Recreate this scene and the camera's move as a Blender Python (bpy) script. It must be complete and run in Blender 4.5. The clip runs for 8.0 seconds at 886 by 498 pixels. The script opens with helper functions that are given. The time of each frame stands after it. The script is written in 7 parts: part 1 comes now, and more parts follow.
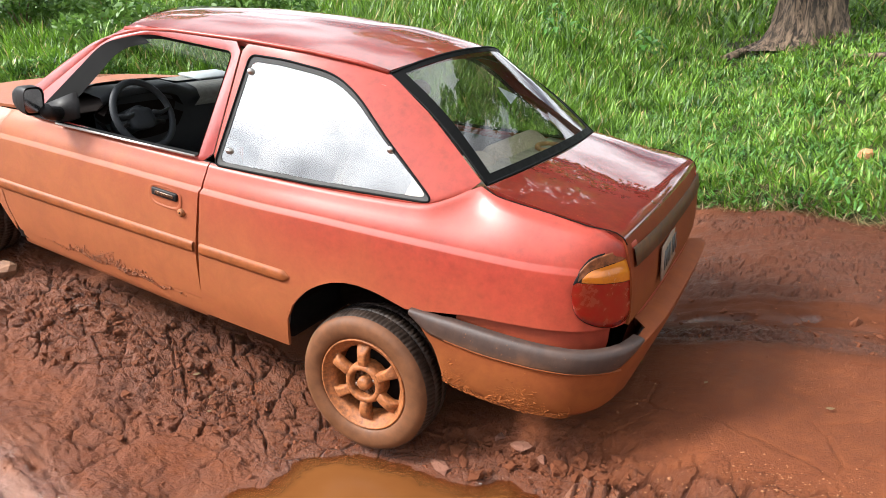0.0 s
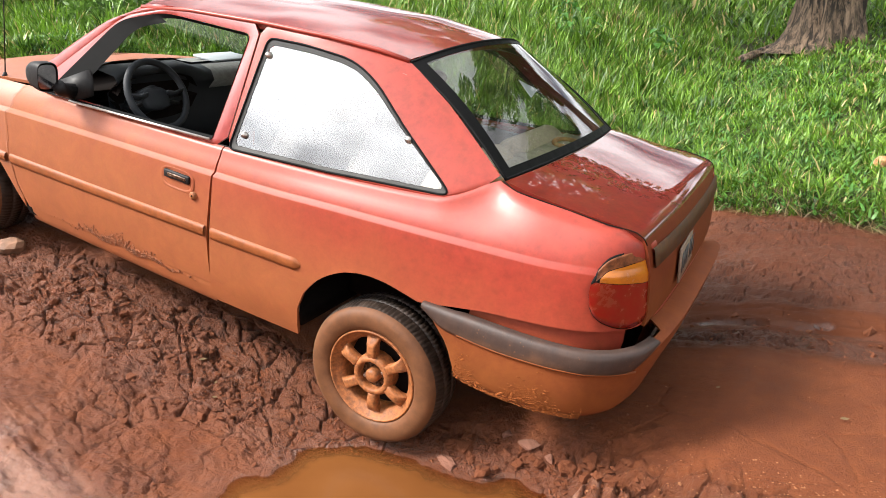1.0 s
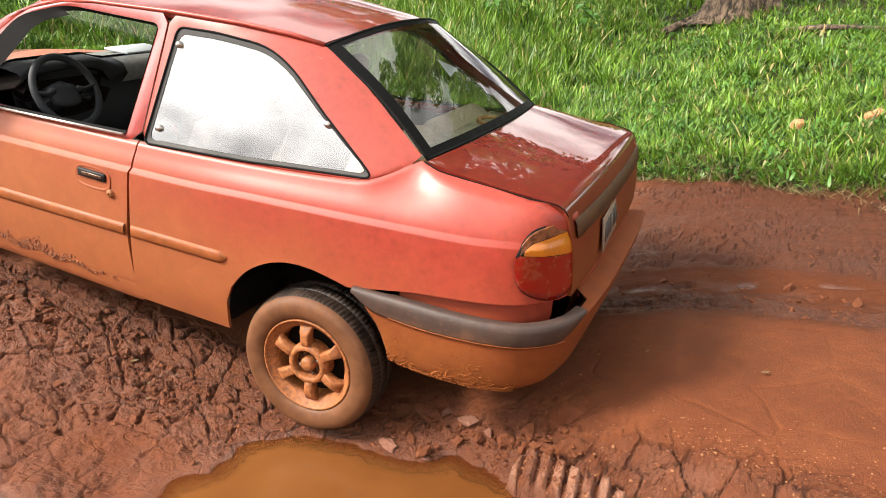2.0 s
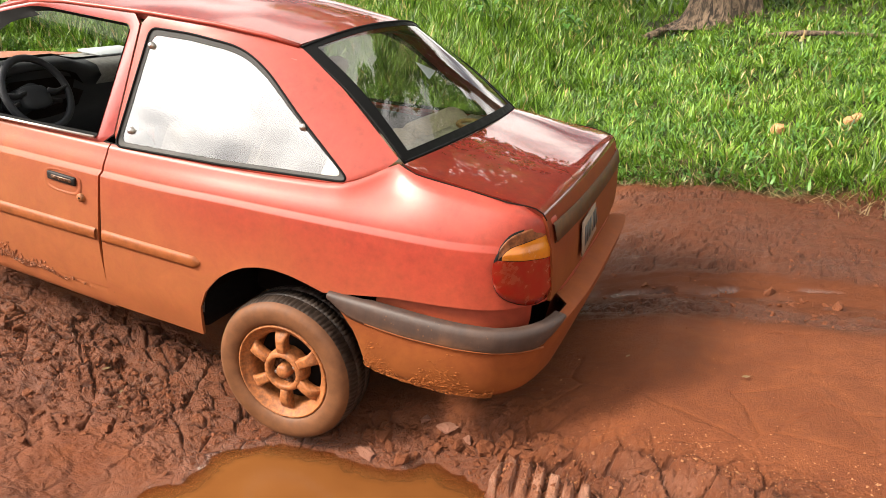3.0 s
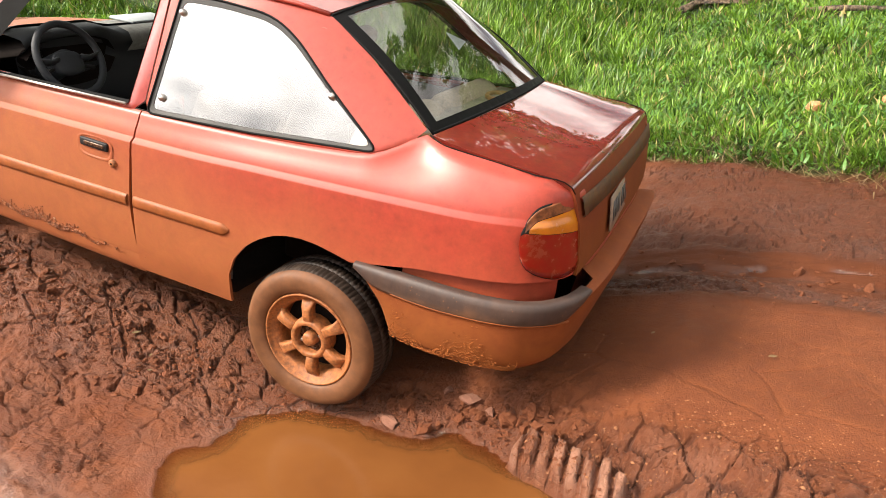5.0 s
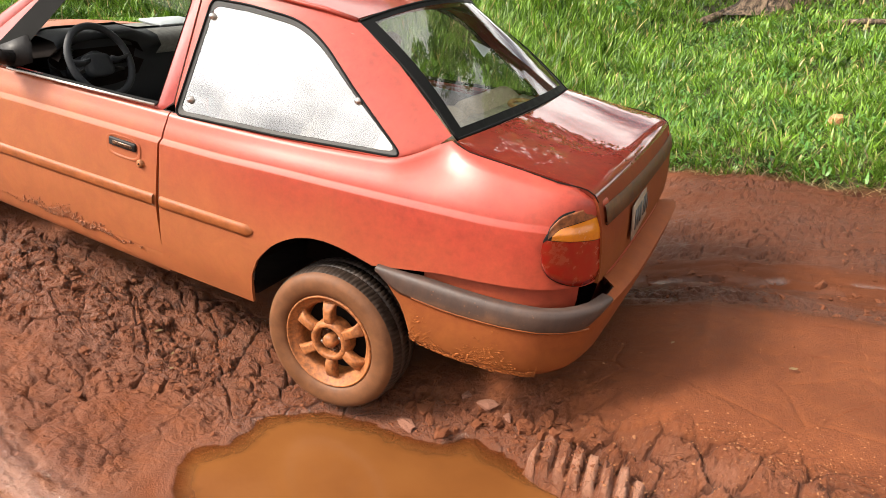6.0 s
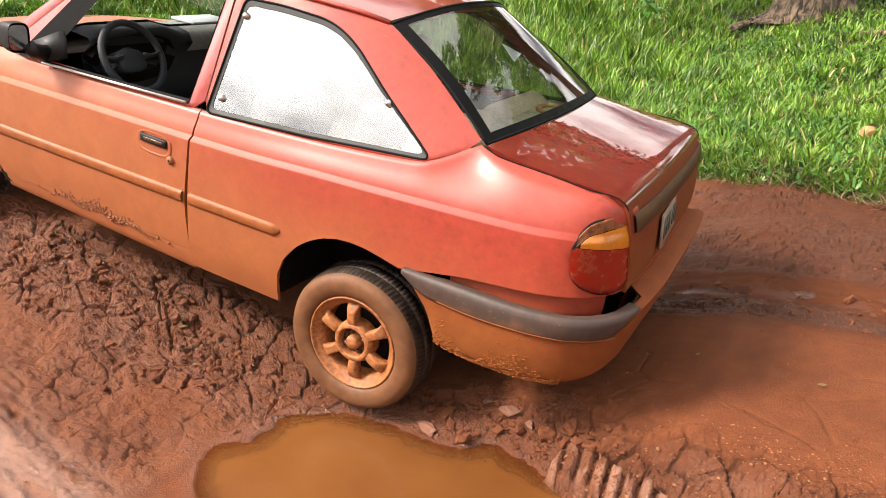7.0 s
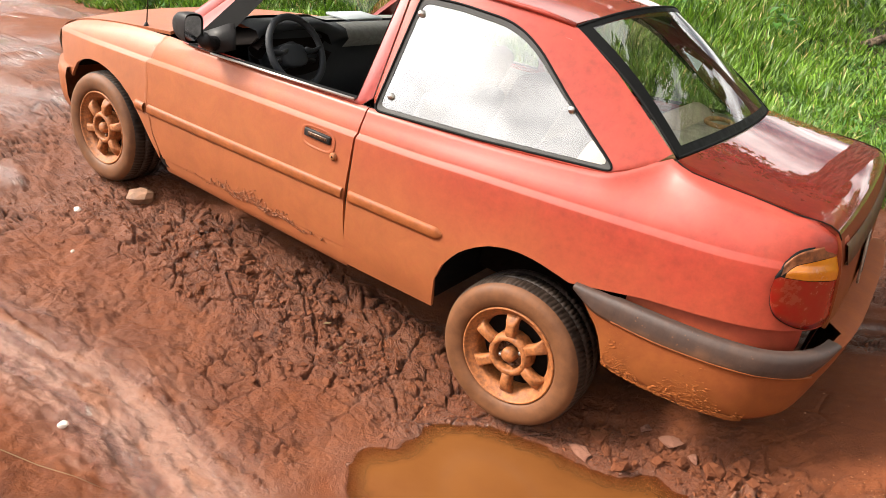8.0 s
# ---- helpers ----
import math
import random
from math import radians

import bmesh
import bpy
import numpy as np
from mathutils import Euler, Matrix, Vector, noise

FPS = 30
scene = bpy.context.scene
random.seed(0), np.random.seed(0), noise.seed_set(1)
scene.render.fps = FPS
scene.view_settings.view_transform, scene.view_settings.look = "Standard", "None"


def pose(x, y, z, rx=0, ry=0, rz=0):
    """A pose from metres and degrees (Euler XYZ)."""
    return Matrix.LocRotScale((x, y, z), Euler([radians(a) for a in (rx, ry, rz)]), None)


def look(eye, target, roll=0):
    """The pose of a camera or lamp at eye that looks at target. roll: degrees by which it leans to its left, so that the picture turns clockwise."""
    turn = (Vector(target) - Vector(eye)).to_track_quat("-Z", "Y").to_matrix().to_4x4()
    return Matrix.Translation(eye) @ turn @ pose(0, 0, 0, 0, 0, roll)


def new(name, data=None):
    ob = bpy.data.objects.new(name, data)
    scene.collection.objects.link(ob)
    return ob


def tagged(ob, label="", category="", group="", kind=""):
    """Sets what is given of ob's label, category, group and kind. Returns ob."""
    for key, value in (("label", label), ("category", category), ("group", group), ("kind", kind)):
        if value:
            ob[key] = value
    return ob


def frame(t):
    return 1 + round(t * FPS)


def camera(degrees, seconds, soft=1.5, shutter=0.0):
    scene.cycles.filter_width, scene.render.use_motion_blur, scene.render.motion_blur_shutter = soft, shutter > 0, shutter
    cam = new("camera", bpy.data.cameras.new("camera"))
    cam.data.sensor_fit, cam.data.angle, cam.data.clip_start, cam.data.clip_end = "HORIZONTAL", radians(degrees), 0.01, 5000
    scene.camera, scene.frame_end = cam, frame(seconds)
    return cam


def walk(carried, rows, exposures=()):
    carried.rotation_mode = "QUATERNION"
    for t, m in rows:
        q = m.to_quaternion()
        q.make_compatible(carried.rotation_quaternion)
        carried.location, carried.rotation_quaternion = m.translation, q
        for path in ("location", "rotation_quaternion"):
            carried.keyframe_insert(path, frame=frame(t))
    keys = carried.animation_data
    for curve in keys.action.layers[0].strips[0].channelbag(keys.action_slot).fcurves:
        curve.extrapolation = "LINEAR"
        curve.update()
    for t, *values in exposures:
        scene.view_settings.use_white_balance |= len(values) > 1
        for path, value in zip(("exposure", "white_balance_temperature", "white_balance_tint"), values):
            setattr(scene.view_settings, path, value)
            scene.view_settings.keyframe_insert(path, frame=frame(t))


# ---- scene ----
cam = camera(63.0, 8.0, soft=0.55)
PATH = [
    (0, (1.4921, -2.027, 1.4997), (0.5952, -0.343, 0.8993), -2.11),
    (0.5, (1.4549, -2.012, 1.4961), (0.5269, -0.353, 0.8748), -0.46),
    (1, (1.4345, -2.017, 1.4956), (0.5358, -0.342, 0.8732), -0.04),
    (1.5, (1.4554, -1.996, 1.493), (0.6565, -0.295, 0.8093), -1.2),
    (1.7, (1.4774, -1.998, 1.4911), (0.7075, -0.282, 0.8105), -1.66),
    (2.8, (1.5076, -1.959, 1.4726), (0.7472, -0.223, 0.8339), -2.6),
    (3, (1.5073, -1.951, 1.4706), (0.7837, -0.205, 0.8163), -1.81),
    (3.5, (1.5011, -1.914, 1.4585), (0.8098, -0.177, 0.7457), -1.39),
    (4, (1.5008, -1.955, 1.4687), (0.8116, -0.23, 0.7271), -0.76),
    (4.5, (1.5041, -1.953, 1.4641), (0.7697, -0.243, 0.7315), -1.25),
    (6, (1.4837, -1.983, 1.4636), (0.6686, -0.296, 0.7625), -0.6),
    (6.5, (1.4781, -1.999, 1.4605), (0.6832, -0.304, 0.7589), 0.15),
    (7, (1.452, -1.989, 1.4682), (0.5932, -0.323, 0.7727), 0.42),
    (7.5, (1.3523, -1.992, 1.4726), (0.3464, -0.411, 0.7726), 1.15),
    (8, (1.1334, -2.054, 1.4523), (0.0841, -0.499, 0.7589), 1.91),
]
walk(cam, [(t, look(eye, target, roll)) for t, eye, target, roll in PATH], [(0, 0.62, 5800, 11), (1.2, 0.58, 6050, 12), (3.0, 0.66, 6600, 13), (8.0, 0.68, 6400, 13)])

# ---- world, sun, exposure ----
SUN_TO = Vector((-0.58, -0.44, 0.69)).normalized()
SUN_ELEV = math.asin(SUN_TO.z)
SUN_AZ = math.atan2(SUN_TO.x, SUN_TO.y)
scene.view_settings.exposure = 0.30


def build_world():
    world = bpy.data.worlds.new("sky")
    scene.world = world
    world.use_nodes = True
    nt = world.node_tree
    nt.nodes.clear()
    out = nt.nodes.new("ShaderNodeOutputWorld")
    bg = nt.nodes.new("ShaderNodeBackground")
    sky = nt.nodes.new("ShaderNodeTexSky")
    sky.sky_type = "NISHITA"
    sky.sun_disc = False
    sky.sun_elevation = SUN_ELEV
    sky.sun_rotation = SUN_AZ
    sky.dust_density = 2.0
    sky.air_density = 1.0
    tc = nt.nodes.new("ShaderNodeTexCoord")
    # cloud plane: direction divided by height
    sep = nt.nodes.new("ShaderNodeSeparateXYZ")
    nt.links.new(tc.outputs["Generated"], sep.inputs[0])
    up = nt.nodes.new("ShaderNodeMath")
    up.operation = "ADD"
    up.inputs[1].default_value = 0.22
    nt.links.new(sep.outputs[2], up.inputs[0])
    up2 = nt.nodes.new("ShaderNodeMath")
    up2.operation = "MAXIMUM"
    up2.inputs[1].default_value = 0.05
    nt.links.new(up.outputs[0], up2.inputs[0])
    div = nt.nodes.new("ShaderNodeVectorMath")
    div.operation = "DIVIDE"
    comb = nt.nodes.new("ShaderNodeCombineXYZ")
    for k in range(3):
        nt.links.new(up2.outputs[0], comb.inputs[k])
    nt.links.new(tc.outputs["Generated"], div.inputs[0])
    nt.links.new(comb.outputs[0], div.inputs[1])
    noi = nt.nodes.new("ShaderNodeTexNoise")
    noi.inputs["Scale"].default_value = 1.1
    noi.inputs["Detail"].default_value = 7.0
    noi.inputs["Roughness"].default_value = 0.55
    noi.inputs["Distortion"].default_value = 0.25
    nt.links.new(div.outputs[0], noi.inputs["Vector"])
    ramp = nt.nodes.new("ShaderNodeValToRGB")
    ramp.color_ramp.elements[0].position = 0.32
    ramp.color_ramp.elements[1].position = 0.46
    nt.links.new(noi.outputs["Fac"], ramp.inputs[0])
    # cloud brightness varies
    noi2 = nt.nodes.new("ShaderNodeTexNoise")
    noi2.inputs["Scale"].default_value = 2.3
    noi2.inputs["Detail"].default_value = 5.0
    nt.links.new(div.outputs[0], noi2.inputs["Vector"])
    ramp2 = nt.nodes.new("ShaderNodeValToRGB")
    ramp2.color_ramp.elements[0].position = 0.34
    ramp2.color_ramp.elements[0].color = (5.4, 5.6, 6.2, 1)
    ramp2.color_ramp.elements[1].position = 0.55
    ramp2.color_ramp.elements[1].color = (52.0, 50.4, 47.0, 1)
    nt.links.new(noi2.outputs["Fac"], ramp2.inputs[0])
    # thin cloud glows round the sun
    dot = nt.nodes.new("ShaderNodeVectorMath")
    dot.operation = "DOT_PRODUCT"
    nt.links.new(tc.outputs["Generated"], dot.inputs[0])
    dot.inputs[1].default_value = SUN_TO
    pos = nt.nodes.new("ShaderNodeMath")
    pos.operation = "MAXIMUM"
    pos.inputs[1].default_value = 0.0
    nt.links.new(dot.outputs["Value"], pos.inputs[0])
    pw = nt.nodes.new("ShaderNodeMath")
    pw.operation = "POWER"
    pw.inputs[1].default_value = 12.0
    nt.links.new(pos.outputs[0], pw.inputs[0])
    gain = nt.nodes.new("ShaderNodeMath")
    gain.operation = "MULTIPLY_ADD"
    gain.inputs[1].default_value = 3.3
    gain.inputs[2].default_value = 0.66
    nt.links.new(pw.outputs[0], gain.inputs[0])
    lit = nt.nodes.new("ShaderNodeVectorMath")
    lit.operation = "SCALE"
    nt.links.new(ramp2.outputs[0], lit.inputs[0])
    nt.links.new(gain.outputs[0], lit.inputs["Scale"])
    mix = nt.nodes.new("ShaderNodeMix")
    mix.data_type = "RGBA"
    nt.links.new(ramp.outputs[0], mix.inputs["Factor"])
    nt.links.new(sky.outputs[0], mix.inputs["A"])
    nt.links.new(lit.outputs[0], mix.inputs["B"])
    nt.links.new(mix.outputs["Result"], bg.inputs["Color"])
    bg.inputs["Strength"].default_value = 0.045
    nt.links.new(bg.outputs[0], out.inputs[0])
    lamp = bpy.data.lights.new("sun", "SUN")
    lamp.energy = 5.0
    lamp.angle = radians(12.0)
    lamp.color = (1.0, 0.90, 0.74)
    ob = new("sun", lamp)
    ob.matrix_world = look(SUN_TO * 50, (0, 0, 0))


build_world()

# ---- materials ----
def nodes_of(name):
    m = bpy.data.materials.new(name)
    m.use_nodes = True
    nt = m.node_tree
    return m, nt, nt.nodes["Principled BSDF"]


def add_noise(nt, scale, detail=5.0, rough=0.55, vec=None, dist=0.0):
    n = nt.nodes.new("ShaderNodeTexNoise")
    n.inputs["Scale"].default_value = scale
    n.inputs["Detail"].default_value = detail
    n.inputs["Roughness"].default_value = rough
    n.inputs["Distortion"].default_value = dist
    if vec is not None:
        nt.links.new(vec, n.inputs["Vector"])
    return n.outputs["Fac"]


def add_ramp(nt, fac, stops):
    r = nt.nodes.new("ShaderNodeValToRGB")
    while len(r.color_ramp.elements) < len(stops):
        r.color_ramp.elements.new(0.5)
    for e, (p, c) in zip(r.color_ramp.elements, stops):
        e.position = p
        e.color = (c, c, c, 1) if isinstance(c, (int, float)) else (*c, 1)
    nt.links.new(fac, r.inputs[0])
    return r.outputs[0]


def add_math(nt, op, a, b, clamp=False):
    n = nt.nodes.new("ShaderNodeMath")
    n.operation = op
    n.use_clamp = clamp
    for k, v in enumerate((a, b)):
        if isinstance(v, (int, float)):
            n.inputs[k].default_value = v
        else:
            nt.links.new(v, n.inputs[k])
    return n.outputs[0]


def add_mix(nt, fac, a, b):
    n = nt.nodes.new("ShaderNodeMix")
    n.data_type = "RGBA"
    for key, v in (("Factor", fac), ("A", a), ("B", b)):
        if isinstance(v, (int, float)):
            n.inputs[key].default_value = v
        elif isinstance(v, tuple):
            n.inputs[key].default_value = (*v, 1)
        else:
            nt.links.new(v, n.inputs[key])
    return n.outputs["Result"]


def add_bump(nt, height, strength, distance):
    b = nt.nodes.new("ShaderNodeBump")
    b.inputs["Strength"].default_value = strength
    b.inputs["Distance"].default_value = distance
    nt.links.new(height, b.inputs["Height"])
    return b.outputs[0]


def obj_coords(nt):
    return nt.nodes.new("ShaderNodeTexCoord").outputs["Object"]


def axis_of(nt, vec, k):
    s = nt.nodes.new("ShaderNodeSeparateXYZ")
    nt.links.new(vec, s.inputs[0])
    return s.outputs[k]


MUD = (0.262, 0.078, 0.023)


def plain(name, color, rough=0.6, metal=0.0, scale=30.0, vary=0.25, bump=0.0, coat=0.0, spec=0.5):
    m, nt, p = nodes_of(name)
    p.inputs["Specular IOR Level"].default_value = spec
    co = obj_coords(nt)
    n = add_noise(nt, scale, 6.0, 0.6, co)
    dark = tuple(c * (1 - vary) for c in color)
    lite = tuple(min(1, c * (1 + vary)) for c in color)
    nt.links.new(add_mix(nt, add_ramp(nt, n, [(0.35, 0.0), (0.65, 1.0)]), dark, lite), p.inputs["Base Color"])
    nt.links.new(add_ramp(nt, n, [(0.3, max(0.02, rough - 0.1)), (0.7, min(1, rough + 0.1))]), p.inputs["Roughness"])
    p.inputs["Metallic"].default_value = metal
    p.inputs["Coat Weight"].default_value = coat
    if bump:
        nt.links.new(add_bump(nt, n, 0.5, bump), p.inputs["Normal"])
    return m


def dusty_paint(name, low, high, base, top_dust, coat=0.3, rough=0.32, mud=MUD, coat_rough=0.03, slope=0.0, spatter=0.0, spec=0.5, coat_ior=1.5):
    """Car paint under a film of dried mud: all film below height low, top_dust of it above height high."""
    m, nt, p = nodes_of(name)
    co = obj_coords(nt)
    z = axis_of(nt, co, 2)
    n1 = add_noise(nt, 2.2, 6.0, 0.6, co, 0.4)
    n2 = add_noise(nt, 26.0, 8.0, 0.7, co)
    n3 = add_noise(nt, 95.0, 4.0, 0.65, co)
    zz = add_math(nt, "ADD", z, add_math(nt, "MULTIPLY", add_math(nt, "SUBTRACT", n1, 0.5), 0.30))
    zz = add_math(nt, "ADD", zz, add_math(nt, "MULTIPLY", add_math(nt, "ADD", axis_of(nt, co, 0), 0.45), slope))
    mr = nt.nodes.new("ShaderNodeMapRange")
    mr.interpolation_type = "SMOOTHSTEP"
    for k, v in ((1, low), (2, high), (3, 1.0), (4, top_dust)):
        mr.inputs[k].default_value = v
    nt.links.new(zz, mr.inputs[0])
    film = mr.outputs[0]
    n4 = add_noise(nt, 7.5, 7.0, 0.72, co, 0.5)
    film = add_math(nt, "ADD", film, add_math(nt, "MULTIPLY", add_math(nt, "SUBTRACT", n4, 0.5), spatter * 0.28), True)
    blot = add_ramp(nt, n2, [(0.30, -0.0), (0.72, 1.0)])
    film = add_math(nt, "MULTIPLY", film, add_math(nt, "ADD", add_math(nt, "MULTIPLY", blot, 0.28), 0.82), True)
    fleck = add_ramp(nt, n3, [(0.57, 0.0), (0.70, 0.45)])
    # spatter dots and run-down streaks
    vor = nt.nodes.new("ShaderNodeTexVoronoi")
    vor.inputs["Scale"].default_value = 55.0
    nt.links.new(co, vor.inputs["Vector"])
    dots = add_math(nt, "MULTIPLY", add_ramp(nt, vor.outputs["Distance"], [(0.10, 1.0), (0.24, 0.0)]), add_ramp(nt, add_noise(nt, 5.0, 4.0, 0.7, co), [(0.52, 0.0), (0.62, 0.8)]))
    film = add_math(nt, "MAXIMUM", film, add_math(nt, "MULTIPLY", dots, spatter), True)
    mp = nt.nodes.new("ShaderNodeMapping")
    mp.inputs["Scale"].default_value = (34.0, 34.0, 3.0)
    nt.links.new(co, mp.inputs["Vector"])
    run = add_ramp(nt, add_noise(nt, 1.0, 6.0, 0.65, mp.outputs[0], 0.4), [(0.34, -0.24), (0.68, 0.12)])
    film = add_math(nt, "ADD", film, add_math(nt, "MULTIPLY", run, spatter), True)
    film2 = add_math(nt, "MAXIMUM", film, add_math(nt, "MULTIPLY", fleck, add_ramp(nt, n1, [(0.4, 0.0), (0.7, 1.0)])), True)
    paint = add_mix(nt, add_ramp(nt, n2, [(0.3, 0.0), (0.7, 1.0)]), tuple(c * 0.7 for c in base), tuple(min(1, c * 1.3) for c in base))
    mudc = add_mix(nt, add_ramp(nt, n4, [(0.3, 0.0), (0.7, 1.0)]), tuple(c * 0.84 for c in mud), tuple(min(1, c * 1.13) for c in mud))
    nt.links.new(add_mix(nt, film2, paint, mudc), p.inputs["Base Color"])
    nt.links.new(add_math(nt, "ADD", add_math(nt, "MULTIPLY", film2, 0.22), rough, True), p.inputs["Roughness"])
    nt.links.new(add_math(nt, "MULTIPLY", add_math(nt, "SUBTRACT", 1.0, add_math(nt, "MULTIPLY", film2, 0.45)), coat), p.inputs["Coat Weight"])
    p.inputs["Coat Roughness"].default_value = coat_rough
    p.inputs["Specular IOR Level"].default_value = spec
    p.inputs["Coat IOR"].default_value = coat_ior
    p.inputs["Metallic"].default_value = 0.0
    nt.links.new(add_bump(nt, add_math(nt, "MULTIPLY", n2, film2), 0.25, 0.004), p.inputs["Normal"])
    return m


PAINT_RED = (0.255, 0.016, 0.016)
M_PAINT = dusty_paint("dusty_red_paint", 0.40, 0.98, PAINT_RED, 0.25, coat=0.30, rough=0.44, coat_rough=0.28, slope=0.16, spatter=0.35, spec=0.30)
M_PAINT_PILLAR = dusty_paint("glossy_red_pillar_paint", 0.2, 0.4, PAINT_RED, 0.16, coat=1.0, rough=0.42, coat_rough=0.09, spatter=0.3, spec=0.3, coat_ior=1.5)
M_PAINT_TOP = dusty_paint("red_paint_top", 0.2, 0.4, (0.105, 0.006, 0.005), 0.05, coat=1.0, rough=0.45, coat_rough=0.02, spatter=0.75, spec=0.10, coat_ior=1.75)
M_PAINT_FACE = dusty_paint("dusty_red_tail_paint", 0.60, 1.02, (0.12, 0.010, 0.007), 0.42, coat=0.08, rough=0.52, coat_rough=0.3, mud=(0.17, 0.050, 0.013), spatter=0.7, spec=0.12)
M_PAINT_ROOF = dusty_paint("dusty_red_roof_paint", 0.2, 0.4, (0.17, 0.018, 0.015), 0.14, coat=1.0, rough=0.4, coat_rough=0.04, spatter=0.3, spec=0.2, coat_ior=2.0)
M_PAINT_FRONT = dusty_paint("mud_filmed_red_paint", 0.75, 1.25, PAINT_RED, 0.45, coat=0.45, coat_rough=0.24, spatter=0.7)
M_BUMPER = dusty_paint("mud_filmed_bumper_paint", 0.36, 0.54, (0.13, 0.014, 0.010), 0.72, coat=0.03, rough=0.52, coat_rough=0.3, mud=(0.20, 0.060, 0.014), spatter=0.8, spec=0.18)
M_TRIM = plain("dusty_black_plastic", (0.011, 0.010, 0.010), 0.5, 0, 60, 0.3, spec=0.2)
M_STRIP = dusty_paint("muddy_grey_rubber", 0.46, 0.55, (0.020, 0.020, 0.022), 0.20, coat=0.1, rough=0.42, mud=(0.15, 0.070, 0.036), spatter=0.9, spec=0.3)
M_MOULD = plain("muddy_moulding", (0.215, 0.060, 0.014), 0.55, 0, 25, 0.2, 0.001, spec=0.3)
M_BLACK = plain("black_underside", (0.010, 0.007, 0.006), 0.95, spec=0.08)
M_SEAL = plain("black_rubber_seal", (0.006, 0.006, 0.006), 0.7, spec=0.08)
M_GLOSSBLACK = plain("black_painted_glass_edge", (0.003, 0.003, 0.003), 0.5, spec=0.08)
M_FRIT = plain("grey_window_print", (0.026, 0.025, 0.024), 0.55, 0, 12, 0.3, spec=0.25)
M_CHROME = plain("dull_metal", (0.50, 0.47, 0.44), 0.38, 1.0, 10, 0.1)
M_RIM = plain("mud_coated_alloy", (0.25, 0.085, 0.024), 0.62, 0, 60, 0.40, 0.006, spec=0.4)
M_HUB = plain("wet_hub_metal", (0.085, 0.042, 0.022), 0.26, 0.4, 60, 0.5, 0.002)
M_TYRE = plain("muddy_tyre_rubber", (0.115, 0.046, 0.018), 0.62, 0, 22, 0.20, 0.0008, spec=0.3)
M_TREAD = plain("tread_rubber", (0.026, 0.016, 0.011), 0.5, 0, 25, 0.55, 0.0008)
M_CRUST = plain("dried_mud_crust", (0.20, 0.060, 0.015), 0.8, 0, 60, 0.3, spec=0.1)
M_DASH = plain("dark_grey_dashboard", (0.020, 0.023, 0.027), 0.6, 0, 120, 0.2, 0.0006, spec=0.3)
M_DASH_TOP = plain("pale_grey_dash_top", (0.16, 0.165, 0.16), 0.7, 0, 40, 0.2)
M_SEAT = plain("beige_seat_cloth", (0.42, 0.34, 0.25), 0.9, 0, 90, 0.2, 0.001)
M_SEAT_DARK = plain("grey_seat_cloth", (0.16, 0.15, 0.14), 0.9, 0, 90, 0.25, 0.001)
M_SHELF = plain("dusty_parcel_shelf", (0.30, 0.26, 0.20), 0.9, 0, 14, 0.3)
M_WOOD = plain("bare_chipboard", (0.40, 0.20, 0.08), 0.7, 0, 60, 0.3)
M_PAPER = plain("white_paper", (0.36, 0.40, 0.43), 0.6, 0, 10, 0.06)
M_BLUE = plain("blue_print", (0.12, 0.35, 0.65), 0.5, 0, 10, 0.1)
M_WHITE = plain("white_plate_paint", (0.19, 0.135, 0.095), 0.6, 0, 40, 0.2)
M_INK = plain("dark_ink", (0.05, 0.05, 0.05), 0.6)


def glass(name, tint, rough=0.01, dirt=0.15, ior=1.75):
    m, nt, p = nodes_of(name)
    co = obj_coords(nt)
    p.inputs["Base Color"].default_value = (*tint, 1)
    p.inputs["Roughness"].default_value = rough
    p.inputs["IOR"].default_value = 1.5
    p.inputs["Transmission Weight"].default_value = 1.0
    tr = nt.nodes.new("ShaderNodeBsdfTransparent")
    tr.inputs[0].default_value = (*tint, 1)
    gl = nt.nodes.new("ShaderNodeBsdfGlossy")
    gl.inputs["Roughness"].default_value = rough
    lw = nt.nodes.new("ShaderNodeLayerWeight")
    lw.inputs["Blend"].default_value = 0.5
    r0 = ((ior - 1) / (ior + 1)) ** 2
    f5 = add_math(nt, "POWER", lw.outputs["Facing"], 4.0)
    fres = add_math(nt, "ADD", add_math(nt, "MULTIPLY", f5, 1 - r0), r0, True)
    mx = nt.nodes.new("ShaderNodeMixShader")
    nt.links.new(fres, mx.inputs[0])
    nt.links.new(tr.outputs[0], mx.inputs[1])
    nt.links.new(gl.outputs[0], mx.inputs[2])
    df = nt.nodes.new("ShaderNodeBsdfDiffuse")
    df.inputs[0].default_value = (0.42, 0.33, 0.25, 1)
    mx2 = nt.nodes.new("ShaderNodeMixShader")
    n = add_noise(nt, 6.0, 4.0, 0.55, co, 0.3)
    nt.links.new(add_ramp(nt, n, [(0.35, dirt * 0.3), (0.75, dirt * 1.6)]), mx2.inputs[0])
    nt.links.new(mx.outputs[0], mx2.inputs[1])
    nt.links.new(df.outputs[0], mx2.inputs[2])
    nt.links.new(mx2.outputs[0], nt.nodes["Material Output"].inputs[0])
    return m


M_GLASS = glass("car_window_glass", (0.74, 0.77, 0.73), 0.01, 0.012, 2.1)
M_GLASS_Q = glass("dusty_quarter_window_glass", (0.86, 0.85, 0.80), 0.0, 0.03, 2.9)
M_MIRROR = plain("mirror_glass", (0.20, 0.21, 0.23), 0.05, 1.0)


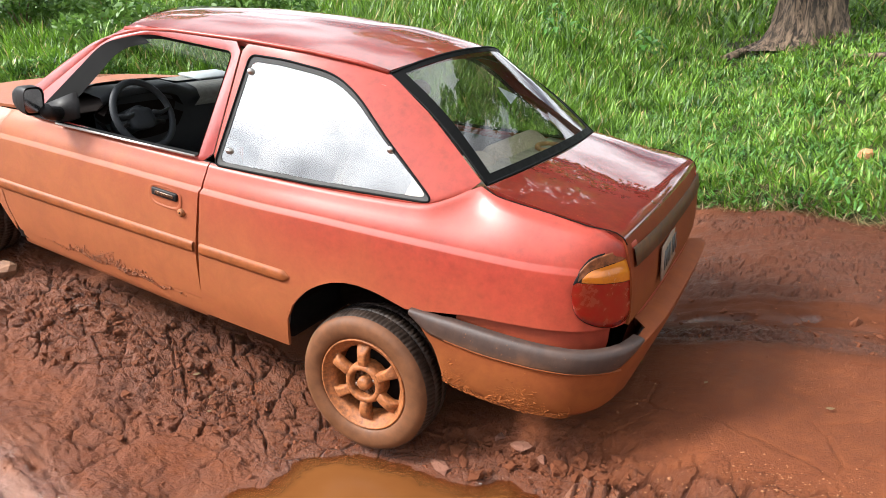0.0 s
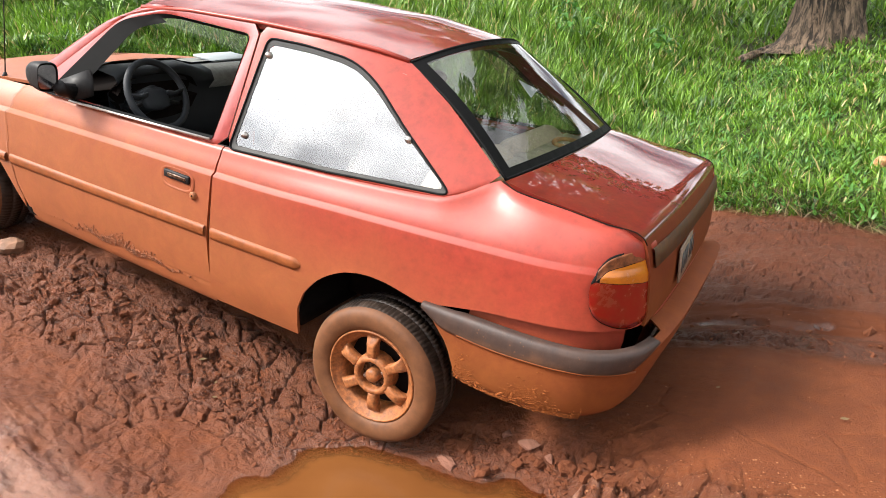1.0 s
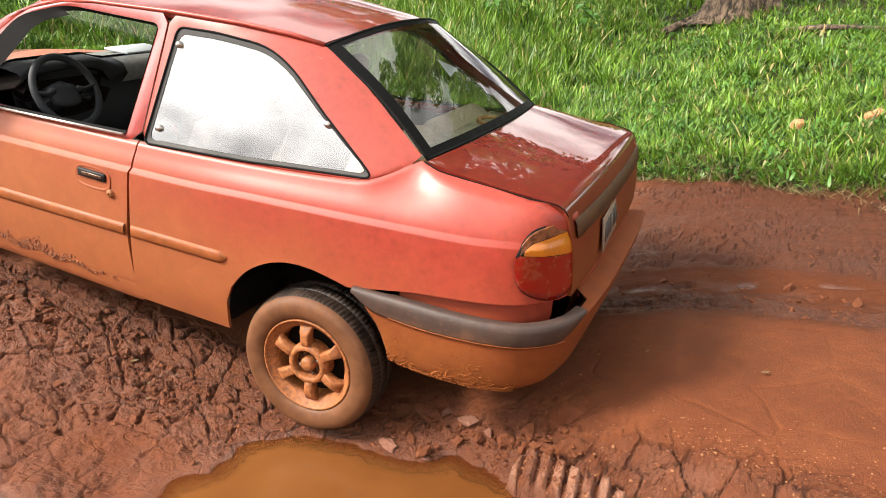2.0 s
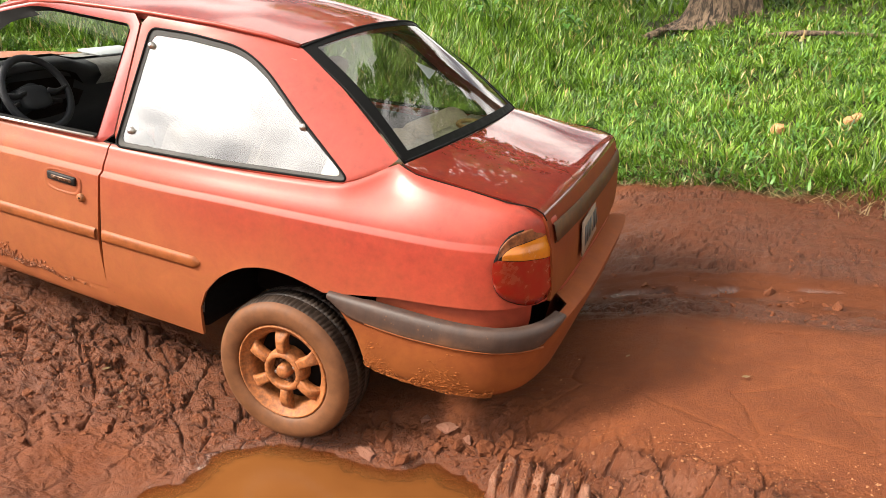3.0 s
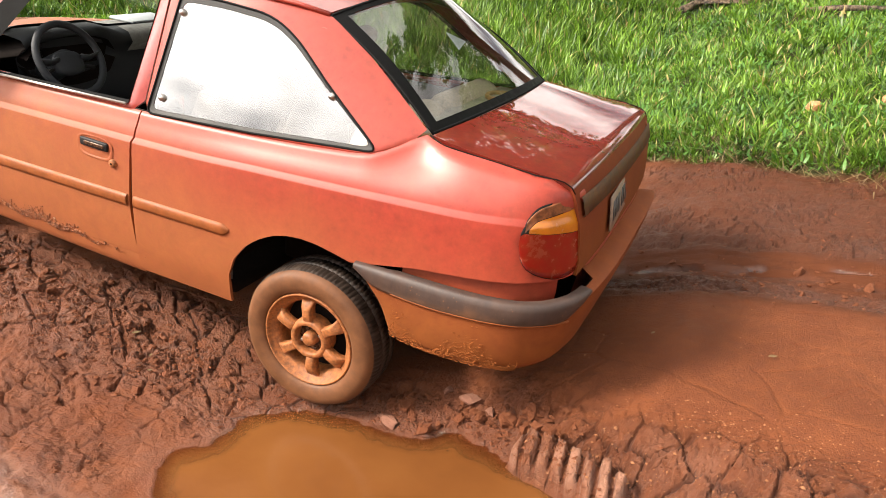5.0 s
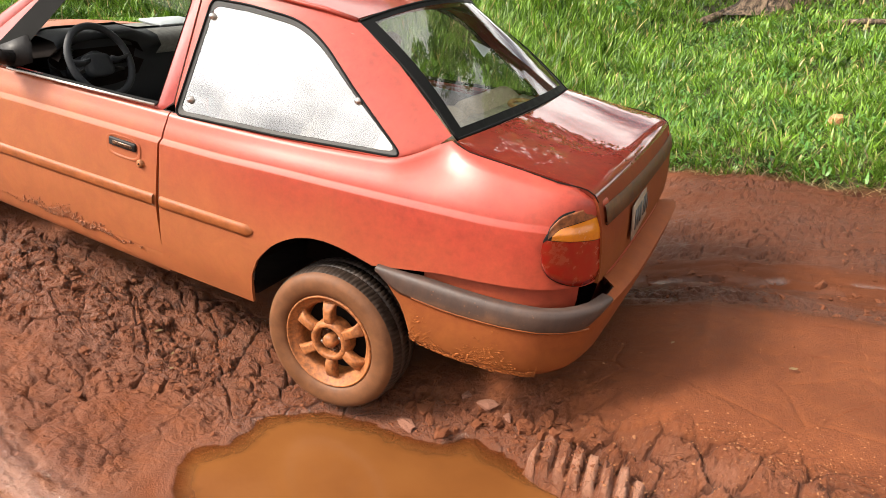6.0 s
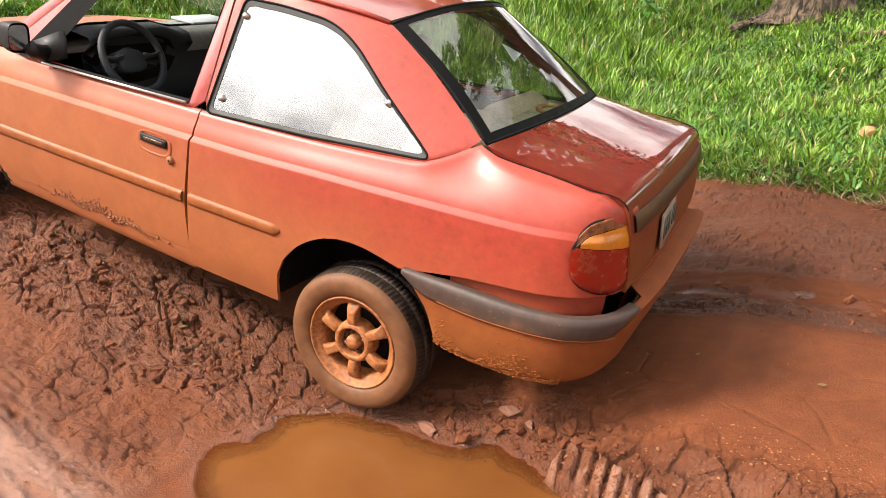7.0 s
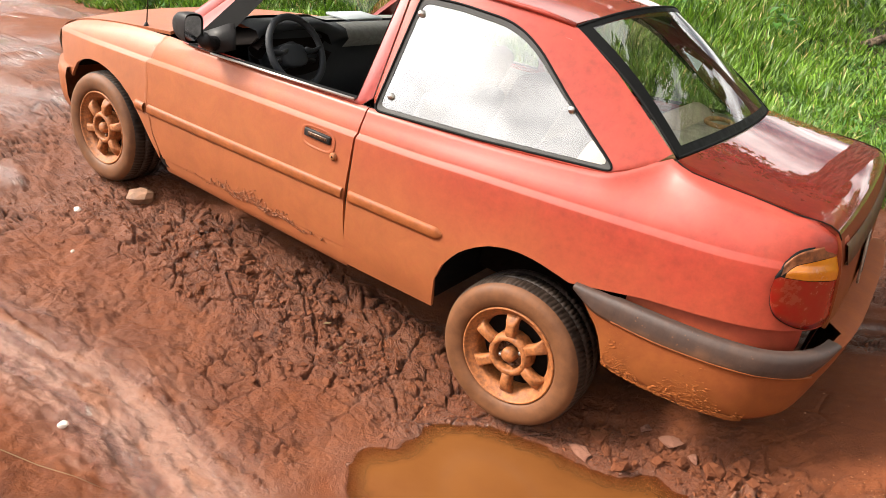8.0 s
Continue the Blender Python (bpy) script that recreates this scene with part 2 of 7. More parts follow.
def lens(name, color):
    m, nt, p = nodes_of(name)
    co = obj_coords(nt)
    n = add_noise(nt, 30.0, 7.0, 0.65, co)
    film = add_ramp(nt, n, [(0.46, 0.0), (0.72, 0.5)])
    nt.links.new(add_mix(nt, film, color, (0.17, 0.052, 0.016)), p.inputs["Base Color"])
    p.inputs["Coat Weight"].default_value = 0.35
    p.inputs["Coat Roughness"].default_value = 0.10
    nt.links.new(add_ramp(nt, film, [(0.0, 0.12), (0.8, 0.6)]), p.inputs["Roughness"])
    return m


M_LENS_RED = lens("red_lamp_lens", (0.19, 0.006, 0.003))
M_LENS_TOP = plain("dusty_lamp_top", (0.13, 0.042, 0.013), 0.55, 0, 45, 0.5, spec=0.25)
M_GARNISH = plain("dusty_garnish", (0.075, 0.036, 0.017), 0.6, 0, 20, 0.5, spec=0.2)
M_LENS_AMBER = lens("amber_lamp_lens", (0.43, 0.135, 0.008))
M_LENS_CLEAR = lens("pale_lamp_lens", (0.42, 0.30, 0.24))

# ---- building helpers ----
def mesh_ob(name, bm, material, smooth=True):
    me = bpy.data.meshes.new(name)
    bmesh.ops.recalc_face_normals(bm, faces=bm.faces[:])
    bm.to_mesh(me)
    bm.free()
    for f in me.polygons:
        f.use_smooth = smooth
    for m in material if isinstance(material, (list, tuple)) else [material]:
        me.materials.append(m)
    return new(name, me)


def part(name, bm, material, parent, label="", smooth=True):
    ob = mesh_ob(name, bm, material, smooth)
    ob.parent = parent
    if label:
        tagged(ob, label)
    return ob


def array_mesh(name, verts, faces, material, smooth=True):
    """A mesh from numpy arrays: verts (n, 3), faces (m, k) of one corner count."""
    me = bpy.data.meshes.new(name)
    n, (m, k) = len(verts), faces.shape
    me.vertices.add(n)
    me.vertices.foreach_set("co", np.ascontiguousarray(verts, dtype=np.float32).ravel())
    me.loops.add(m * k)
    me.loops.foreach_set("vertex_index", np.ascontiguousarray(faces, dtype=np.int32).ravel())
    me.polygons.add(m)
    me.polygons.foreach_set("loop_start", np.arange(0, m * k, k, dtype=np.int32))
    me.polygons.foreach_set("use_smooth", np.full(m, smooth))
    me.update(calc_edges=True)
    me.validate()
    me.materials.append(material)
    return me


def hash2(ix, iy, seed):
    h = np.sin(ix * 127.1 + iy * 311.7 + seed * 74.7) * 43758.5453
    return h - np.floor(h)


def vnoise(x, y, seed=0):
    ix, iy = np.floor(x), np.floor(y)
    fx, fy = x - ix, y - iy
    fx, fy = fx * fx * (3 - 2 * fx), fy * fy * (3 - 2 * fy)
    a, b = hash2(ix, iy, seed), hash2(ix + 1, iy, seed)
    c, d = hash2(ix, iy + 1, seed), hash2(ix + 1, iy + 1, seed)
    return (a * (1 - fx) + b * fx) * (1 - fy) + (c * (1 - fx) + d * fx) * fy


def fbm(x, y, octaves=4, seed=0):
    total, amp, norm = 0.0, 1.0, 0.0
    for k in range(octaves):
        total = total + amp * vnoise(x * 2 ** k + 13.7 * k, y * 2 ** k + 7.3 * k, seed + k)
        norm += amp
        amp *= 0.5
    return total / norm


def cells(x, y, seed=0):
    """Distance to the nearest and the gap to the second nearest of jittered cell points, the cell's own number and the way from its point."""
    ix, iy = np.floor(x), np.floor(y)
    d1 = np.full(np.shape(x), 9.0)
    d2 = np.full(np.shape(x), 9.0)
    num, wx, wy = np.zeros(np.shape(x)), np.zeros(np.shape(x)), np.zeros(np.shape(x))
    for ox in (-1, 0, 1):
        for oy in (-1, 0, 1):
            cx, cy = ix + ox, iy + oy
            px = cx + hash2(cx, cy, seed)
            py = cy + hash2(cx, cy, seed + 5)
            d = np.hypot(x - px, y - py)
            nearer = d < d1
            d2 = np.where(nearer, d1, np.minimum(d2, d))
            num = np.where(nearer, hash2(cx, cy, seed + 9), num)
            wx, wy = np.where(nearer, x - px, wx), np.where(nearer, y - py, wy)
            d1 = np.where(nearer, d, d1)
    return d1, d2 - d1, num, wx, wy


def slabs(x, y, seed, tilt):
    """Broken slabs: height of each, leaning its own way, and the gap between them."""
    d1, gap, num, wx, wy = cells(x, y, seed)
    a = num * 43.0
    return num - 0.5 + tilt * (np.cos(a) * wx + np.sin(a) * wy), gap


def sstep(a, b, v):
    t = np.clip((v - a) / (b - a), 0, 1)
    return t * t * (3 - 2 * t)


def bell(v, width):
    return np.exp(-(v / width) ** 2)


WATER = -0.15
SHORE = [(2.0, -0.55), (1.35, -0.17), (1.14, -0.066), (0.857, 0.045), (0.60, 0.115), (0.46, 0.055), (0.36, 0.035), (0.18, 0.045), (0.067, 0.045),
         (-0.096, 0.012), (-0.17, -0.05), (-0.22, -0.12), (-0.22, -0.20), (-0.235, -0.275), (-0.29, -0.33), (-0.325, -0.40), (-0.295, -0.48), (-0.24, -0.57), (0.0, -0.80), (0.5, -0.98), (1.3, -0.95)]


def shore_distance(x, y):
    """Signed distance to the puddle's shore, negative in the puddle."""
    x, y = x + 0.06 * (fbm(x * 9, y * 9, 4, 41) - 0.5) + 0.016 * (fbm(x * 34, y * 34, 2, 45) - 0.5), y + 0.08 * (fbm(x * 9, y * 9, 4, 43) - 0.5) + 0.018 * (fbm(x * 36, y * 36, 2, 47) - 0.5)
    best = np.full(np.shape(x), 99.0)
    inside = np.zeros(np.shape(x), dtype=bool)
    n = len(SHORE)
    for k in range(n):
        (ax, ay), (bx, by) = SHORE[k], SHORE[(k + 1) % n]
        dx, dy = bx - ax, by - ay
        t = np.clip(((x - ax) * dx + (y - ay) * dy) / (dx * dx + dy * dy), 0, 1)
        best = np.minimum(best, np.hypot(x - ax - t * dx, y - ay - t * dy))
        if ay != by:
            inside ^= ((ay > y) != (by > y)) & (x < (bx - ax) * (y - ay) / (by - ay) + ax)
    return np.where(inside, -best, best)


POOLS = [(1.12, 1.52, 0.17, 0.06), (1.54, 1.60, 0.06, 0.035), (1.95, 1.66, 0.10, 0.02), (-4.0, 0.42, 0.60, 0.13), (-8.3, 2.5, 1.2, 0.35), (-3.05, -0.28, 0.35, 0.08), (-5.6, 1.2, 0.5, 0.15)]


def verge(x):
    """The y at which the grass verge begins."""
    return np.interp(x, (-30, -14, -7, -3.5, -1.2, 0.63, 2.3, 6.0, 30.0), (3.0, 3.0, 3.2, 4.1, 4.2, 3.68, 2.83, 0.9, -11.0))


def base_height(x, y):
    s = np.interp(x, (-60, -12, -6, -4, -2.5, -1.7, -0.84, -0.3, 0.3, 0.8, 1.3, 2.5, 6.0, 40.0),
                  (2.2, 1.25, 0.86, 0.64, 0.405, 0.262, 0.04, -0.08, -0.09, 0.0, 0.105, 0.14, 0.18, 0.3))
    c = np.interp(y, (-40, -3, -1.5, -1.0, -0.5, -0.2, 0.0, 0.25, 0.6, 1.0, 1.3, 1.53, 1.75, 2.4, 4),
                  (0.2, 0.12, 0.02, -0.08, -0.10, -0.035, -0.01, 0.03, 0.045, 0.06, 0.01, -0.045, 0.0, 0.05, 0.08))
    e = (y - verge(x)) * 0.9
    v = sstep(-0.05, 0.25, e) * 0.13 + np.clip(e, 0, 6) * 0.10 + np.clip(e - 6, 0, 16) * 0.15
    return s + c + v


def ground_fields(x, y):
    """Height of the ground and how wet, how cracked and how grassy it is."""
    h = base_height(x, y)
    e = (y - verge(x)) * 0.9 + 0.25 * (fbm(x * 1.7, y * 1.7, 3, 3) - 0.5)
    grass = sstep(-0.02, 0.12, e)
    near = 1 - sstep(4.5, 7.0, np.hypot(x, y - 0.6))
    sd = shore_distance(x, y)
    road = 1 - grass
    # churned mud: left of the rear wheel, along the sill and behind the wheel
    churn = bell(y + 0.03 + 0.05 * np.sin(x * 2.1), 0.34) * sstep(-3.4, -1.6, x) * (1 - sstep(0.85, 1.15, x))
    churn = np.maximum(churn, 1.3 * bell(y - 1.20 - 0.04 * np.sin(x * 5), 0.15) * sstep(0.3, 0.9, x))
    churn = np.maximum(churn, 0.6 * sstep(-1.6, -2.6, x) * (1 - sstep(1.2, 2.5, np.abs(y))))
    near_edge = sstep(0.80, 1.0, x) * sstep(0.30, 0.08, y + 0.16 * (x - 0.9)) * sstep(-0.9, -0.5, y)
    churn = np.maximum(churn, 0.60 * near_edge)
    churn = np.maximum(churn, 0.55 * bell(e + 0.25, 0.30))
    churn = np.maximum(churn, 0.45 * sstep(-1.1, -1.5, y) * sstep(-2.4, -1.9, y))
    churn = np.maximum(churn, 0.55 * sstep(0.6, 1.0, x) * sstep(1.65, 1.85, y) * (1 - sstep(3.0, 4.0, y)))
    churn = np.maximum(churn, 0.42 * sstep(-0.25, -0.4, x) * sstep(-1.15, -0.9, y) * sstep(0.0, -0.3, y)) * road
    churn = np.clip(churn * (0.55 + 0.9 * fbm(x * 3.1, y * 3.1, 3, 21)), 0, 1)
    smooth_sheet = sstep(0.75, 1.05, x) * sstep(0.10, 0.30, y + 0.16 * (x - 0.9)) * (1 - sstep(0.85, 1.1, y))
    churn = churn * (1 - 0.93 * np.clip(smooth_sheet * 1.4, 0, 1))
    # the wet band along the low side, where nothing cracks
    wet_y = np.interp(x, (-4.0, -1.9, -1.15, -0.55, -0.2), (-1.2, -1.05, -0.87, -0.93, -1.0))
    wetband = bell(y - wet_y + 0.10 * (fbm(x * 3, y * 3, 2, 70) - 0.5), 0.19) * sstep(-3.8, -2.0, x) * (1 - sstep(-0.2, 0.05, x))
    wetband = np.clip(wetband * 1.25, 0, 1)
    flow = y - wet_y
    # slabs broken by drying, clods and crumbs
    wx = x + 0.05 * (fbm(x * 9, y * 9, 4, 61) - 0.5)
    wy = y + 0.05 * (fbm(x * 9, y * 9, 4, 63) - 0.5)
    big, gap = slabs(wx * 8.0, wy * 10.5, 2, 1.1)
    mid, gapm = slabs(wx * 19.0, wy * 22.0, 6, 1.0)
    fine, gapb = slabs(wx * 41.0, wy * 43.0, 4, 1.2)
    split = sstep(0.42, 0.60, fbm(x * 5.2, y * 6.0, 3, 66))
    rift = np.maximum(1 - sstep(0.01, 0.10, gap), 0.8 * split * (1 - sstep(0.01, 0.13, gapm)))
    plate = (1 - rift) * (0.8 + 0.4 * big)
    small = sstep(0.0, 0.30, gapb) * (0.6 + 0.6 * fine)
    lump = fbm(x * 3.2, y * 4.2, 4, 11) - 0.5
    clod = sstep(0.28, 0.56, churn) * (1 - 0.9 * wetband) * (1 - 0.35 * sstep(1.0, 1.1, y)) * (1 - 0.75 * near_edge)
    patchy = sstep(0.36, 0.54, fbm(x * 3.0 + 3, y * 3.6, 3, 65))
    crumb = 1 - 0.75 * patchy
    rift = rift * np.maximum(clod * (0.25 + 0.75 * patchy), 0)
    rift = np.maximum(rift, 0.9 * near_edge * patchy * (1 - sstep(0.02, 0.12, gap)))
    broken = patchy * (0.013 * big + 0.008 * mid - 0.019 * (1 - sstep(0.01, 0.11, gap)) - 0.012 * split * (1 - sstep(0.02, 0.18, gapm)) + 0.010 * (fbm(x * 26, y * 28, 3, 64) - 0.5))
    rough = crumb * (0.010 * mid * split + 0.013 * split * (small - 0.5) + 0.052 * (fbm(x * 13, y * 15, 5, 68) - 0.5))
    h = h + near * (clod * (broken + rough) + near_edge * (0.020 * (small - 0.4) + 0.02 * (fbm(x * 22, y * 22, 3, 69) - 0.5) - 0.012 * (1 - sstep(0.02, 0.14, gap))) + churn * (0.10 * lump + 0.020 * (fbm(x * 30, y * 30, 3, 67) - 0.5)))
    # tyre tracks along the road behind the car
    ruts = sstep(0.7, 1.1, x) * sstep(1.0, 1.2, y) * road * near
    h = h + ruts * (0.045 * (fbm(x * 0.9, (y - 0.06 * x) * 9, 3, 35) - 0.5) + 0.020 * (fbm(x * 6, (y - 0.06 * x) * 24, 4, 36) - 0.5))
    # broad unevenness and fine grit
    h = h + road * (0.035 * (fbm(x * 1.3, y * 1.6, 4, 31) - 0.5) + near * 0.012 * (fbm(x * 16, y * 16, 3, 33) - 0.5) * (1 - 0.8 * np.clip(smooth_sheet * 1.4, 0, 1)))
    h = h + grass * 0.16 * (fbm(x * 0.9, y * 0.9, 4, 51) - 0.5)
    # crumbling edge along the far side of the puddle
    rim = bell(sd - 0.10, 0.09) * sstep(-0.6, -0.1, y) * near
    h = h + rim * ((0.035 - 0.025 * near_edge) * plate + 0.014 * small)
    # wet sheet on the low side
    streak = fbm(x * 3.2, flow * 11 + 1.2 * fbm(x * 2, y * 2, 2, 74), 4, 71) - 0.5
    h = h - 0.02 * wetband + wetband * (0.075 * streak + 0.022 * (fbm(x * 9, flow * 40, 3, 72) - 0.5) + 0.018 * (fbm(x * 24, flow * 60, 3, 76) - 0.5))
    heap = bell(y - 0.19, 0.17) * sstep(0.18, 0.34, x) * (1 - sstep(0.95, 1.2, x)) * near
    h = h + heap * (0.060 * (fbm(x * 13, y * 15, 5, 58) - 0.5) + 0.024 * (fbm(x * 38, y * 40, 3, 59) - 0.5))
    bank = sstep(0.3, -0.1, x) * sstep(0.05, -0.25, y) * near * road
    h = h + bank * (0.026 * (fbm(x * 11, y * 13, 5, 60) - 0.5) + 0.016 * (fbm(x * 34, y * 38, 3, 62) - 0.5))
    wet = np.maximum(0.9 * wetband * sstep(0.28, 0.44, fbm(x * 5, flow * 18, 4, 73)), 0.28 * bell(sd - 0.01, 0.05))
    wet = np.maximum(wet, 0.55 * bell(y - 1.50 - 0.02 * np.sin(x * 9), 0.06) * sstep(0.7, 1.0, x) * (fbm(x * 9, y * 14, 3, 75) > 0.55))
    far_wet = sstep(-3.2, -3.8, x) * (fbm(x * 0.9, y * 2.0, 3, 77) > 0.52) * (1 - sstep(1.5, 3.0, np.abs(y - 1.2)))
    wet = np.clip(np.maximum(wet, 0.85 * far_wet), 0, 1) * road
    h = np.where(far_wet * road > 0.5, h - 0.02, h)
    # the puddle
    out = sstep(0.0, 0.30, sd)
    low = WATER + np.clip(sd * 0.35, -0.07, 0.006)
    h_wet = np.where(sd < 0, low, WATER + 0.004 + (np.maximum(h, WATER + 0.006) - WATER) * (0.10 + 0.90 * out ** 0.8))
    h = np.where(sd < 0.45, h_wet, np.maximum(h, WATER + 0.01))
    # cleat prints of a tyre beside the puddle
    a = math.atan2(-0.16, 0.40)
    tx, ty = (x - 0.85) * math.cos(a) + (y - 0.055) * math.sin(a), -(x - 0.85) * math.sin(a) + (y - 0.055) * math.cos(a)
    box = sstep(-0.02, 0.02, tx) * (1 - sstep(0.40, 0.46, tx)) * sstep(-0.075, -0.045, ty + 0.05 * (fbm(x * 14, y * 14, 2, 88) - 0.5)) * (1 - sstep(0.03, 0.065, ty + 0.06 * (fbm(x * 12, y * 12, 2, 89) - 0.5)))
    cleat = sstep(0.30, 0.48, np.abs(((tx + 0.45 * ty) / 0.058) % 1.0 - 0.5) * 2)
    h = h * (1 - box) + box * (-0.085 + 0.06 * (ty + 0.05) / 0.1 + 0.030 * cleat * (0.75 + 0.5 * fbm(x * 30, y * 30, 2, 83)))
    # whitish wet glint of the cleats, held as a paler colour
    pale = box * cleat * sstep(0.34, 0.62, fbm(x * 16, y * 16, 3, 87))
    wet = np.maximum(wet, 0.35 * pale)
    # sky sheen of the wet bank, put into the colour as pale streaks
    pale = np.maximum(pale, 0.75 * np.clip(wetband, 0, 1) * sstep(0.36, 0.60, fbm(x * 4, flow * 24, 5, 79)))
    # shallow pools in the ruts
    for px, py, rx, ry in POOLS:
        m = 1 - sstep(0.5, 1.2, ((x - px) / rx) ** 2 + ((y - py) / ry) ** 2 + 0.9 * (fbm(x * 6 / max(rx, 0.3), y * 9, 3, 85) - 0.5))
        h = h * (1 - m) + m * (float(base_height(np.array(px), np.array(py))) - 0.015)
        wet = np.maximum(wet, m)
    crack = near * (1 - sstep(0.0, 0.05, cells(x * 4.2 + 0.4 * lump, y * 4.6, 8)[1])) * np.clip(smooth_sheet * 1.6, 0, 1)
    crack = crack * (fbm(x * 2.2, y * 2.2, 2, 81) > 0.5)
    h = h - 0.006 * crack
    # soil colour goes darker behind the rear wheel, most past y = 1.15
    darker = sstep(0.45, 1.0, x) * sstep(-0.15, 0.25, y) * road * (0.30 + 0.60 * sstep(0.85, 1.15, y))
    return h, wet * (1 - grass), churn, grass, darker, np.where(pale > 0.02, pale, -rift * near)


def ground_height(x, y):
    return ground_fields(np.asarray(x, dtype=float), np.asarray(y, dtype=float))[0]


def graded(spans, end0, end1, grow=1.09):
    """Grid lines: spans of (start, step), then steps that grow out to the two ends."""
    a = []
    for (v0, step), (v1, _) in zip(spans, spans[1:]):
        a += list(np.linspace(v0, v1, max(2, round((v1 - v0) / step) + 1)))[:-1]
    a.append(spans[-1][0])
    gap = spans[-2][1]
    while a[-1] < end1:
        gap *= grow
        a.append(a[-1] + gap)
    gap, low = spans[0][1], [a[0]]
    while low[-1] > end0:
        gap *= grow
        low.append(low[-1] - gap)
    return np.array(low[:0:-1] + a)


def mud_material():
    m, nt, p = nodes_of("red_earth")
    co = obj_coords(nt)
    att = nt.nodes.new("ShaderNodeAttribute")
    att.attribute_name = "soil"
    sep = nt.nodes.new("ShaderNodeSeparateColor")
    nt.links.new(att.outputs["Color"], sep.inputs[0])
    wet, churn, grass = sep.outputs[0], sep.outputs[1], sep.outputs[2]
    n1 = add_noise(nt, 1.6, 5.0, 0.6, co)
    n2 = add_noise(nt, 18.0, 8.0, 0.7, co)
    n3 = add_noise(nt, 120.0, 5.0, 0.7, co)
    p.inputs["Specular IOR Level"].default_value = 0.17
    warp = nt.nodes.new("ShaderNodeMix")
    warp.data_type = "VECTOR"
    warp.inputs["Factor"].default_value = 0.022
    nz = nt.nodes.new("ShaderNodeTexNoise")
    nz.inputs["Scale"].default_value = 7.0
    nz.inputs["Detail"].default_value = 4.0
    nt.links.new(co, nz.inputs["Vector"])
    nt.links.new(co, warp.inputs["A"])
    nt.links.new(nz.outputs["Color"], warp.inputs["B"])

    def edges(scale):
        v = nt.nodes.new("ShaderNodeTexVoronoi")
        v.feature = "DISTANCE_TO_EDGE"
        v.inputs["Scale"].default_value = scale
        nt.links.new(warp.outputs["Result"], v.inputs["Vector"])
        return v.outputs["Distance"]

    big, little = edges(13.0), edges(42.0)
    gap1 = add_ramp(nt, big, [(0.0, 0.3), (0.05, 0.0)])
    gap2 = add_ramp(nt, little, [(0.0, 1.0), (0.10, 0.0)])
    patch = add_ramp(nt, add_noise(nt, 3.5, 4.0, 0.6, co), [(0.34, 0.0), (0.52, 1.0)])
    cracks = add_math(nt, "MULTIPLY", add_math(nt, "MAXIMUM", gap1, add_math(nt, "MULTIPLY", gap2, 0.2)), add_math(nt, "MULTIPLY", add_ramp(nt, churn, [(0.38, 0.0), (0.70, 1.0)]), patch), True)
    # thin shrinkage cracks in the drying sheet
    thin = add_ramp(nt, edges(9.0), [(0.0, 1.0), (0.014, 0.0)])
    some = add_ramp(nt, add_noise(nt, 4.0, 3.0, 0.6, co), [(0.56, 0.0), (0.66, 0.7)])
    cracks = add_math(nt, "MAXIMUM", cracks, add_math(nt, "MULTIPLY", add_math(nt, "MULTIPLY", thin, some), att.outputs["Alpha"]), True)
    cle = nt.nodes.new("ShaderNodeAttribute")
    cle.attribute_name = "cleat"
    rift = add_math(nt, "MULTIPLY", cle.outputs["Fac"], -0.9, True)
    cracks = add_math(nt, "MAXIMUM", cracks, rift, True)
    c = add_mix(nt, n1, (0.142, 0.043, 0.016), (0.214, 0.070, 0.026))
    c = add_mix(nt, add_ramp(nt, n2, [(0.35, 0.0), (0.7, 0.7)]), c, (0.100, 0.031, 0.015))
    c = add_mix(nt, add_math(nt, "MULTIPLY", churn, add_ramp(nt, n2, [(0.42, 0.0), (0.66, 0.5)])), c, (0.095, 0.031, 0.016))
    c = add_mix(nt, add_math(nt, "MULTIPLY", churn, add_ramp(nt, add_noise(nt, 9.0, 5.0, 0.7, co), [(0.46, 0.0), (0.62, 0.6)])), c, (0.27, 0.115, 0.066))
    stain = add_ramp(nt, add_noise(nt, 4.6, 6.0, 0.65, co, 0.3), [(0.46, 0.0), (0.62, 0.5)])
    c = add_mix(nt, stain, c, (0.100, 0.028, 0.011))
    c = add_mix(nt, add_ramp(nt, n3, [(0.64, 0.0), (0.76, 0.5)]), c, (0.30, 0.135, 0.068))
    grit = add_noise(nt, 330.0, 3.0, 0.7, co)
    c = add_mix(nt, add_ramp(nt, grit, [(0.68, 0.0), (0.80, 0.6)]), c, (0.42, 0.24, 0.13))
    c = add_mix(nt, add_ramp(nt, grit, [(0.22, 0.5), (0.34, 0.0)]), c, (0.05, 0.018, 0.009))
    c = add_mix(nt, add_math(nt, "MULTIPLY", wet, 0.8), c, (0.125, 0.036, 0.014))
    c = add_mix(nt, add_math(nt, "MULTIPLY", att.outputs["Alpha"], 0.95), c, (0.074, 0.021, 0.007))
    # wet sheen of bank and cleats mixed in as pale colour
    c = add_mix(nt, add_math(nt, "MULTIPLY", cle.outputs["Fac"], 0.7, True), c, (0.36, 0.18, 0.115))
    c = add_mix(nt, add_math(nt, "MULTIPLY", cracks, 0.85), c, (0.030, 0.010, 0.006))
    c = add_mix(nt, grass, c, (0.035, 0.036, 0.013))
    nt.links.new(c, p.inputs["Base Color"])
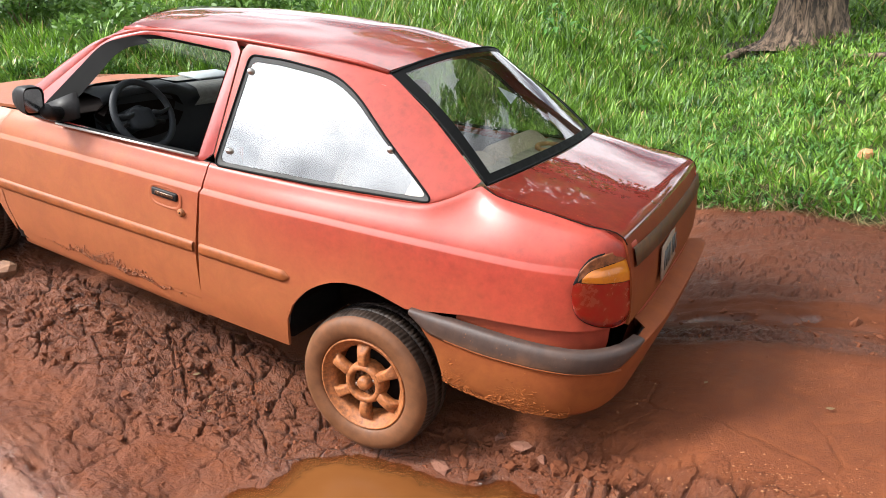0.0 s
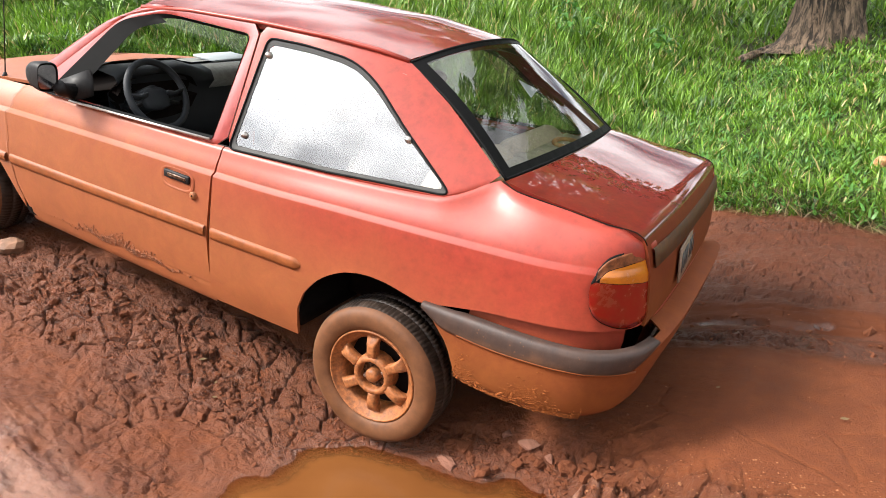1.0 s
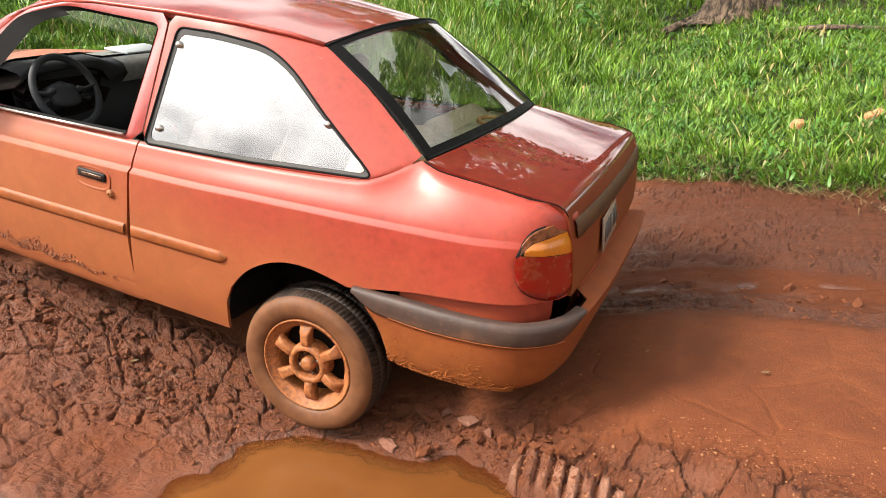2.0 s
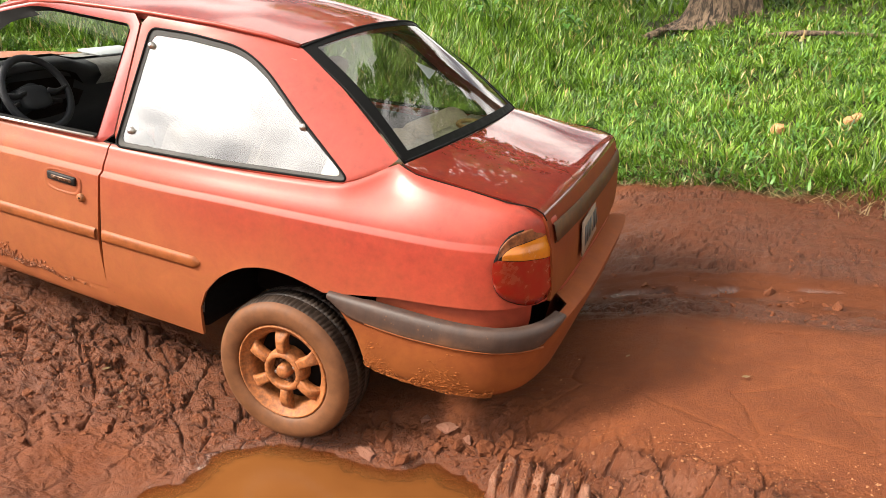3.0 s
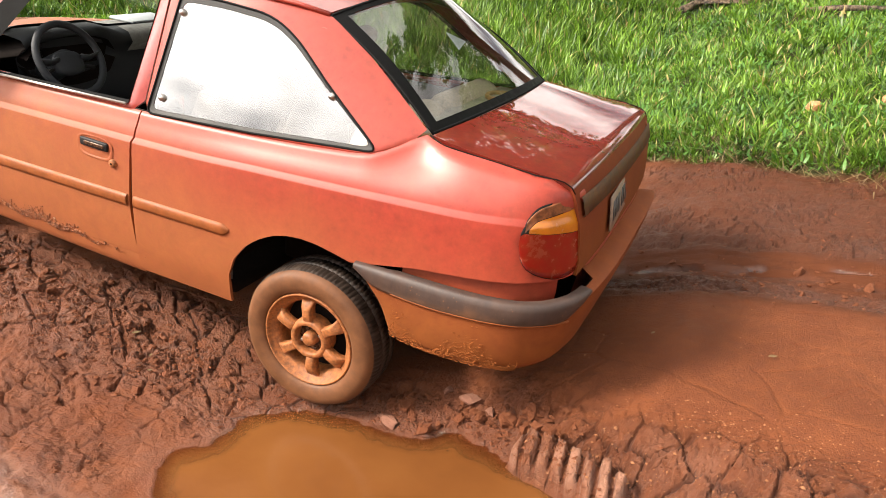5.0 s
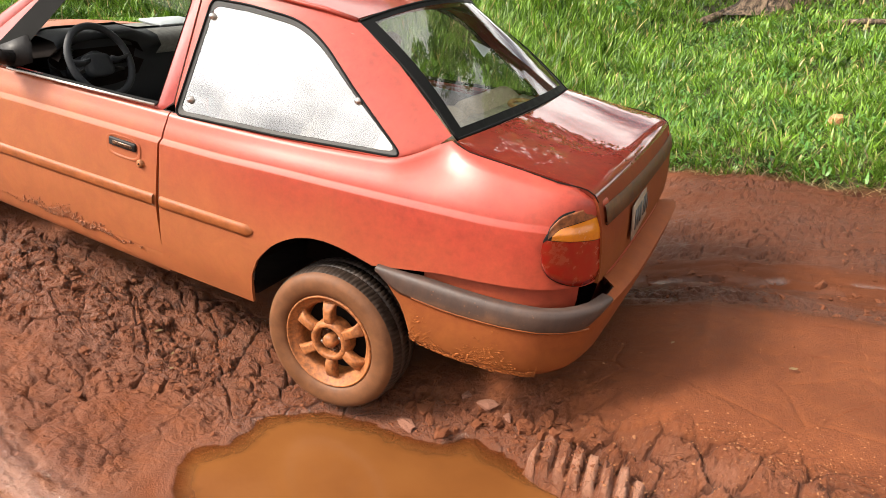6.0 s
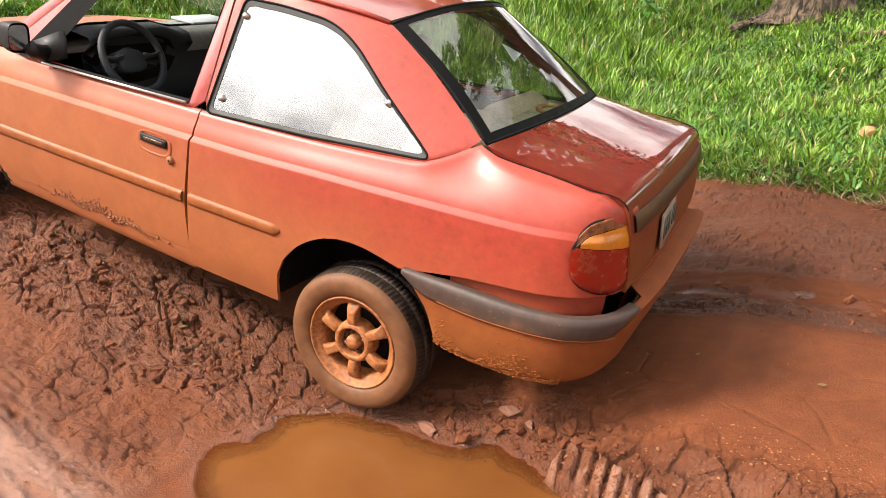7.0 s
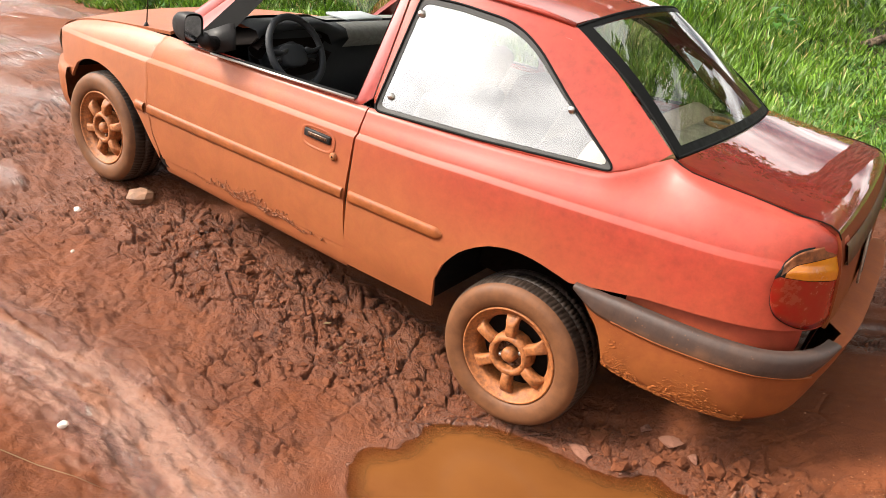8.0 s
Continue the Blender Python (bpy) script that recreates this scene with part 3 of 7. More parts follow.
    r = add_math(nt, "SUBTRACT", 0.78, add_ramp(nt, n1, [(0.4, 0.0), (0.7, 0.15)]), True)
    r = add_math(nt, "SUBTRACT", r, add_math(nt, "MULTIPLY", add_math(nt, "MULTIPLY", churn, add_ramp(nt, n1, [(0.38, 0.5), (0.62, 1.0)])), 0.34), True)
    r = add_math(nt, "SUBTRACT", r, add_math(nt, "MULTIPLY", stain, 0.22), True)
    nt.links.new(r, p.inputs["Roughness"])
    nt.links.new(add_ramp(nt, churn, [(0.2, 0.13), (0.7, 0.34)]), p.inputs["Specular IOR Level"])
    nt.links.new(add_math(nt, "MULTIPLY", wet, add_ramp(nt, n2, [(0.40, 1.0), (0.85, 0.5)]), True), p.inputs["Coat Weight"])
    nt.links.new(add_ramp(nt, wet, [(0.90, 0.15), (0.98, 0.05)]), p.inputs["Coat Roughness"])
    p.inputs["Coat IOR"].default_value = 1.9
    hgt = add_math(nt, "ADD", add_math(nt, "MULTIPLY", n2, 0.7), add_math(nt, "MULTIPLY", n3, 0.6))
    hgt = add_math(nt, "SUBTRACT", hgt, add_math(nt, "MULTIPLY", cracks, 0.9))
    hgt = add_math(nt, "MULTIPLY", hgt, add_ramp(nt, churn, [(0.0, 0.5), (0.35, 1.0)]))
    bump = add_bump(nt, hgt, 0.9, 0.026)
    nt.links.new(bump, p.inputs["Normal"])
    nt.links.new(bump, p.inputs["Coat Normal"])
    return m


M_MUD = mud_material()


def build_ground():
    xs = graded([(-3.4, 0.022), (-2.3, 0.011), (-1.9, 0.0066), (1.75, 0.012), (2.3, 0.022), (3.0, 0)], -70, 70)
    ys = graded([(-1.9, 0.022), (-1.3, 0.0095), (-0.75, 0.0066), (0.5, 0.012), (1.75, 0.022), (3.9, 0)], -60, 90)
    gx, gy = np.meshgrid(xs, ys)
    h, wet, churn, grass, darker, pale = ground_fields(gx, gy)
    far = sstep(26, 60, np.hypot(gx, gy))
    h = h * (1 - far) + far * 2.0
    v = np.stack([gx, gy, h], -1).reshape(-1, 3)
    nx, ny = len(xs), len(ys)
    i = (np.arange(ny - 1)[:, None] * nx + np.arange(nx - 1)[None, :]).ravel()
    f = np.stack([i, i + 1, i + nx + 1, i + nx], -1)
    me = array_mesh("ground", v, f, M_MUD)
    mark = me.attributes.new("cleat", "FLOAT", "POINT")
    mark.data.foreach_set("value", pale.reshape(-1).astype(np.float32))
    col = me.color_attributes.new("soil", "FLOAT_COLOR", "POINT")
    rgba = np.stack([wet, churn, grass, darker], -1).reshape(-1).astype(np.float32)
    col.data.foreach_set("color", rgba)
    ob = new("ground", me)
    tagged(ob, "wet red earth road with churned clods and a grassy verge", "ground", kind="structure")


build_ground()


def build_water():
    m, nt, p = nodes_of("muddy_water")
    co = obj_coords(nt)
    n1 = add_ramp(nt, add_noise(nt, 1.3, 4.0, 0.5, co), [(0.35, 0.0), (0.65, 1.0)])
    c = add_mix(nt, n1, (0.085, 0.027, 0.007), (0.140, 0.054, 0.015))
    nt.links.new(c, p.inputs["Base Color"])
    p.inputs["Roughness"].default_value = 0.14
    p.inputs["IOR"].default_value = 1.33
    n2 = add_noise(nt, 9.0, 3.0, 0.5, co)
    nt.links.new(add_bump(nt, n2, 0.2, 0.012), p.inputs["Normal"])
    # thin over the shallows, opaque with silt where it is deeper
    depth = nt.nodes.new("ShaderNodeAttribute")
    depth.attribute_name = "depth"
    clear = nt.nodes.new("ShaderNodeBsdfTransparent")
    clear.inputs[0].default_value = (0.75, 0.55, 0.40, 1)
    mx = nt.nodes.new("ShaderNodeMixShader")
    murk = add_math(nt, "ADD", depth.outputs["Fac"], add_math(nt, "MULTIPLY", add_math(nt, "SUBTRACT", add_noise(nt, 14.0, 5.0, 0.6, co), 0.5), 0.5))
    nt.links.new(add_ramp(nt, murk, [(0.05, 0.25), (0.75, 1.0)]), mx.inputs[0])
    nt.links.new(clear.outputs[0], mx.inputs[1])
    nt.links.new(p.outputs[0], mx.inputs[2])
    nt.links.new(mx.outputs[0], nt.nodes["Material Output"].inputs[0])
    xs, ys = np.arange(-0.60, 2.35, 0.02), np.arange(-1.25, 0.30, 0.02)
    gx, gy = np.meshgrid(xs, ys)
    sd = shore_distance(gx, gy)
    nx, ny = len(xs), len(ys)
    i = (np.arange(ny - 1)[:, None] * nx + np.arange(nx - 1)[None, :]).ravel()
    f = np.stack([i, i + 1, i + nx + 1, i + nx], -1)
    f = f[(sd.ravel()[f] < 0.03).any(1)]
    used, inv = np.unique(f, return_inverse=True)
    v = np.stack([gx, gy, np.full(gx.shape, WATER)], -1).reshape(-1, 3)[used]
    me = array_mesh("puddle", v, inv.reshape(f.shape), m)
    at = me.attributes.new("depth", "FLOAT", "POINT")
    at.data.foreach_set("value", np.clip(-sd.ravel()[used] / 0.13, 0, 1).astype(np.float32))
    tagged(new("puddle", me), "opaque orange-brown muddy puddle beside the rear wheel", "puddle", kind="structure")


build_water()

# ---- shape helpers ----
def cub(v, xs, ys):
    """Smooth curve through points."""
    xs, ys = np.asarray(xs, float), np.asarray(ys, float)
    d = np.diff(ys) / np.diff(xs)
    m = np.zeros(len(xs))
    m[1:-1] = np.where(d[:-1] * d[1:] > 0, 2 * d[:-1] * d[1:] / (d[:-1] + d[1:] + 1e-12), 0)
    m[0], m[-1] = d[0], d[-1]
    v = min(max(v, xs[0]), xs[-1])
    k = min(int(np.searchsorted(xs, v, side="right")) - 1, len(xs) - 2)
    h = xs[k + 1] - xs[k]
    t = (v - xs[k]) / h
    return float((2 * t ** 3 - 3 * t ** 2 + 1) * ys[k] + (t ** 3 - 2 * t ** 2 + t) * h * m[k] + (3 * t ** 2 - 2 * t ** 3) * ys[k + 1] + (t ** 3 - t ** 2) * h * m[k + 1])


def sheet(bm, rows, closed=False):
    """Quads over rows of points."""
    vs = [[bm.verts.new(p) for p in row] for row in rows]
    for a, b in zip(vs, vs[1:]):
        n = len(a)
        for k in range(n if closed else n - 1):
            j = (k + 1) % n
            bm.faces.new((a[k], a[j], b[j], b[k]))
    return vs


def cap(bm, ring):
    bm.faces.new(ring)


def lathe(bm, profile, n=64, centre=(0, 0, 0), wobble=None):
    """Turns (radius, y) points about the y axis."""
    rows = []
    for k in range(n):
        a = 2 * math.pi * k / n
        row = []
        for j, (r, y) in enumerate(profile):
            rr = r + (wobble(k, j) if wobble else 0)
            row.append((centre[0] + rr * math.cos(a), centre[1] + y, centre[2] + rr * math.sin(a)))
        rows.append(row)
    rows.append(rows[0])
    sheet(bm, rows)
    bmesh.ops.remove_doubles(bm, verts=bm.verts[:], dist=1e-5)


def tube(bm, pts, radius, n=10, ends=True, flat=1.0):
    """A round bar along points; radius may be a list."""
    pts = [Vector(p) for p in pts]
    rad = radius if isinstance(radius, (list, tuple)) else [radius] * len(pts)
    rows, side = [], None
    for k, p in enumerate(pts):
        d = (pts[min(k + 1, len(pts) - 1)] - pts[max(k - 1, 0)]).normalized()
        if side is None:
            side = d.orthogonal().normalized()
        side = (side - d * side.dot(d)).normalized()
        up = d.cross(side)
        rows.append([p + rad[k] * (math.cos(a) * side + flat * math.sin(a) * up) for a in (2 * math.pi * j / n for j in range(n))])
    vs = sheet(bm, rows, True)
    if ends:
        cap(bm, vs[0])
        cap(bm, vs[-1])


def block(bm, lo, hi, bevel=0.01, segs=2, m=None):
    """A box with rounded edges."""
    made = bmesh.ops.create_cube(bm, size=1.0)["verts"]
    lo, hi = Vector(lo), Vector(hi)
    for v in made:
        v.co = Vector((lo[k] + (v.co[k] + 0.5) * (hi[k] - lo[k]) for k in range(3)))
        if m is not None:
            v.co = m @ v.co
    if bevel:
        es = list({e for v in made for e in v.link_edges})
        bmesh.ops.bevel(bm, geom=es, offset=bevel, segments=segs, affect="EDGES", profile=0.5)


def thick(ob, depth, inward=-1.0):
    mod = ob.modifiers.new("thickness", "SOLIDIFY")
    mod.thickness, mod.offset = depth, inward
    crisp = ob.modifiers.new("crisp_edges", "EDGE_SPLIT")
    crisp.split_angle = radians(62)
    return ob


# ---- the car ----
# car axes: x to the tail, y from its driver's side to the other, z up; nose up on the slope
YC = 0.82
PLAN_U = (-3.40, -3.30, -3.20, -3.10, -3.0, -2.8, -2.5, -2.0, -1.0, 0.0, 0.5, 0.65, 0.75, 0.82, 0.88, 0.95, 1.05, 1.30, 1.62)
PLAN_X = (-3.30, -3.26, -3.20, -3.11, -3.0, -2.80, -2.5, -2.0, -1.0, 0.0, 0.5, 0.65, 0.745, 0.803, 0.848, 0.885, 0.908, 0.925, 0.93)
PLAN_Y = (0.82, 0.40, 0.26, 0.165, 0.11, 0.062, 0.022, 0.0, -0.005, 0.0, 0.004, 0.012, 0.03, 0.060, 0.105, 0.165, 0.265, 0.51, 0.82)


def plan(u):
    x, y = cub(u, PLAN_U, PLAN_X), cub(u, PLAN_U, PLAN_Y)
    d = 0.01
    tx = cub(u + d, PLAN_U, PLAN_X) - cub(u - d, PLAN_U, PLAN_X)
    ty = cub(u + d, PLAN_U, PLAN_Y) - cub(u - d, PLAN_U, PLAN_Y)
    k = math.hypot(tx, ty)
    return x, y, -ty / k, tx / k   # place and inward direction


def crease(u):
    return cub(u, (-3.2, -2.9, -1.95, -1.38, -0.8, -0.54, -0.29, -0.06, 0.3, 0.55, 0.72, 1.0), (0.60, 0.665, 0.728, 0.752, 0.773, 0.784, 0.802, 0.817, 0.843, 0.863, 0.882, 0.895))


TOP_X = (-2.12, -1.62, -0.83, -0.33, 0.01, 0.15, 0.24, 0.31, 0.37, 0.55, 0.65, 0.75, 0.82, 0.88, 0.95, 1.1)
TOP_Z = (0.835, 0.842, 0.866, 0.892, 0.922, 0.942, 0.985, 1.028, 1.013, 1.006, 1.004, 1.002, 1.000, 0.994, 0.986, 0.975)
TOP_Y = (0.085, 0.072, 0.070, 0.080, 0.085, 0.090, 0.13, 0.167, 0.145, 0.138, 0.130, 0.116, 0.110, 0.108, 0.106, 0.11)


def side_inset(z, u):
    zc = crease(u)
    side = float(np.interp(z, (0.15, 0.20, 0.26, 0.33, 0.42, 0.54, zc - 0.05, zc - 0.016, zc - 0.002), (0.06, 0.042, 0.022, 0.010, 0.002, -0.002, 0.005, 0.008, 0.025)))
    rear = float(np.interp(z, (0.5, 0.66, 0.88, 1.0), (0.03, 0.012, 0.045, 0.10)))
    nx = abs(plan(u)[2])
    return side * (1 - nx) + rear * nx


def on_side(u, z, out=0.0):
    """A point on the body's side at height z, pushed out by out."""
    x, y, nx, ny = plan(u)
    i = side_inset(z, u) - out
    return (x + nx * i, y + ny * i, z)


def side_profile(u, z0, zt, it, low=9, up=8):
    """Points from height z0 up to the crease and over the shoulder to height zt at inset it."""
    zc = crease(u)
    x, y, nx, ny = plan(u)
    pts = [(side_inset(z, u), z) for z in np.linspace(z0, zc - 0.05, low)]
    pts += [(side_inset(z, u), z) for z in (zc - 0.022, zc - 0.016, zc - 0.002)] + [(side_inset(zc, u) + 0.001, zc + 0.003)]
    a = pts[-1]
    k = float(sstep(0.30, 0.52, u)) if u > -1.9 else 0.6
    if u > -1.9:
        # a slanting flank, then a narrow flat ledge beside the lid
        c = (it - 0.042 * k - 0.013 * (1 - k), zt - 0.015 * k - 0.008 * (1 - k))
        flank = up - 3
        for j in range(1, flank + 1):
            t = j / flank * 0.88
            ease = t - 0.34 * (1 - k) * math.sin(2 * math.pi * t) / (2 * math.pi)
            pts.append((a[0] + (c[0] - a[0]) * ease - 0.006 * k * math.sin(math.pi * t), a[1] + (c[1] - a[1]) * t))
        s = pts[-1]
        for j in range(1, 4):
            t = j / 3
            pts.append(tuple((1 - t) ** 2 * s[q] + 2 * t * (1 - t) * c[q] + t * t * (it, zt)[q] for q in (0, 1)))
        return [(x + nx * i, y + ny * i, z) for i, z in pts]
    b = (a[0] + 0.42 * (1 - k) * (it - a[0]) + 0.004, zt - (0.5 - 0.22 * k) * (zt - zc))
    for k in range(1, up + 1):
        t = k / up
        pts.append(tuple((1 - t) ** 2 * a[j] + 2 * t * (1 - t) * b[j] + t * t * (it, zt)[j] for j in (0, 1)))
    return [(x + nx * i, y + ny * i, z) for i, z in pts]


def flip(rows, other):
    return [[(x, 2 * YC - y, z) for x, y, z in r] for r in rows] if other else rows


def quarter_bottom(u):
    return float(np.interp(u, (-0.82, -0.366, -0.364, -0.360, -0.335, -0.292, -0.235, -0.171, -0.11, -0.053, 0.02, 0.086, 0.155, 0.4, 0.6, 0.8, 1.0),
                           (0.205, 0.215, 0.24, 0.345, 0.42, 0.484, 0.534, 0.571, 0.59, 0.598, 0.596, 0.585, 0.572, 0.628, 0.655, 0.685, 0.695)))


def fender_bottom(u):
    return float(np.interp(u, (-3.1, -2.86, -2.856, -2.84, -2.773, -2.70, -2.617, -2.52, -2.425, -2.33, -2.243, -2.15, -2.066, -2.02, -1.96),
                           (0.45, 0.43, 0.43, 0.46, 0.525, 0.562, 0.585, 0.592, 0.580, 0.552, 0.503, 0.41, 0.301, 0.235, 0.20)))


def seam_front(z):
    return float(np.interp(z, (0.2, 0.26, 0.35, 0.49, 0.70, 0.78, 0.86), (-1.985, -2.005, -2.055, -2.10, -2.112, -2.085, -2.03)))


def seam_rear(z):
    return float(np.interp(z, (0.2, 0.285, 0.49, 0.88, 1.34), (-0.80, -0.806, -0.826, -0.815, -0.82)))


def arc_points(outline, n):
    """n points at even steps along an open line of points, corners kept soft."""
    pts = [Vector(p) for p in outline]
    dist = [0.0]
    for a, b in zip(pts, pts[1:]):
        dist.append(dist[-1] + (b - a).length)
    out = []
    for s in np.linspace(0, dist[-1], n):
        out.append(Vector([float(np.interp(s, dist, [p[k] for p in pts])) for k in range(3)]))
    return out


def glass_y(z, x):
    return 0.062 + 0.40 * (z - 0.87) + 0.04 * max(0, z - 1.15)


def win(x, z, out=0.0):
    return (x, glass_y(z, x) - out, z)


def rounded(pts, r, n=5):
    """A closed outline in (x, z) with its corners rounded to radius r (one for each corner)."""
    out = []
    for k, p in enumerate(pts):
        a, b, c = Vector(pts[k - 1]), Vector(p), Vector(pts[(k + 1) % len(pts)])
        rr = r[k]
        p0, p1 = b + (a - b).normalized() * rr, b + (c - b).normalized() * rr
        for j in range(n + 1):
            t = j / n
            q = (1 - t) ** 2 * p0 + 2 * t * (1 - t) * b + t * t * p1
            out.append((q.x, q.y))
    return out


QUARTER_WIN = rounded([(-0.793, 0.866), (-0.33, 0.898), (0.175, 0.948), (-0.08, 1.115), (-0.235, 1.225), (-0.36, 1.285), (-0.60, 1.295), (-0.772, 1.288)],
                      [0.03, 0.03, 0.05, 0.02, 0.05, 0.08, 0.05, 0.03])
DOOR_WIN = rounded([(-1.87, 0.843), (-1.30, 0.858), (-0.885, 0.876), (-0.862, 1.285), (-1.34, 1.284), (-1.565, 1.212)], [0.02, 0.02, 0.015, 0.03, 0.08, 0.06])


def frame_sheet(bm, inner, outer, other=False, lift=0.005, inset=0.0):
    rows = [inner]
    for t in (0.35, 0.7):
        rows.append([Vector(p).lerp(Vector(q), t) - Vector((0, lift, 0)) for p, q in zip(inner, outer)])
    rows.append(outer)
    rows = [[tuple(p) for p in r] for r in rows]
    rows = flip(rows, other)
    sheet(bm, rows, True)


CAR_POSE = Matrix.Rotation(radians(10), 4, "Y")
car = new("car")
car.empty_display_size = 0.3
car.matrix_world = CAR_POSE
tagged(car, "mud-splashed red two-door sedan stuck nose-up in red mud", "car")


def belt_point(x):
    """Where the side ends under the windows."""
    return Vector((x, plan(x)[1] + cub(x, TOP_X, TOP_Y) - 0.001, cub(x, TOP_X, TOP_Z) - 0.004))


def build_sides():
    for other in (False, True):
        lab = "" if other else "red rear quarter panel filmed with orange mud"
        # quarter panel, from the door seam round to the tail lamp
        bm = bmesh.new()
        us = list(np.linspace(-0.815, -0.37, 10)) + [-0.366, -0.363, -0.360, -0.348, -0.335, -0.31, -0.28, -0.25] + list(np.linspace(-0.22, 0.155, 14)) + list(np.linspace(0.19, 0.7, 14)) + [0.74, 0.78, 0.82, 0.85, 0.88, 0.915, 0.95, 0.985, 1.02]
        rows = [side_profile(u, quarter_bottom(u), cub(u, TOP_X, TOP_Z), cub(u, TOP_X, TOP_Y)) for u in us]
        sheet(bm, flip(rows, other))
        quarter = thick(part("quarter_panel", bm, M_PAINT, car, lab), 0.012)
        # upper frame round the quarter window with the rear roof pillar
        bm = bmesh.new()
        inner = [win(x, z, 0.002) for x, z in QUARTER_WIN]
        corners = [(-0.815, 0.068, 0.862), (-0.33, 0.079, 0.888), (0.315, 0.176, 1.03), (0.12, 0.235, 1.155), (-0.02, 0.27, 1.245), (-0.175, 0.298, 1.318), (-0.50, 0.262, 1.338), (-0.815, 0.25, 1.335)]
        n_in = 6
        outer = []
        for k in range(8):
            a, b = Vector(corners[k]), Vector(corners[(k + 1) % 8])
            prev = Vector(corners[k - 1])
            p0, p1 = a.lerp(prev, 0.42), a.lerp(b, 0.42)
            for j in range(n_in):
                t = j / (n_in - 1)
                q = p0.lerp(a, t * 2) if t < 0.5 else a.lerp(p1, (t - 0.5) * 2)
                if k == 1 or (k == 0 and t >= 0.5) or (k == 2 and t < 0.5):
                    q = belt_point(q.x)
                outer.append(q)
        frame_sheet(bm, inner, outer, other, 0.002)
        part("window_pillar_panel", bm, M_PAINT, quarter)
        # quarter window
        bm = bmesh.new()
        rows = flip([[win(x, z, -0.004) for x, z in QUARTER_WIN]], other)
        cap(bm, [bm.verts.new(p) for p in rows[0]])
        pane = part("quarter_window", bm, M_GLASS_Q, car, "dusty hinged quarter window reflecting a cloudy sky")
        pane.visible_shadow = False
        bm = bmesh.new()
        cx, cz = -0.40, 1.05
        inn = [(cx + (x - cx) * 0.952, cz + (z - cz) * 0.90) for x, z in QUARTER_WIN]
        frame_sheet(bm, flip([[win(x, z, 0.0005) for x, z in QUARTER_WIN]], other)[0], flip([[win(x, z, -0.0025) for x, z in inn]], other)[0], False, 0.0)
        part("window_border", bm, M_FRIT, pane, "grey painted window border")
        bm = bmesh.new()
        ring = flip([[win(x, z, 0.002) for x, z in QUARTER_WIN]], other)[0]
        tube(bm, ring + [ring[0]], 0.0042, 6, False)
        part("window_seal", bm, M_SEAL, pane, "thin black rubber seal")
        for x, z in ((-0.741, 0.93), (-0.748, 1.228), (-0.05, 1.08)):
            bm = bmesh.new()
            c = win(x, z, 0.0)
            lathe(bm, [(0.0001, -0.012), (0.008, -0.011), (0.012, -0.006), (0.013, 0.0), (0.013, 0.01)], 16, (c[0], (2 * YC - c[1]) if other else c[1], c[2]))
            part("window_stud", bm, M_CHROME, pane)
        # door
        bm = bmesh.new()
        rows = []
        for k in range(25):
            t = k / 24
            u = -2.06 + t * (1.24)
            prof = side_profile(u, 0.262 + 0.025 * t, cub(u, TOP_X, TOP_Z), cub(u, TOP_X, TOP_Y))
            row = []
            for (x, y, z) in prof:
                xa, xb = seam_front(z) + 0.004, seam_rear(z) - 0.006
                uu = xa + t * (xb - xa)
                p = plan(uu)
                row.append((uu, y - plan(u)[1] + p[1], z))
            rows.append(row)
        sheet(bm, flip(rows, other))
        door = thick(part("door", bm, M_PAINT, car, "" if other else "driver's door coated in dried orange mud, window down"), 0.012)
        bm = bmesh.new()
        inner = [win(x, z, 0.0) for x, z in DOOR_WIN]
        corners = [(-2.00, 0.095, 0.852), (-1.30, 0.072, 0.850), (-0.822, 0.069, 0.862), (-0.822, 0.246, 1.332), (-1.26, 0.240, 1.318), (-1.55, 0.215, 1.235)]
        outer = []
        for k in range(6):
            a, b, prev = Vector(corners[k]), Vector(corners[(k + 1) % 6]), Vector(corners[k - 1])
            p0, p1 = a.lerp(prev, 0.42), a.lerp(b, 0.42)
            for j in range(6):
                t = j / 5
                q = p0.lerp(a, t * 2) if t < 0.5 else a.lerp(p1, (t - 0.5) * 2)
                if k == 1 or (k == 0 and t >= 0.5) or (k == 2 and t < 0.5):
                    q = belt_point(q.x)
                outer.append(q)
        frame_sheet(bm, inner, outer, other, 0.002)
        thick(part("door_window_frame", bm, M_PAINT_PILLAR, door), 0.016)
        bm = bmesh.new()
        inn2 = [win(x + (0.15 if x < -1.7 else 0.10 if x < -1.4 else 0.04 if x < -1.2 else -0.006), z + (0.012 if z < 1.0 else -0.012), -0.012) for x, z in DOOR_WIN]
        frame_sheet(bm, flip([[win(x, z, 0.004) for x, z in DOOR_WIN]], other)[0], flip([inn2], other)[0], False, 0.0)
        part("window_seal", bm, M_SEAL, door, "black window seal")
        # bright sill line under the open window
        bm = bmesh.new()
        tube(bm, flip([[win(-1.70, 0.846, 0.012), win(-1.3, 0.862, 0.012), win(-0.89, 0.880, 0.012)]], other)[0], 0.006, 8)
        part("sill_trim", bm, M_CHROME, door, "bright metal sill trim")
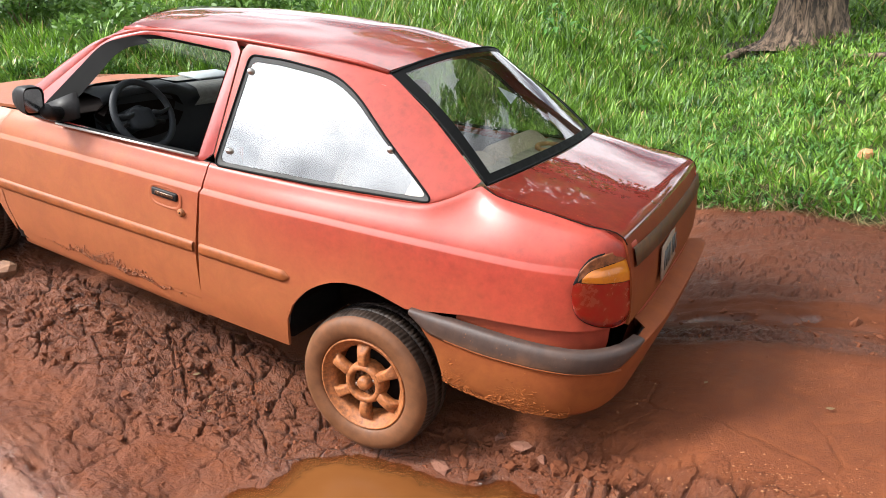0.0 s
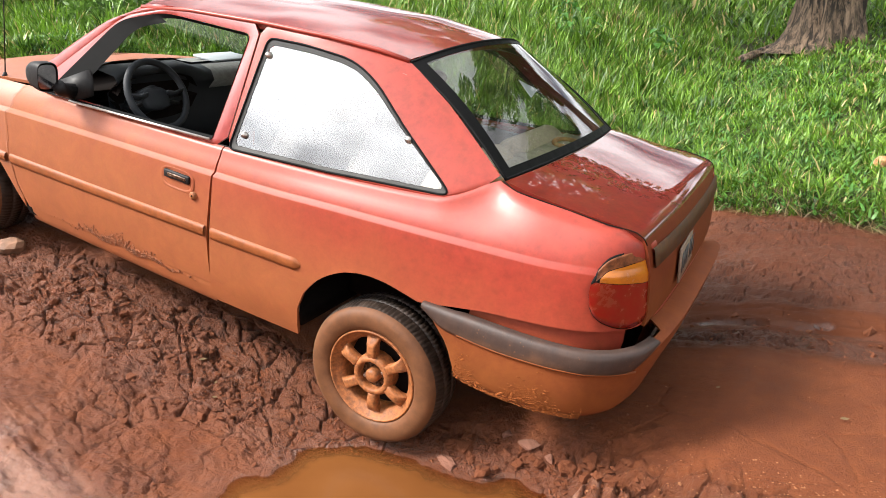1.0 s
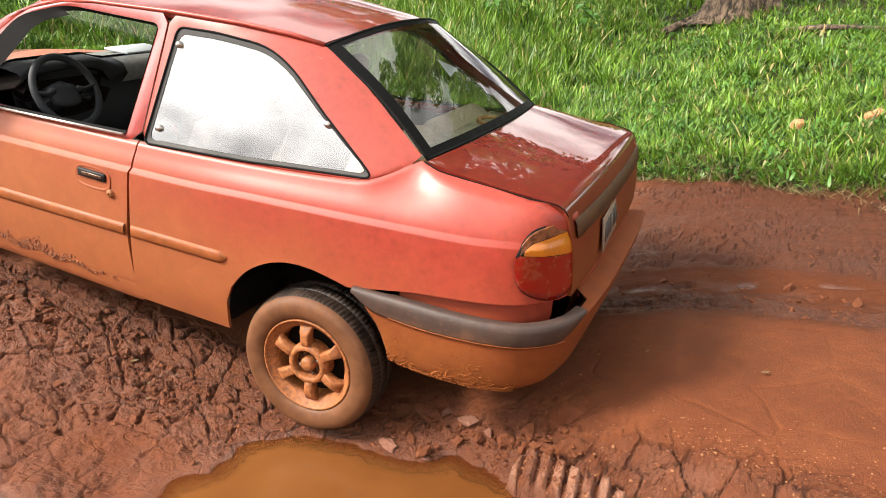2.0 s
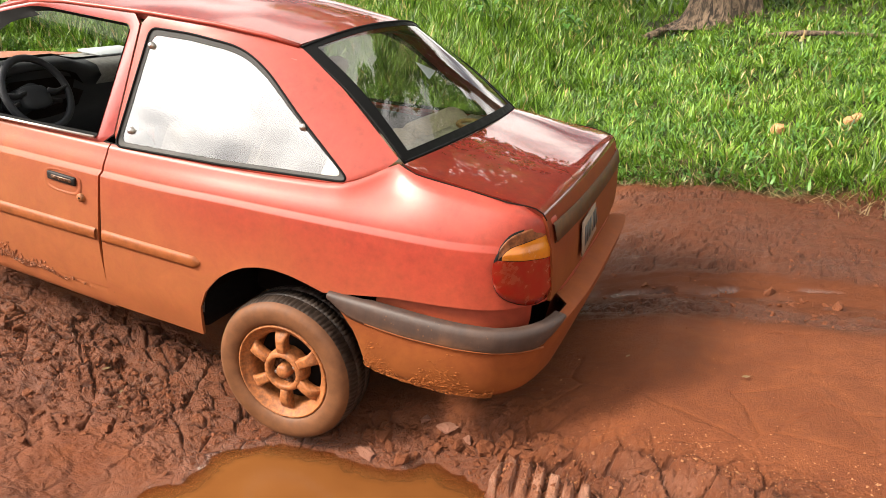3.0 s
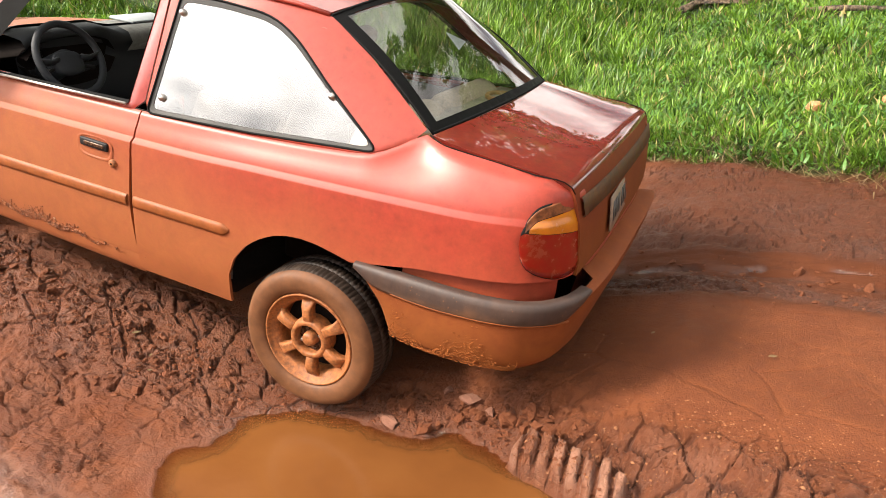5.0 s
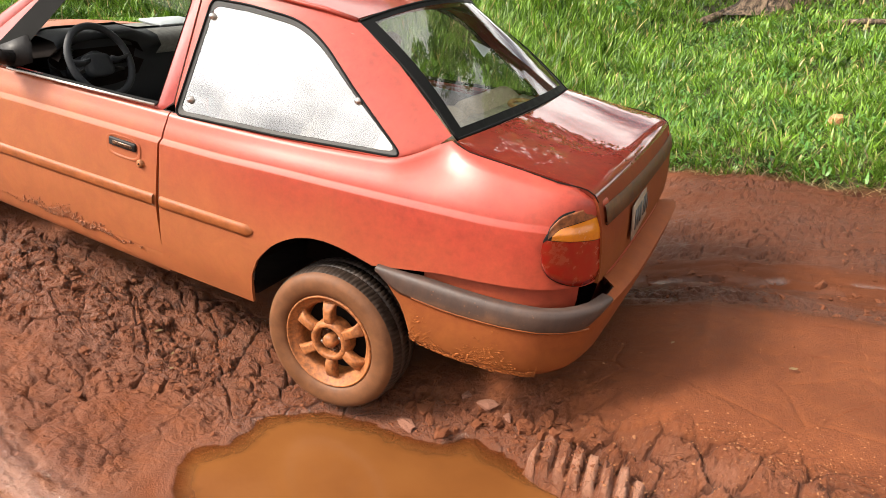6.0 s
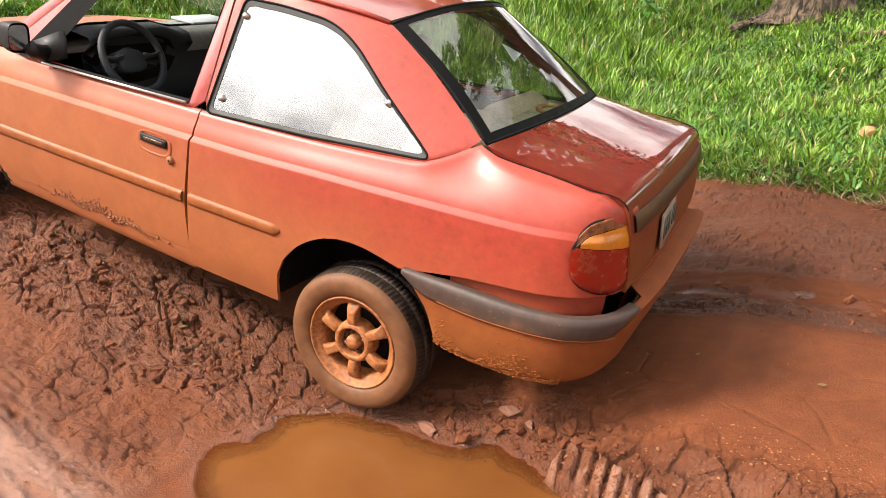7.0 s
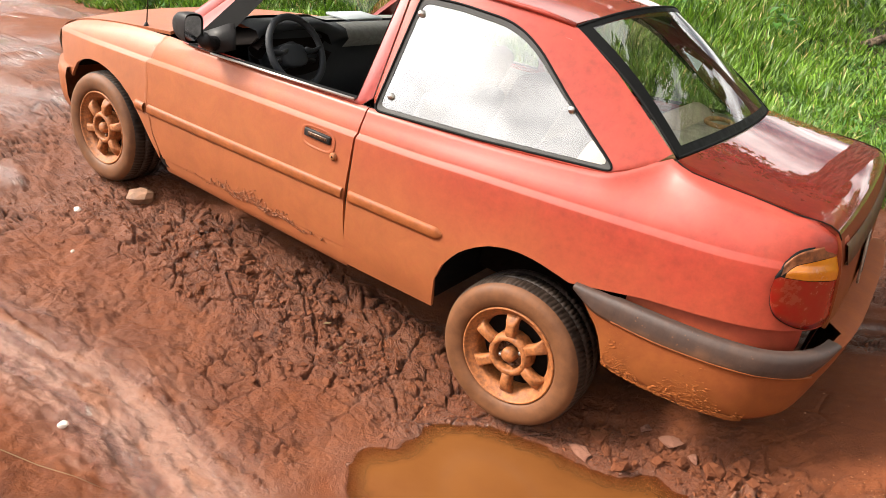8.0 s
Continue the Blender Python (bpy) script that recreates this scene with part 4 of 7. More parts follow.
        # side moulding on the door, the quarter and the fender
        for u0, u1, owner in ((-2.085, -0.84, door), (-0.805, -0.355, quarter)):
            bm = bmesh.new()
            rows = []
            for k in range(20):
                t = k / 19
                u = u0 + (u1 - u0) * t
                zc = 0.484 + (u + 2.14) * 0.0275
                end = 1.0 - 0.75 * max(0, (t - 0.965) / 0.035) if owner is quarter else 1.0
                row = []
                for dz, out in ((-0.025, -0.002), (-0.023, 0.006), (-0.012, 0.011), (0.010, 0.011), (0.021, 0.007), (0.025, -0.002)):
                    row.append(on_side(u, zc + dz * end, out * end))
                rows.append(row)
            vs = sheet(bm, flip(rows, other))
            part("side_moulding", bm, M_MOULD, owner, "mud-coated side moulding")
        # front fender
        bm = bmesh.new()
        us = list(np.linspace(-3.18, -2.87, 10)) + [-2.86, -2.856, -2.85, -2.84, -2.82, -2.80] + list(np.linspace(-2.77, -2.05, 22)) + [-2.03]
        rows = []
        for k, u in enumerate(us):
            zt = cub(u, (-3.2, -3.1, -2.95, -2.6, -2.3, -2.0), (0.60, 0.645, 0.700, 0.775, 0.815, 0.835))
            it = cub(u, (-3.12, -2.95, -2.6, -2.0), (0.05, 0.075, 0.085, 0.088))
            prof = side_profile(u, fender_bottom(u), zt, it)
            if u > -2.3:
                prof = [(min(x, seam_front(z) - 0.002), y, z) for x, y, z in prof]
            rows.append(prof)
        sheet(bm, flip(rows, other))
        fender = thick(part("front_fender", bm, M_PAINT_FRONT, car, "front fender caked in pale mud"), 0.012)
        bm = bmesh.new()
        rows = []
        for u in np.linspace(-2.20, -2.115, 6):
            zc = 0.484 + (u + 2.14) * 0.0275
            e = 0.5 if u < -2.19 else 1.0
            rows.append([on_side(u, zc + dz * e, out * e) for dz, out in ((-0.024, -0.002), (-0.022, 0.010), (0.0, 0.016), (0.020, 0.011), (0.024, -0.002))])
        sheet(bm, flip(rows, other))
        part("side_moulding", bm, M_MOULD, fender)
        # sill below the door
        bm = bmesh.new()
        rows = []
        for u in np.linspace(-1.99, -0.80, 16):
            rows.append([on_side(u, z, o) for z, o in ((0.285 + 0.02 * (u + 2), -0.012), (0.268 + 0.02 * (u + 2), -0.004), (0.252, -0.002), (0.225, 0.0), (0.20, 0.002), (0.188, -0.006), (0.185, -0.05))])
        sheet(bm, flip(rows, other))
        part("sill", bm, M_PAINT, car, "mud-filmed sill")
        # wheel arch liners
        for bottom, cx, us in ((quarter_bottom, -0.05, np.linspace(-0.36, 0.24, 24)), (fender_bottom, -2.45, np.linspace(-2.85, -2.0, 24))):
            bm = bmesh.new()
            rows = []
            for u in us:
                zb = bottom(u) if u < 0.16 or cx < -1 else 0.585 - (u - 0.155) * 1.3
                x, y, _, _ = plan(u)
                cz = 0.30
                k = 1.16
                rows.append([(x, y + 0.024, zb + 0.006), (cx + (x - cx) * k, y + 0.045, cz + (zb - cz) * k), (cx + (x - cx) * k, y + 0.42, cz + (zb - cz) * k)])
            sheet(bm, flip(rows, other))
            part("wheel_arch_liner", bm, M_BLACK, car)


build_sides()


def deck_z(x, y):
    e = (y - YC) / 0.68
    edge = float(np.interp(x, (0.28, 0.55, 0.72, 0.80, 0.86), (1.034, 1.012, 1.004, 0.998, 0.985)))
    return edge + 0.022 * (1 - e * e)


def build_top():
    # trunk lid: top and the face with the plate
    bm = bmesh.new()
    rows, faces = [], []
    for s in [-1.0, -0.994, -0.975] + list(np.linspace(-0.93, 0.93, 21)) + [0.975, 0.994, 1.0]:
        row = []
        e = abs(s)
        for x in (0.0, 0.15, 0.3, 0.45, 0.6, 0.72, 0.82, 0.90, 0.96, 1.0):
            xf = 0.325 + 0.05 * (1 - s * s)
            xr = 0.808 + 0.020 * (1 - abs(s) ** 2.5)
            xx = xf + (xr - xf) * x
            gap = float(np.interp(xx, (0.31, 0.37, 0.55, 0.70, 0.80, 0.86), (0.178, 0.158, 0.152, 0.153, 0.156, 0.162)))
            yy = YC + s * (YC - gap)
            z = deck_z(xx, yy) - 0.006 * max(0, (x - 0.9) / 0.1) ** 2 - 0.002 * e ** 12
            row.append((xx, yy, z))
        top = row[-1]
        for dz, dx in ((0.004, 0.006), (0.012, 0.012), (0.03, 0.022), (0.07, 0.038), (0.12, 0.054), (0.18, 0.066), (0.25, 0.076), (0.30, 0.078)):
            row.append((top[0] + dx, YC + s * (YC - 0.160 - 0.03 * min(1, dz * 4)), top[2] - dz))
        rows.append(row[:12])
        faces.append(row[11:])
    sheet(bm, rows)
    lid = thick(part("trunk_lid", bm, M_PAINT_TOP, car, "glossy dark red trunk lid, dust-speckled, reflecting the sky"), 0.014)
    bm = bmesh.new()
    sheet(bm, faces)
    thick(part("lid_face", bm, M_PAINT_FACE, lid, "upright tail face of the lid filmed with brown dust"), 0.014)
    # black sheet under the lid's edges, added for the shade in the gap
    for sgn in (0, 1):
        bm = bmesh.new()
        rows = [[(x, y - 0.03, z), (x, y + 0.04, z)] for x, y, z in ((0.42, 0.150, 0.993), (0.55, 0.148, 0.989), (0.70, 0.150, 0.986), (0.74, 0.152, 0.984))]
        sheet(bm, flip(rows, sgn))
        part("lid_gap_sheet", bm, M_BLACK, lid, "black sheet for the shade in the gap along the lid")
        # black bar added to draw the shaded gap as a dark line
        bm = bmesh.new()
        line = [(x, cub(x, TOP_X, TOP_Y) + 0.008, cub(x, TOP_X, TOP_Z) + 0.0005) for x in np.linspace(0.315, 0.70, 14)] + [(0.765, 0.150, 1.001), (0.79, 0.154, 0.998), (0.815, 0.160, 0.985), (0.828, 0.166, 0.965)]
        tube(bm, flip([line], sgn)[0], 0.0024, 6)
        part("lid_gap_bar", bm, M_BLACK, lid, "thin black bar for the shaded gap round the lid")
    # garnish bar and plate
    bm = bmesh.new()
    rows = []
    for s in np.linspace(-0.985, 0.985, 27):
        xr = 0.808 + 0.020 * (1 - abs(s) ** 2.5)
        y = YC + s * (YC - 0.19)
        rows.append([(xr + 0.034, y, 0.949), (xr + 0.041, y, 0.946), (xr + 0.060, y, 0.892), (xr + 0.052, y, 0.888)])
    sheet(bm, rows)
    part("garnish_bar", bm, M_GARNISH, lid, "muddy garnish bar")
    plate_m = Matrix.Translation((0.902, 0.695, 0.812)) @ Matrix.Rotation(radians(-10), 4, "Y") @ Matrix.Rotation(radians(2.5), 4, "Z")
    bm = bmesh.new()
    block(bm, (-0.010, -0.20, -0.065), (-0.002, 0.20, 0.065), 0.003, 1, plate_m)
    plate = part("number_plate", bm, M_WHITE, lid, "grey number plate with dark bars")
    for y0, y1 in ((-0.165, -0.125), (-0.11, -0.07), (-0.055, -0.015), (0.025, 0.05), (0.065, 0.10), (0.115, 0.145), (0.155, 0.18)):
        bm = bmesh.new()
        block(bm, (-0.0025, y0, -0.034), (0.000, y1, 0.038), 0, 1, plate_m)
        part("plate_bar", bm, M_INK, plate)
    # roof
    bm = bmesh.new()
    rows = []
    for s in np.linspace(-1, 1, 29):
        row = []
        for t in np.linspace(0, 1, 22):
            xf = -1.475 - 0.10 * (1 - s * s)
            xr = -0.185 + 0.10 * (1 - s * s)
            x = xf + (xr - xf) * t
            ze = float(np.interp(x, (-1.6, -1.475, -1.2, -0.82, -0.45, -0.18, 0.0), (1.262, 1.285, 1.318, 1.338, 1.342, 1.318, 1.285)))
            ye = float(np.interp(x, (-1.6, -1.44, -0.82, -0.5, -0.17, 0.0), (0.235, 0.238, 0.246, 0.258, 0.298, 0.30)))
            crown = 0.085 * (1 - abs(s) ** 2.3)
            row.append((x, YC + s * (YC - ye), ze + crown))
        rows.append(row)
    sheet(bm, rows)
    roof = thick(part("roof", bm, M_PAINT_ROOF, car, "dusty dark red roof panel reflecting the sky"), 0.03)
    for sgn in (0, 1):
        bm = bmesh.new()
        line = [(-1.47, 0.236, 1.283), (-1.2, 0.241, 1.316), (-0.82, 0.246, 1.336), (-0.5, 0.258, 1.342), (-0.30, 0.281, 1.334), (-0.175, 0.297, 1.318)]
        tube(bm, flip([line], sgn)[0], 0.009, 8)
        part("drip_rail", bm, M_PAINT, roof)
    # rear window with its dark border
    def rear_point(s, t):
        xa, xb = -0.175 + 0.10 * (1 - s * s), 0.318 + 0.05 * (1 - s * s)
        za, zb = 1.312 + 0.083 * (1 - abs(s) ** 2.3), 1.030 + 0.022 * (1 - s * s)
        ya, yb = 0.305, 0.190
        bow = 0.02 * math.sin(math.pi * t)
        return (xa + (xb - xa) * t + 0.5 * bow, YC + s * (YC - (ya + (yb - ya) * t)), za + (zb - za) * t + bow)

    bm = bmesh.new()
    sheet(bm, [[rear_point(s, t) for t in np.linspace(0.0, 1.0, 14)] for s in np.linspace(-1, 1, 25)])
    pane = part("rear_window", bm, M_GLASS, car, "curved rear window reflecting tree and sky")
    pane.visible_shadow = False
    bm = bmesh.new()
    outer, inner = [], []
    for s in np.linspace(-1, 1, 24):
        outer.append(rear_point(s, 0.0)); inner.append(rear_point(s * 0.91, 0.045))
    for t in np.linspace(0.04, 0.96, 14):
        outer.append(rear_point(1, t)); inner.append(rear_point(0.91 + 0.01 * t, 0.045 + (t - 0.04) * 0.91))
    for s in np.linspace(1, -1, 24):
        outer.append(rear_point(s, 1.0)); inner.append(rear_point(s * 0.92, 0.94))
    for t in np.linspace(0.96, 0.04, 14):
        outer.append(rear_point(-1, t)); inner.append(rear_point(-0.91 - 0.01 * t, 0.045 + (t - 0.04) * 0.91))
    lift = Vector((0.5, 0, 0.86)) * 0.002
    sheet(bm, [[tuple(Vector(p) + lift) for p in outer], [tuple(Vector(p) + lift) for p in inner]], True)
    part("window_border", bm, M_GLOSSBLACK, pane, "black window border")
    bm = bmesh.new()
    tube(bm, [tuple(Vector(p)) for p in outer] + [tuple(Vector(outer[0]))], 0.006, 6)
    part("window_seal", bm, M_SEAL, pane, "black rubber seal")
    # windscreen
    def screen_point(s, t):
        xa, xb = -1.48 - 0.10 * (1 - s * s), -2.04 - 0.12 * (1 - s * s)
        za, zb = 1.283 + 0.08 * (1 - abs(s) ** 2.3), 0.900 + 0.025 * (1 - s * s)
        ya, yb = 0.245, 0.135
        return (xa + (xb - xa) * t, YC + s * (YC - (ya + (yb - ya) * t)), za + (zb - za) * t + 0.02 * math.sin(math.pi * t))

    bm = bmesh.new()
    sheet(bm, [[screen_point(s, t) for t in np.linspace(0.0, 1.0, 10)] for s in np.linspace(-1, 1, 21)])
    pane = part("windscreen", bm, M_GLASS, car)
    pane.visible_shadow = False
    for sgn in (-1, 1):
        bm = bmesh.new()
        rows = []
        line = arc_points([(-1.20, 0.242, 1.322), (-1.40, 0.232, 1.285), (-1.55, 0.216, 1.238), (-1.78, 0.155, 1.05), (-2.0, 0.100, 0.860)], 12)
        for k, a in enumerate(line):
            b = Vector(screen_point(-1, k / 11 * 1.02 - 0.01))
            rows.append([tuple(a + Vector((0.006, 0.004, -0.006))), tuple(a.lerp(b, 0.35) + Vector((-0.003, -0.008, 0.006))), tuple(a.lerp(b, 0.7) + Vector((-0.004, -0.006, 0.010))), tuple(b + Vector((0, 0.004, 0.004))), tuple(b + Vector((0.02, 0.03, -0.02)))])
        sheet(bm, flip(rows, sgn > 0))
        part("front_pillar", bm, M_PAINT_PILLAR, car)
    # paper stickers behind the screen and in the rear window
    bm = bmesh.new()
    p = [screen_point(s, t) for s, t in ((0.20, 0.30), (0.54, 0.30), (0.52, 0.52), (0.22, 0.52))]
    cap(bm, [bm.verts.new((x + 0.02, y, z - 0.012)) for x, y, z in p])
    st = part("windscreen_sticker", bm, M_BLUE, pane, "blue and white windscreen sticker")
    thick(st, 0.002)
    bm = bmesh.new()
    a, b, c = rear_point(-0.14, 0.36), rear_point(-0.16, 0.52), rear_point(0.03, 0.47)
    cap(bm, [bm.verts.new((x - 0.012, y, z - 0.02)) for x, y, z in (a, b, c)])
    st = part("triangle_sticker", bm, M_PAPER, car, "white triangular paper sticker inside the rear window")
    thick(st, 0.002)
    # hood
    bm = bmesh.new()
    rows = []
    for s in np.linspace(-1, 1, 25):
        row = []
        for t in np.linspace(0, 1, 16):
            x = (-2.06 - 0.13 * (1 - s * s)) * (1 - t) + (-3.08 - 0.16 * (1 - s * s)) * t
            it = cub(x, (-3.2, -3.05, -2.95, -2.6, -2.0), (0.28, 0.22, 0.18, 0.12, 0.095))
            ze = cub(x, (-3.2, -3.1, -2.95, -2.6, -2.3, -2.0), (0.60, 0.648, 0.704, 0.780, 0.822, 0.858))
            row.append((x, YC + s * (YC - it), ze + 0.050 * (1 - s * s) - 0.05 * max(0, t - 0.9)))
        rows.append(row)
    sheet(bm, rows)
    thick(part("hood", bm, M_PAINT_FRONT, car, "mud-caked hood"), 0.014)
    bm = bmesh.new()
    block(bm, (-2.28, 0.12, 0.74), (-1.96, 2 * YC - 0.12, 0.80), 0.01)
    part("cowl", bm, M_BLACK, car)


build_top()


def build_tail():
    # rear lamps: amber above red, wrapped round the corner
    for other in (False, True):
        holder = bmesh.new()
        us = np.linspace(0.722, 0.990, 22)

        def top(u):
            return cub(u, (0.72, 0.735, 0.76, 0.80, 0.86, 0.92, 0.99), (0.83, 0.880, 0.912, 0.930, 0.943, 0.953, 0.960))

        def bottom(u):
            return cub(u, (0.72, 0.735, 0.76, 0.80, 0.88, 0.95, 0.99), (0.815, 0.765, 0.735, 0.716, 0.700, 0.712, 0.735))

        rows = []
        for u in us:
            a, b = bottom(u) - 0.005, top(u) + 0.005
            rows.append([on_side(u, a, -0.004), on_side(u, a, 0.004)] + [on_side(u, z, 0.005) for z in np.linspace(a, b, 8)] + [on_side(u, b, 0.004), on_side(u, b, -0.004)])
        sheet(holder, flip(rows, other))
        lamp = part("tail_lamp", holder, M_PAINT if other else M_SEAL, car, "mud-streaked wrap-round tail lamp")
        z0 = 0.848
        for name, lo, hi, mat, lab in (("red_lens", None, z0, M_LENS_RED, "red lens"), ("amber_lens", z0 + 0.002, 0.036, M_LENS_AMBER, "amber lens"), ("upper_lens", 0.0, None, M_LENS_TOP, "dusty upper lens")):
            bm = bmesh.new()
            rows = []
            for u in us[0:-1]:
                a = bottom(u) if lo is None else max(lo, bottom(u)) if lo else max(z0 + 0.002, top(u) - 0.034)
                b = top(u) if hi is None else min(hi, top(u)) if hi > 0.5 else top(u) - 0.036
                if b - a < 0.002:
                    continue
                face = [on_side(u, a + (b - a) * k / 6, 0.010) for k in range(7)]
                rows.append(([on_side(u, a, 0.004)] if lo is None else []) + face + ([on_side(u, b, 0.004)] if hi is None else []))
            sheet(bm, flip(rows, other))
            part(name, bm, mat, lamp, lab)
    # rear panel between lamps below the lid, and the recessed body behind the bumper
    bm = bmesh.new()
    rows = []
    for u in np.linspace(0.98, 1.62, 12):
        rows.append([on_side(u, z, -0.012) for z in np.linspace(0.71 - 0.10 * float(sstep(1.08, 1.16, u)), 0.98, 7)])
    sheet(bm, rows)
    sheet(bm, flip(rows, True))
    thick(part("rear_panel", bm, M_PAINT, car), 0.01)
    bm = bmesh.new()
    rows = []
    for span in (list(np.linspace(0.34, 0.7, 8)) + [0.74, 0.78, 0.82, 0.86, 0.90, 0.93], list(np.linspace(1.10, 1.62, 12))):
        rows = []
        for u in span:
            rows.append([on_side(u, 0.72, -0.035), on_side(u, 0.62, -0.03), on_side(u, 0.50, -0.03), on_side(u, 0.40, -0.05)])
        sheet(bm, rows)
        sheet(bm, flip(rows, True))
    part("lower_rear_body", bm, M_PAINT, car, "red lower body behind the bumper")
    # bumper skin with its rubber strip, hanging a little low
    bump_u = list(np.linspace(0.18, 0.30, 7)) + list(np.linspace(0.33, 0.72, 12)) + [0.76, 0.80, 0.84, 0.88, 0.92, 0.96, 1.0, 1.05, 1.12, 1.22, 1.35, 1.48, 1.62]

    def strip_top(u):
        return cub(u, (0.17, 0.4, 0.6, 0.8, 1.0, 1.62), (0.588, 0.598, 0.608, 0.626, 0.654, 0.672))

    def strip_low(u):
        return cub(u, (0.17, 0.29, 0.42, 0.62, 0.81, 1.0, 1.62), (0.570, 0.516, 0.512, 0.525, 0.545, 0.560, 0.58))

    def skin_low(u):
        return float(np.interp(u, (0.17, 0.22, 0.29, 0.31, 0.325, 0.36, 0.46, 0.63, 0.80, 1.0, 1.62), (0.572, 0.53, 0.45, 0.40, 0.345, 0.333, 0.325, 0.328, 0.350, 0.38, 0.40)))

    def off(u):
        return float(np.interp(u, (0.17, 0.4, 0.7, 0.88, 1.05, 1.62), (0.010, 0.018, 0.030, 0.052, 0.066, 0.064)))

    bm = bmesh.new()
    rows = []
    for u in bump_u:
        zb, zt, o = skin_low(u), strip_low(u) + 0.012, off(u)
        if u > 0.93:
            zt += (strip_top(u) - zt) * min(1, (u - 0.93) / 0.10)
        tuck = float(np.interp(u, (0.3, 0.6, 0.9, 1.2), (0.01, 0.025, 0.035, 0.05)))
        row = [on_side(u, zb + 0.004, o - tuck - 0.05), on_side(u, zb, o - tuck - 0.012)]
        for k in range(1, 8):
            t = k / 7
            z = zb + (zt - zb) * t
            row.append(on_side(u, z, o - tuck * (1 - t) ** 2))
        if u > 0.93:
            deep = 0.03 + 0.09 * float(sstep(1.06, 1.14, u))
            row += [on_side(u, zt + 0.005, o - 0.010), on_side(u, zt + 0.008, o - 0.4 * deep), on_side(u, zt + 0.008, o - deep)]
        else:
            row += [on_side(u, zt, o - 0.012), on_side(u, zt, o - 0.02), on_side(u, zt - 0.004, o - 0.024)]
        rows.append(row)
    sheet(bm, rows + flip(rows, True)[-2::-1])
    bumper = thick(part("rear_bumper", bm, M_BUMPER, car, "sagging rear bumper caked in orange mud"), 0.006)
    bm = bmesh.new()
    rows = []
    for u in bump_u:
        if u > 1.0:
            continue
        zl, zt, o = strip_low(u), strip_top(u), off(u)
        fade = max(0, (u - 0.90) / 0.12)
        zl += (zt - zl) * fade
        o -= 0.014 * fade
        h = zt - zl
        inner = 0.03 if u > 0.3 else 0.02
        rows.append([on_side(u, zl, o - 0.004), on_side(u, zl, o + 0.006), on_side(u, zl + 0.2 * h, o + 0.013), on_side(u, zl + 0.7 * h, o + 0.013), on_side(u, zt - 0.08 * h, o + 0.006), on_side(u, zt, o - 0.004), on_side(u, zt - 0.002, o - inner)])
    for other in (False, True):
        bm = bmesh.new()
        sheet(bm, flip(rows[:-6] if other else rows, other))
        part("bumper_strip", bm, M_STRIP, bumper, "grey rubber bumper strip, mud-smeared")
    bm = bmesh.new()
    line = [on_side(u, strip_low(u) + 0.006, off(u) + 0.007) for u in bump_u if 0.3 < u < 0.94]
    tube(bm, line, 0.0035, 6)
    part("strip_edge", bm, M_MOULD, bumper)
    # dried mud stuck to the lower bumper
    rnd = random.Random(5)
    bm = bmesh.new()
    for _ in range(2200):
        u = rnd.uniform(0.33, 0.80)
        z = skin_low(u) + abs(rnd.gauss(0, 0.035)) * (1 + 0.8 * math.sin(u * 23)) + 0.002
        if z > strip_low(u) - 0.02:
            continue
        t = (z - skin_low(u)) / (strip_low(u) - skin_low(u))
        tuck = float(np.interp(u, (0.3, 0.6, 0.9), (0.01, 0.025, 0.035)))
        c = on_side(u, z, off(u) - tuck * (1 - t) ** 2)
        r = min(0.0042, 0.0008 + rnd.expovariate(1 / 0.0009))
        bmesh.ops.create_icosphere(bm, subdivisions=1, radius=r, matrix=Matrix.Translation(c) @ Matrix.Diagonal((rnd.uniform(1, 2.4), 0.6, rnd.uniform(0.5, 1), 1)))
    tagged(part("mud_crust", bm, M_CRUST, bumper, "crumbs of dried mud"), kind="stuff")
    # front bumper, head lamps
    bm = bmesh.new()
    rows = []
    for u in np.linspace(-3.39, -2.88, 20):
        o = 0.03
        rows.append([on_side(u, z, o - t) for z, t in ((0.20, 0.08), (0.24, 0.01), (0.32, 0.0), (0.42, 0.0), (0.47, 0.01), (0.475, 0.06))])
    sheet(bm, rows)
    sheet(bm, flip(rows, True))
    part("front_bumper", bm, M_MOULD, car, "mud-coated front bumper")
    bm = bmesh.new()
    rows = []
    for u in np.linspace(-3.39, -3.10, 14):
        rows.append([on_side(u, z, -0.01) for z in (0.46, 0.52, 0.58, 0.64)])
    sheet(bm, rows)
    sheet(bm, flip(rows, True))
    part("front_grille_panel", bm, M_PAINT_FRONT, car)
    for other in (False, True):
        bm = bmesh.new()
        rows = []
        for u in np.linspace(-3.28, -3.10, 10):
            rows.append([on_side(u, z, o) for z, o in ((0.50, -0.01), (0.505, 0.012), (0.56, 0.018), (0.615, 0.010), (0.62, -0.01))])
        sheet(bm, flip(rows, other))
        part("head_lamp", bm, M_LENS_CLEAR, car, "muddy head lamp")


build_tail()


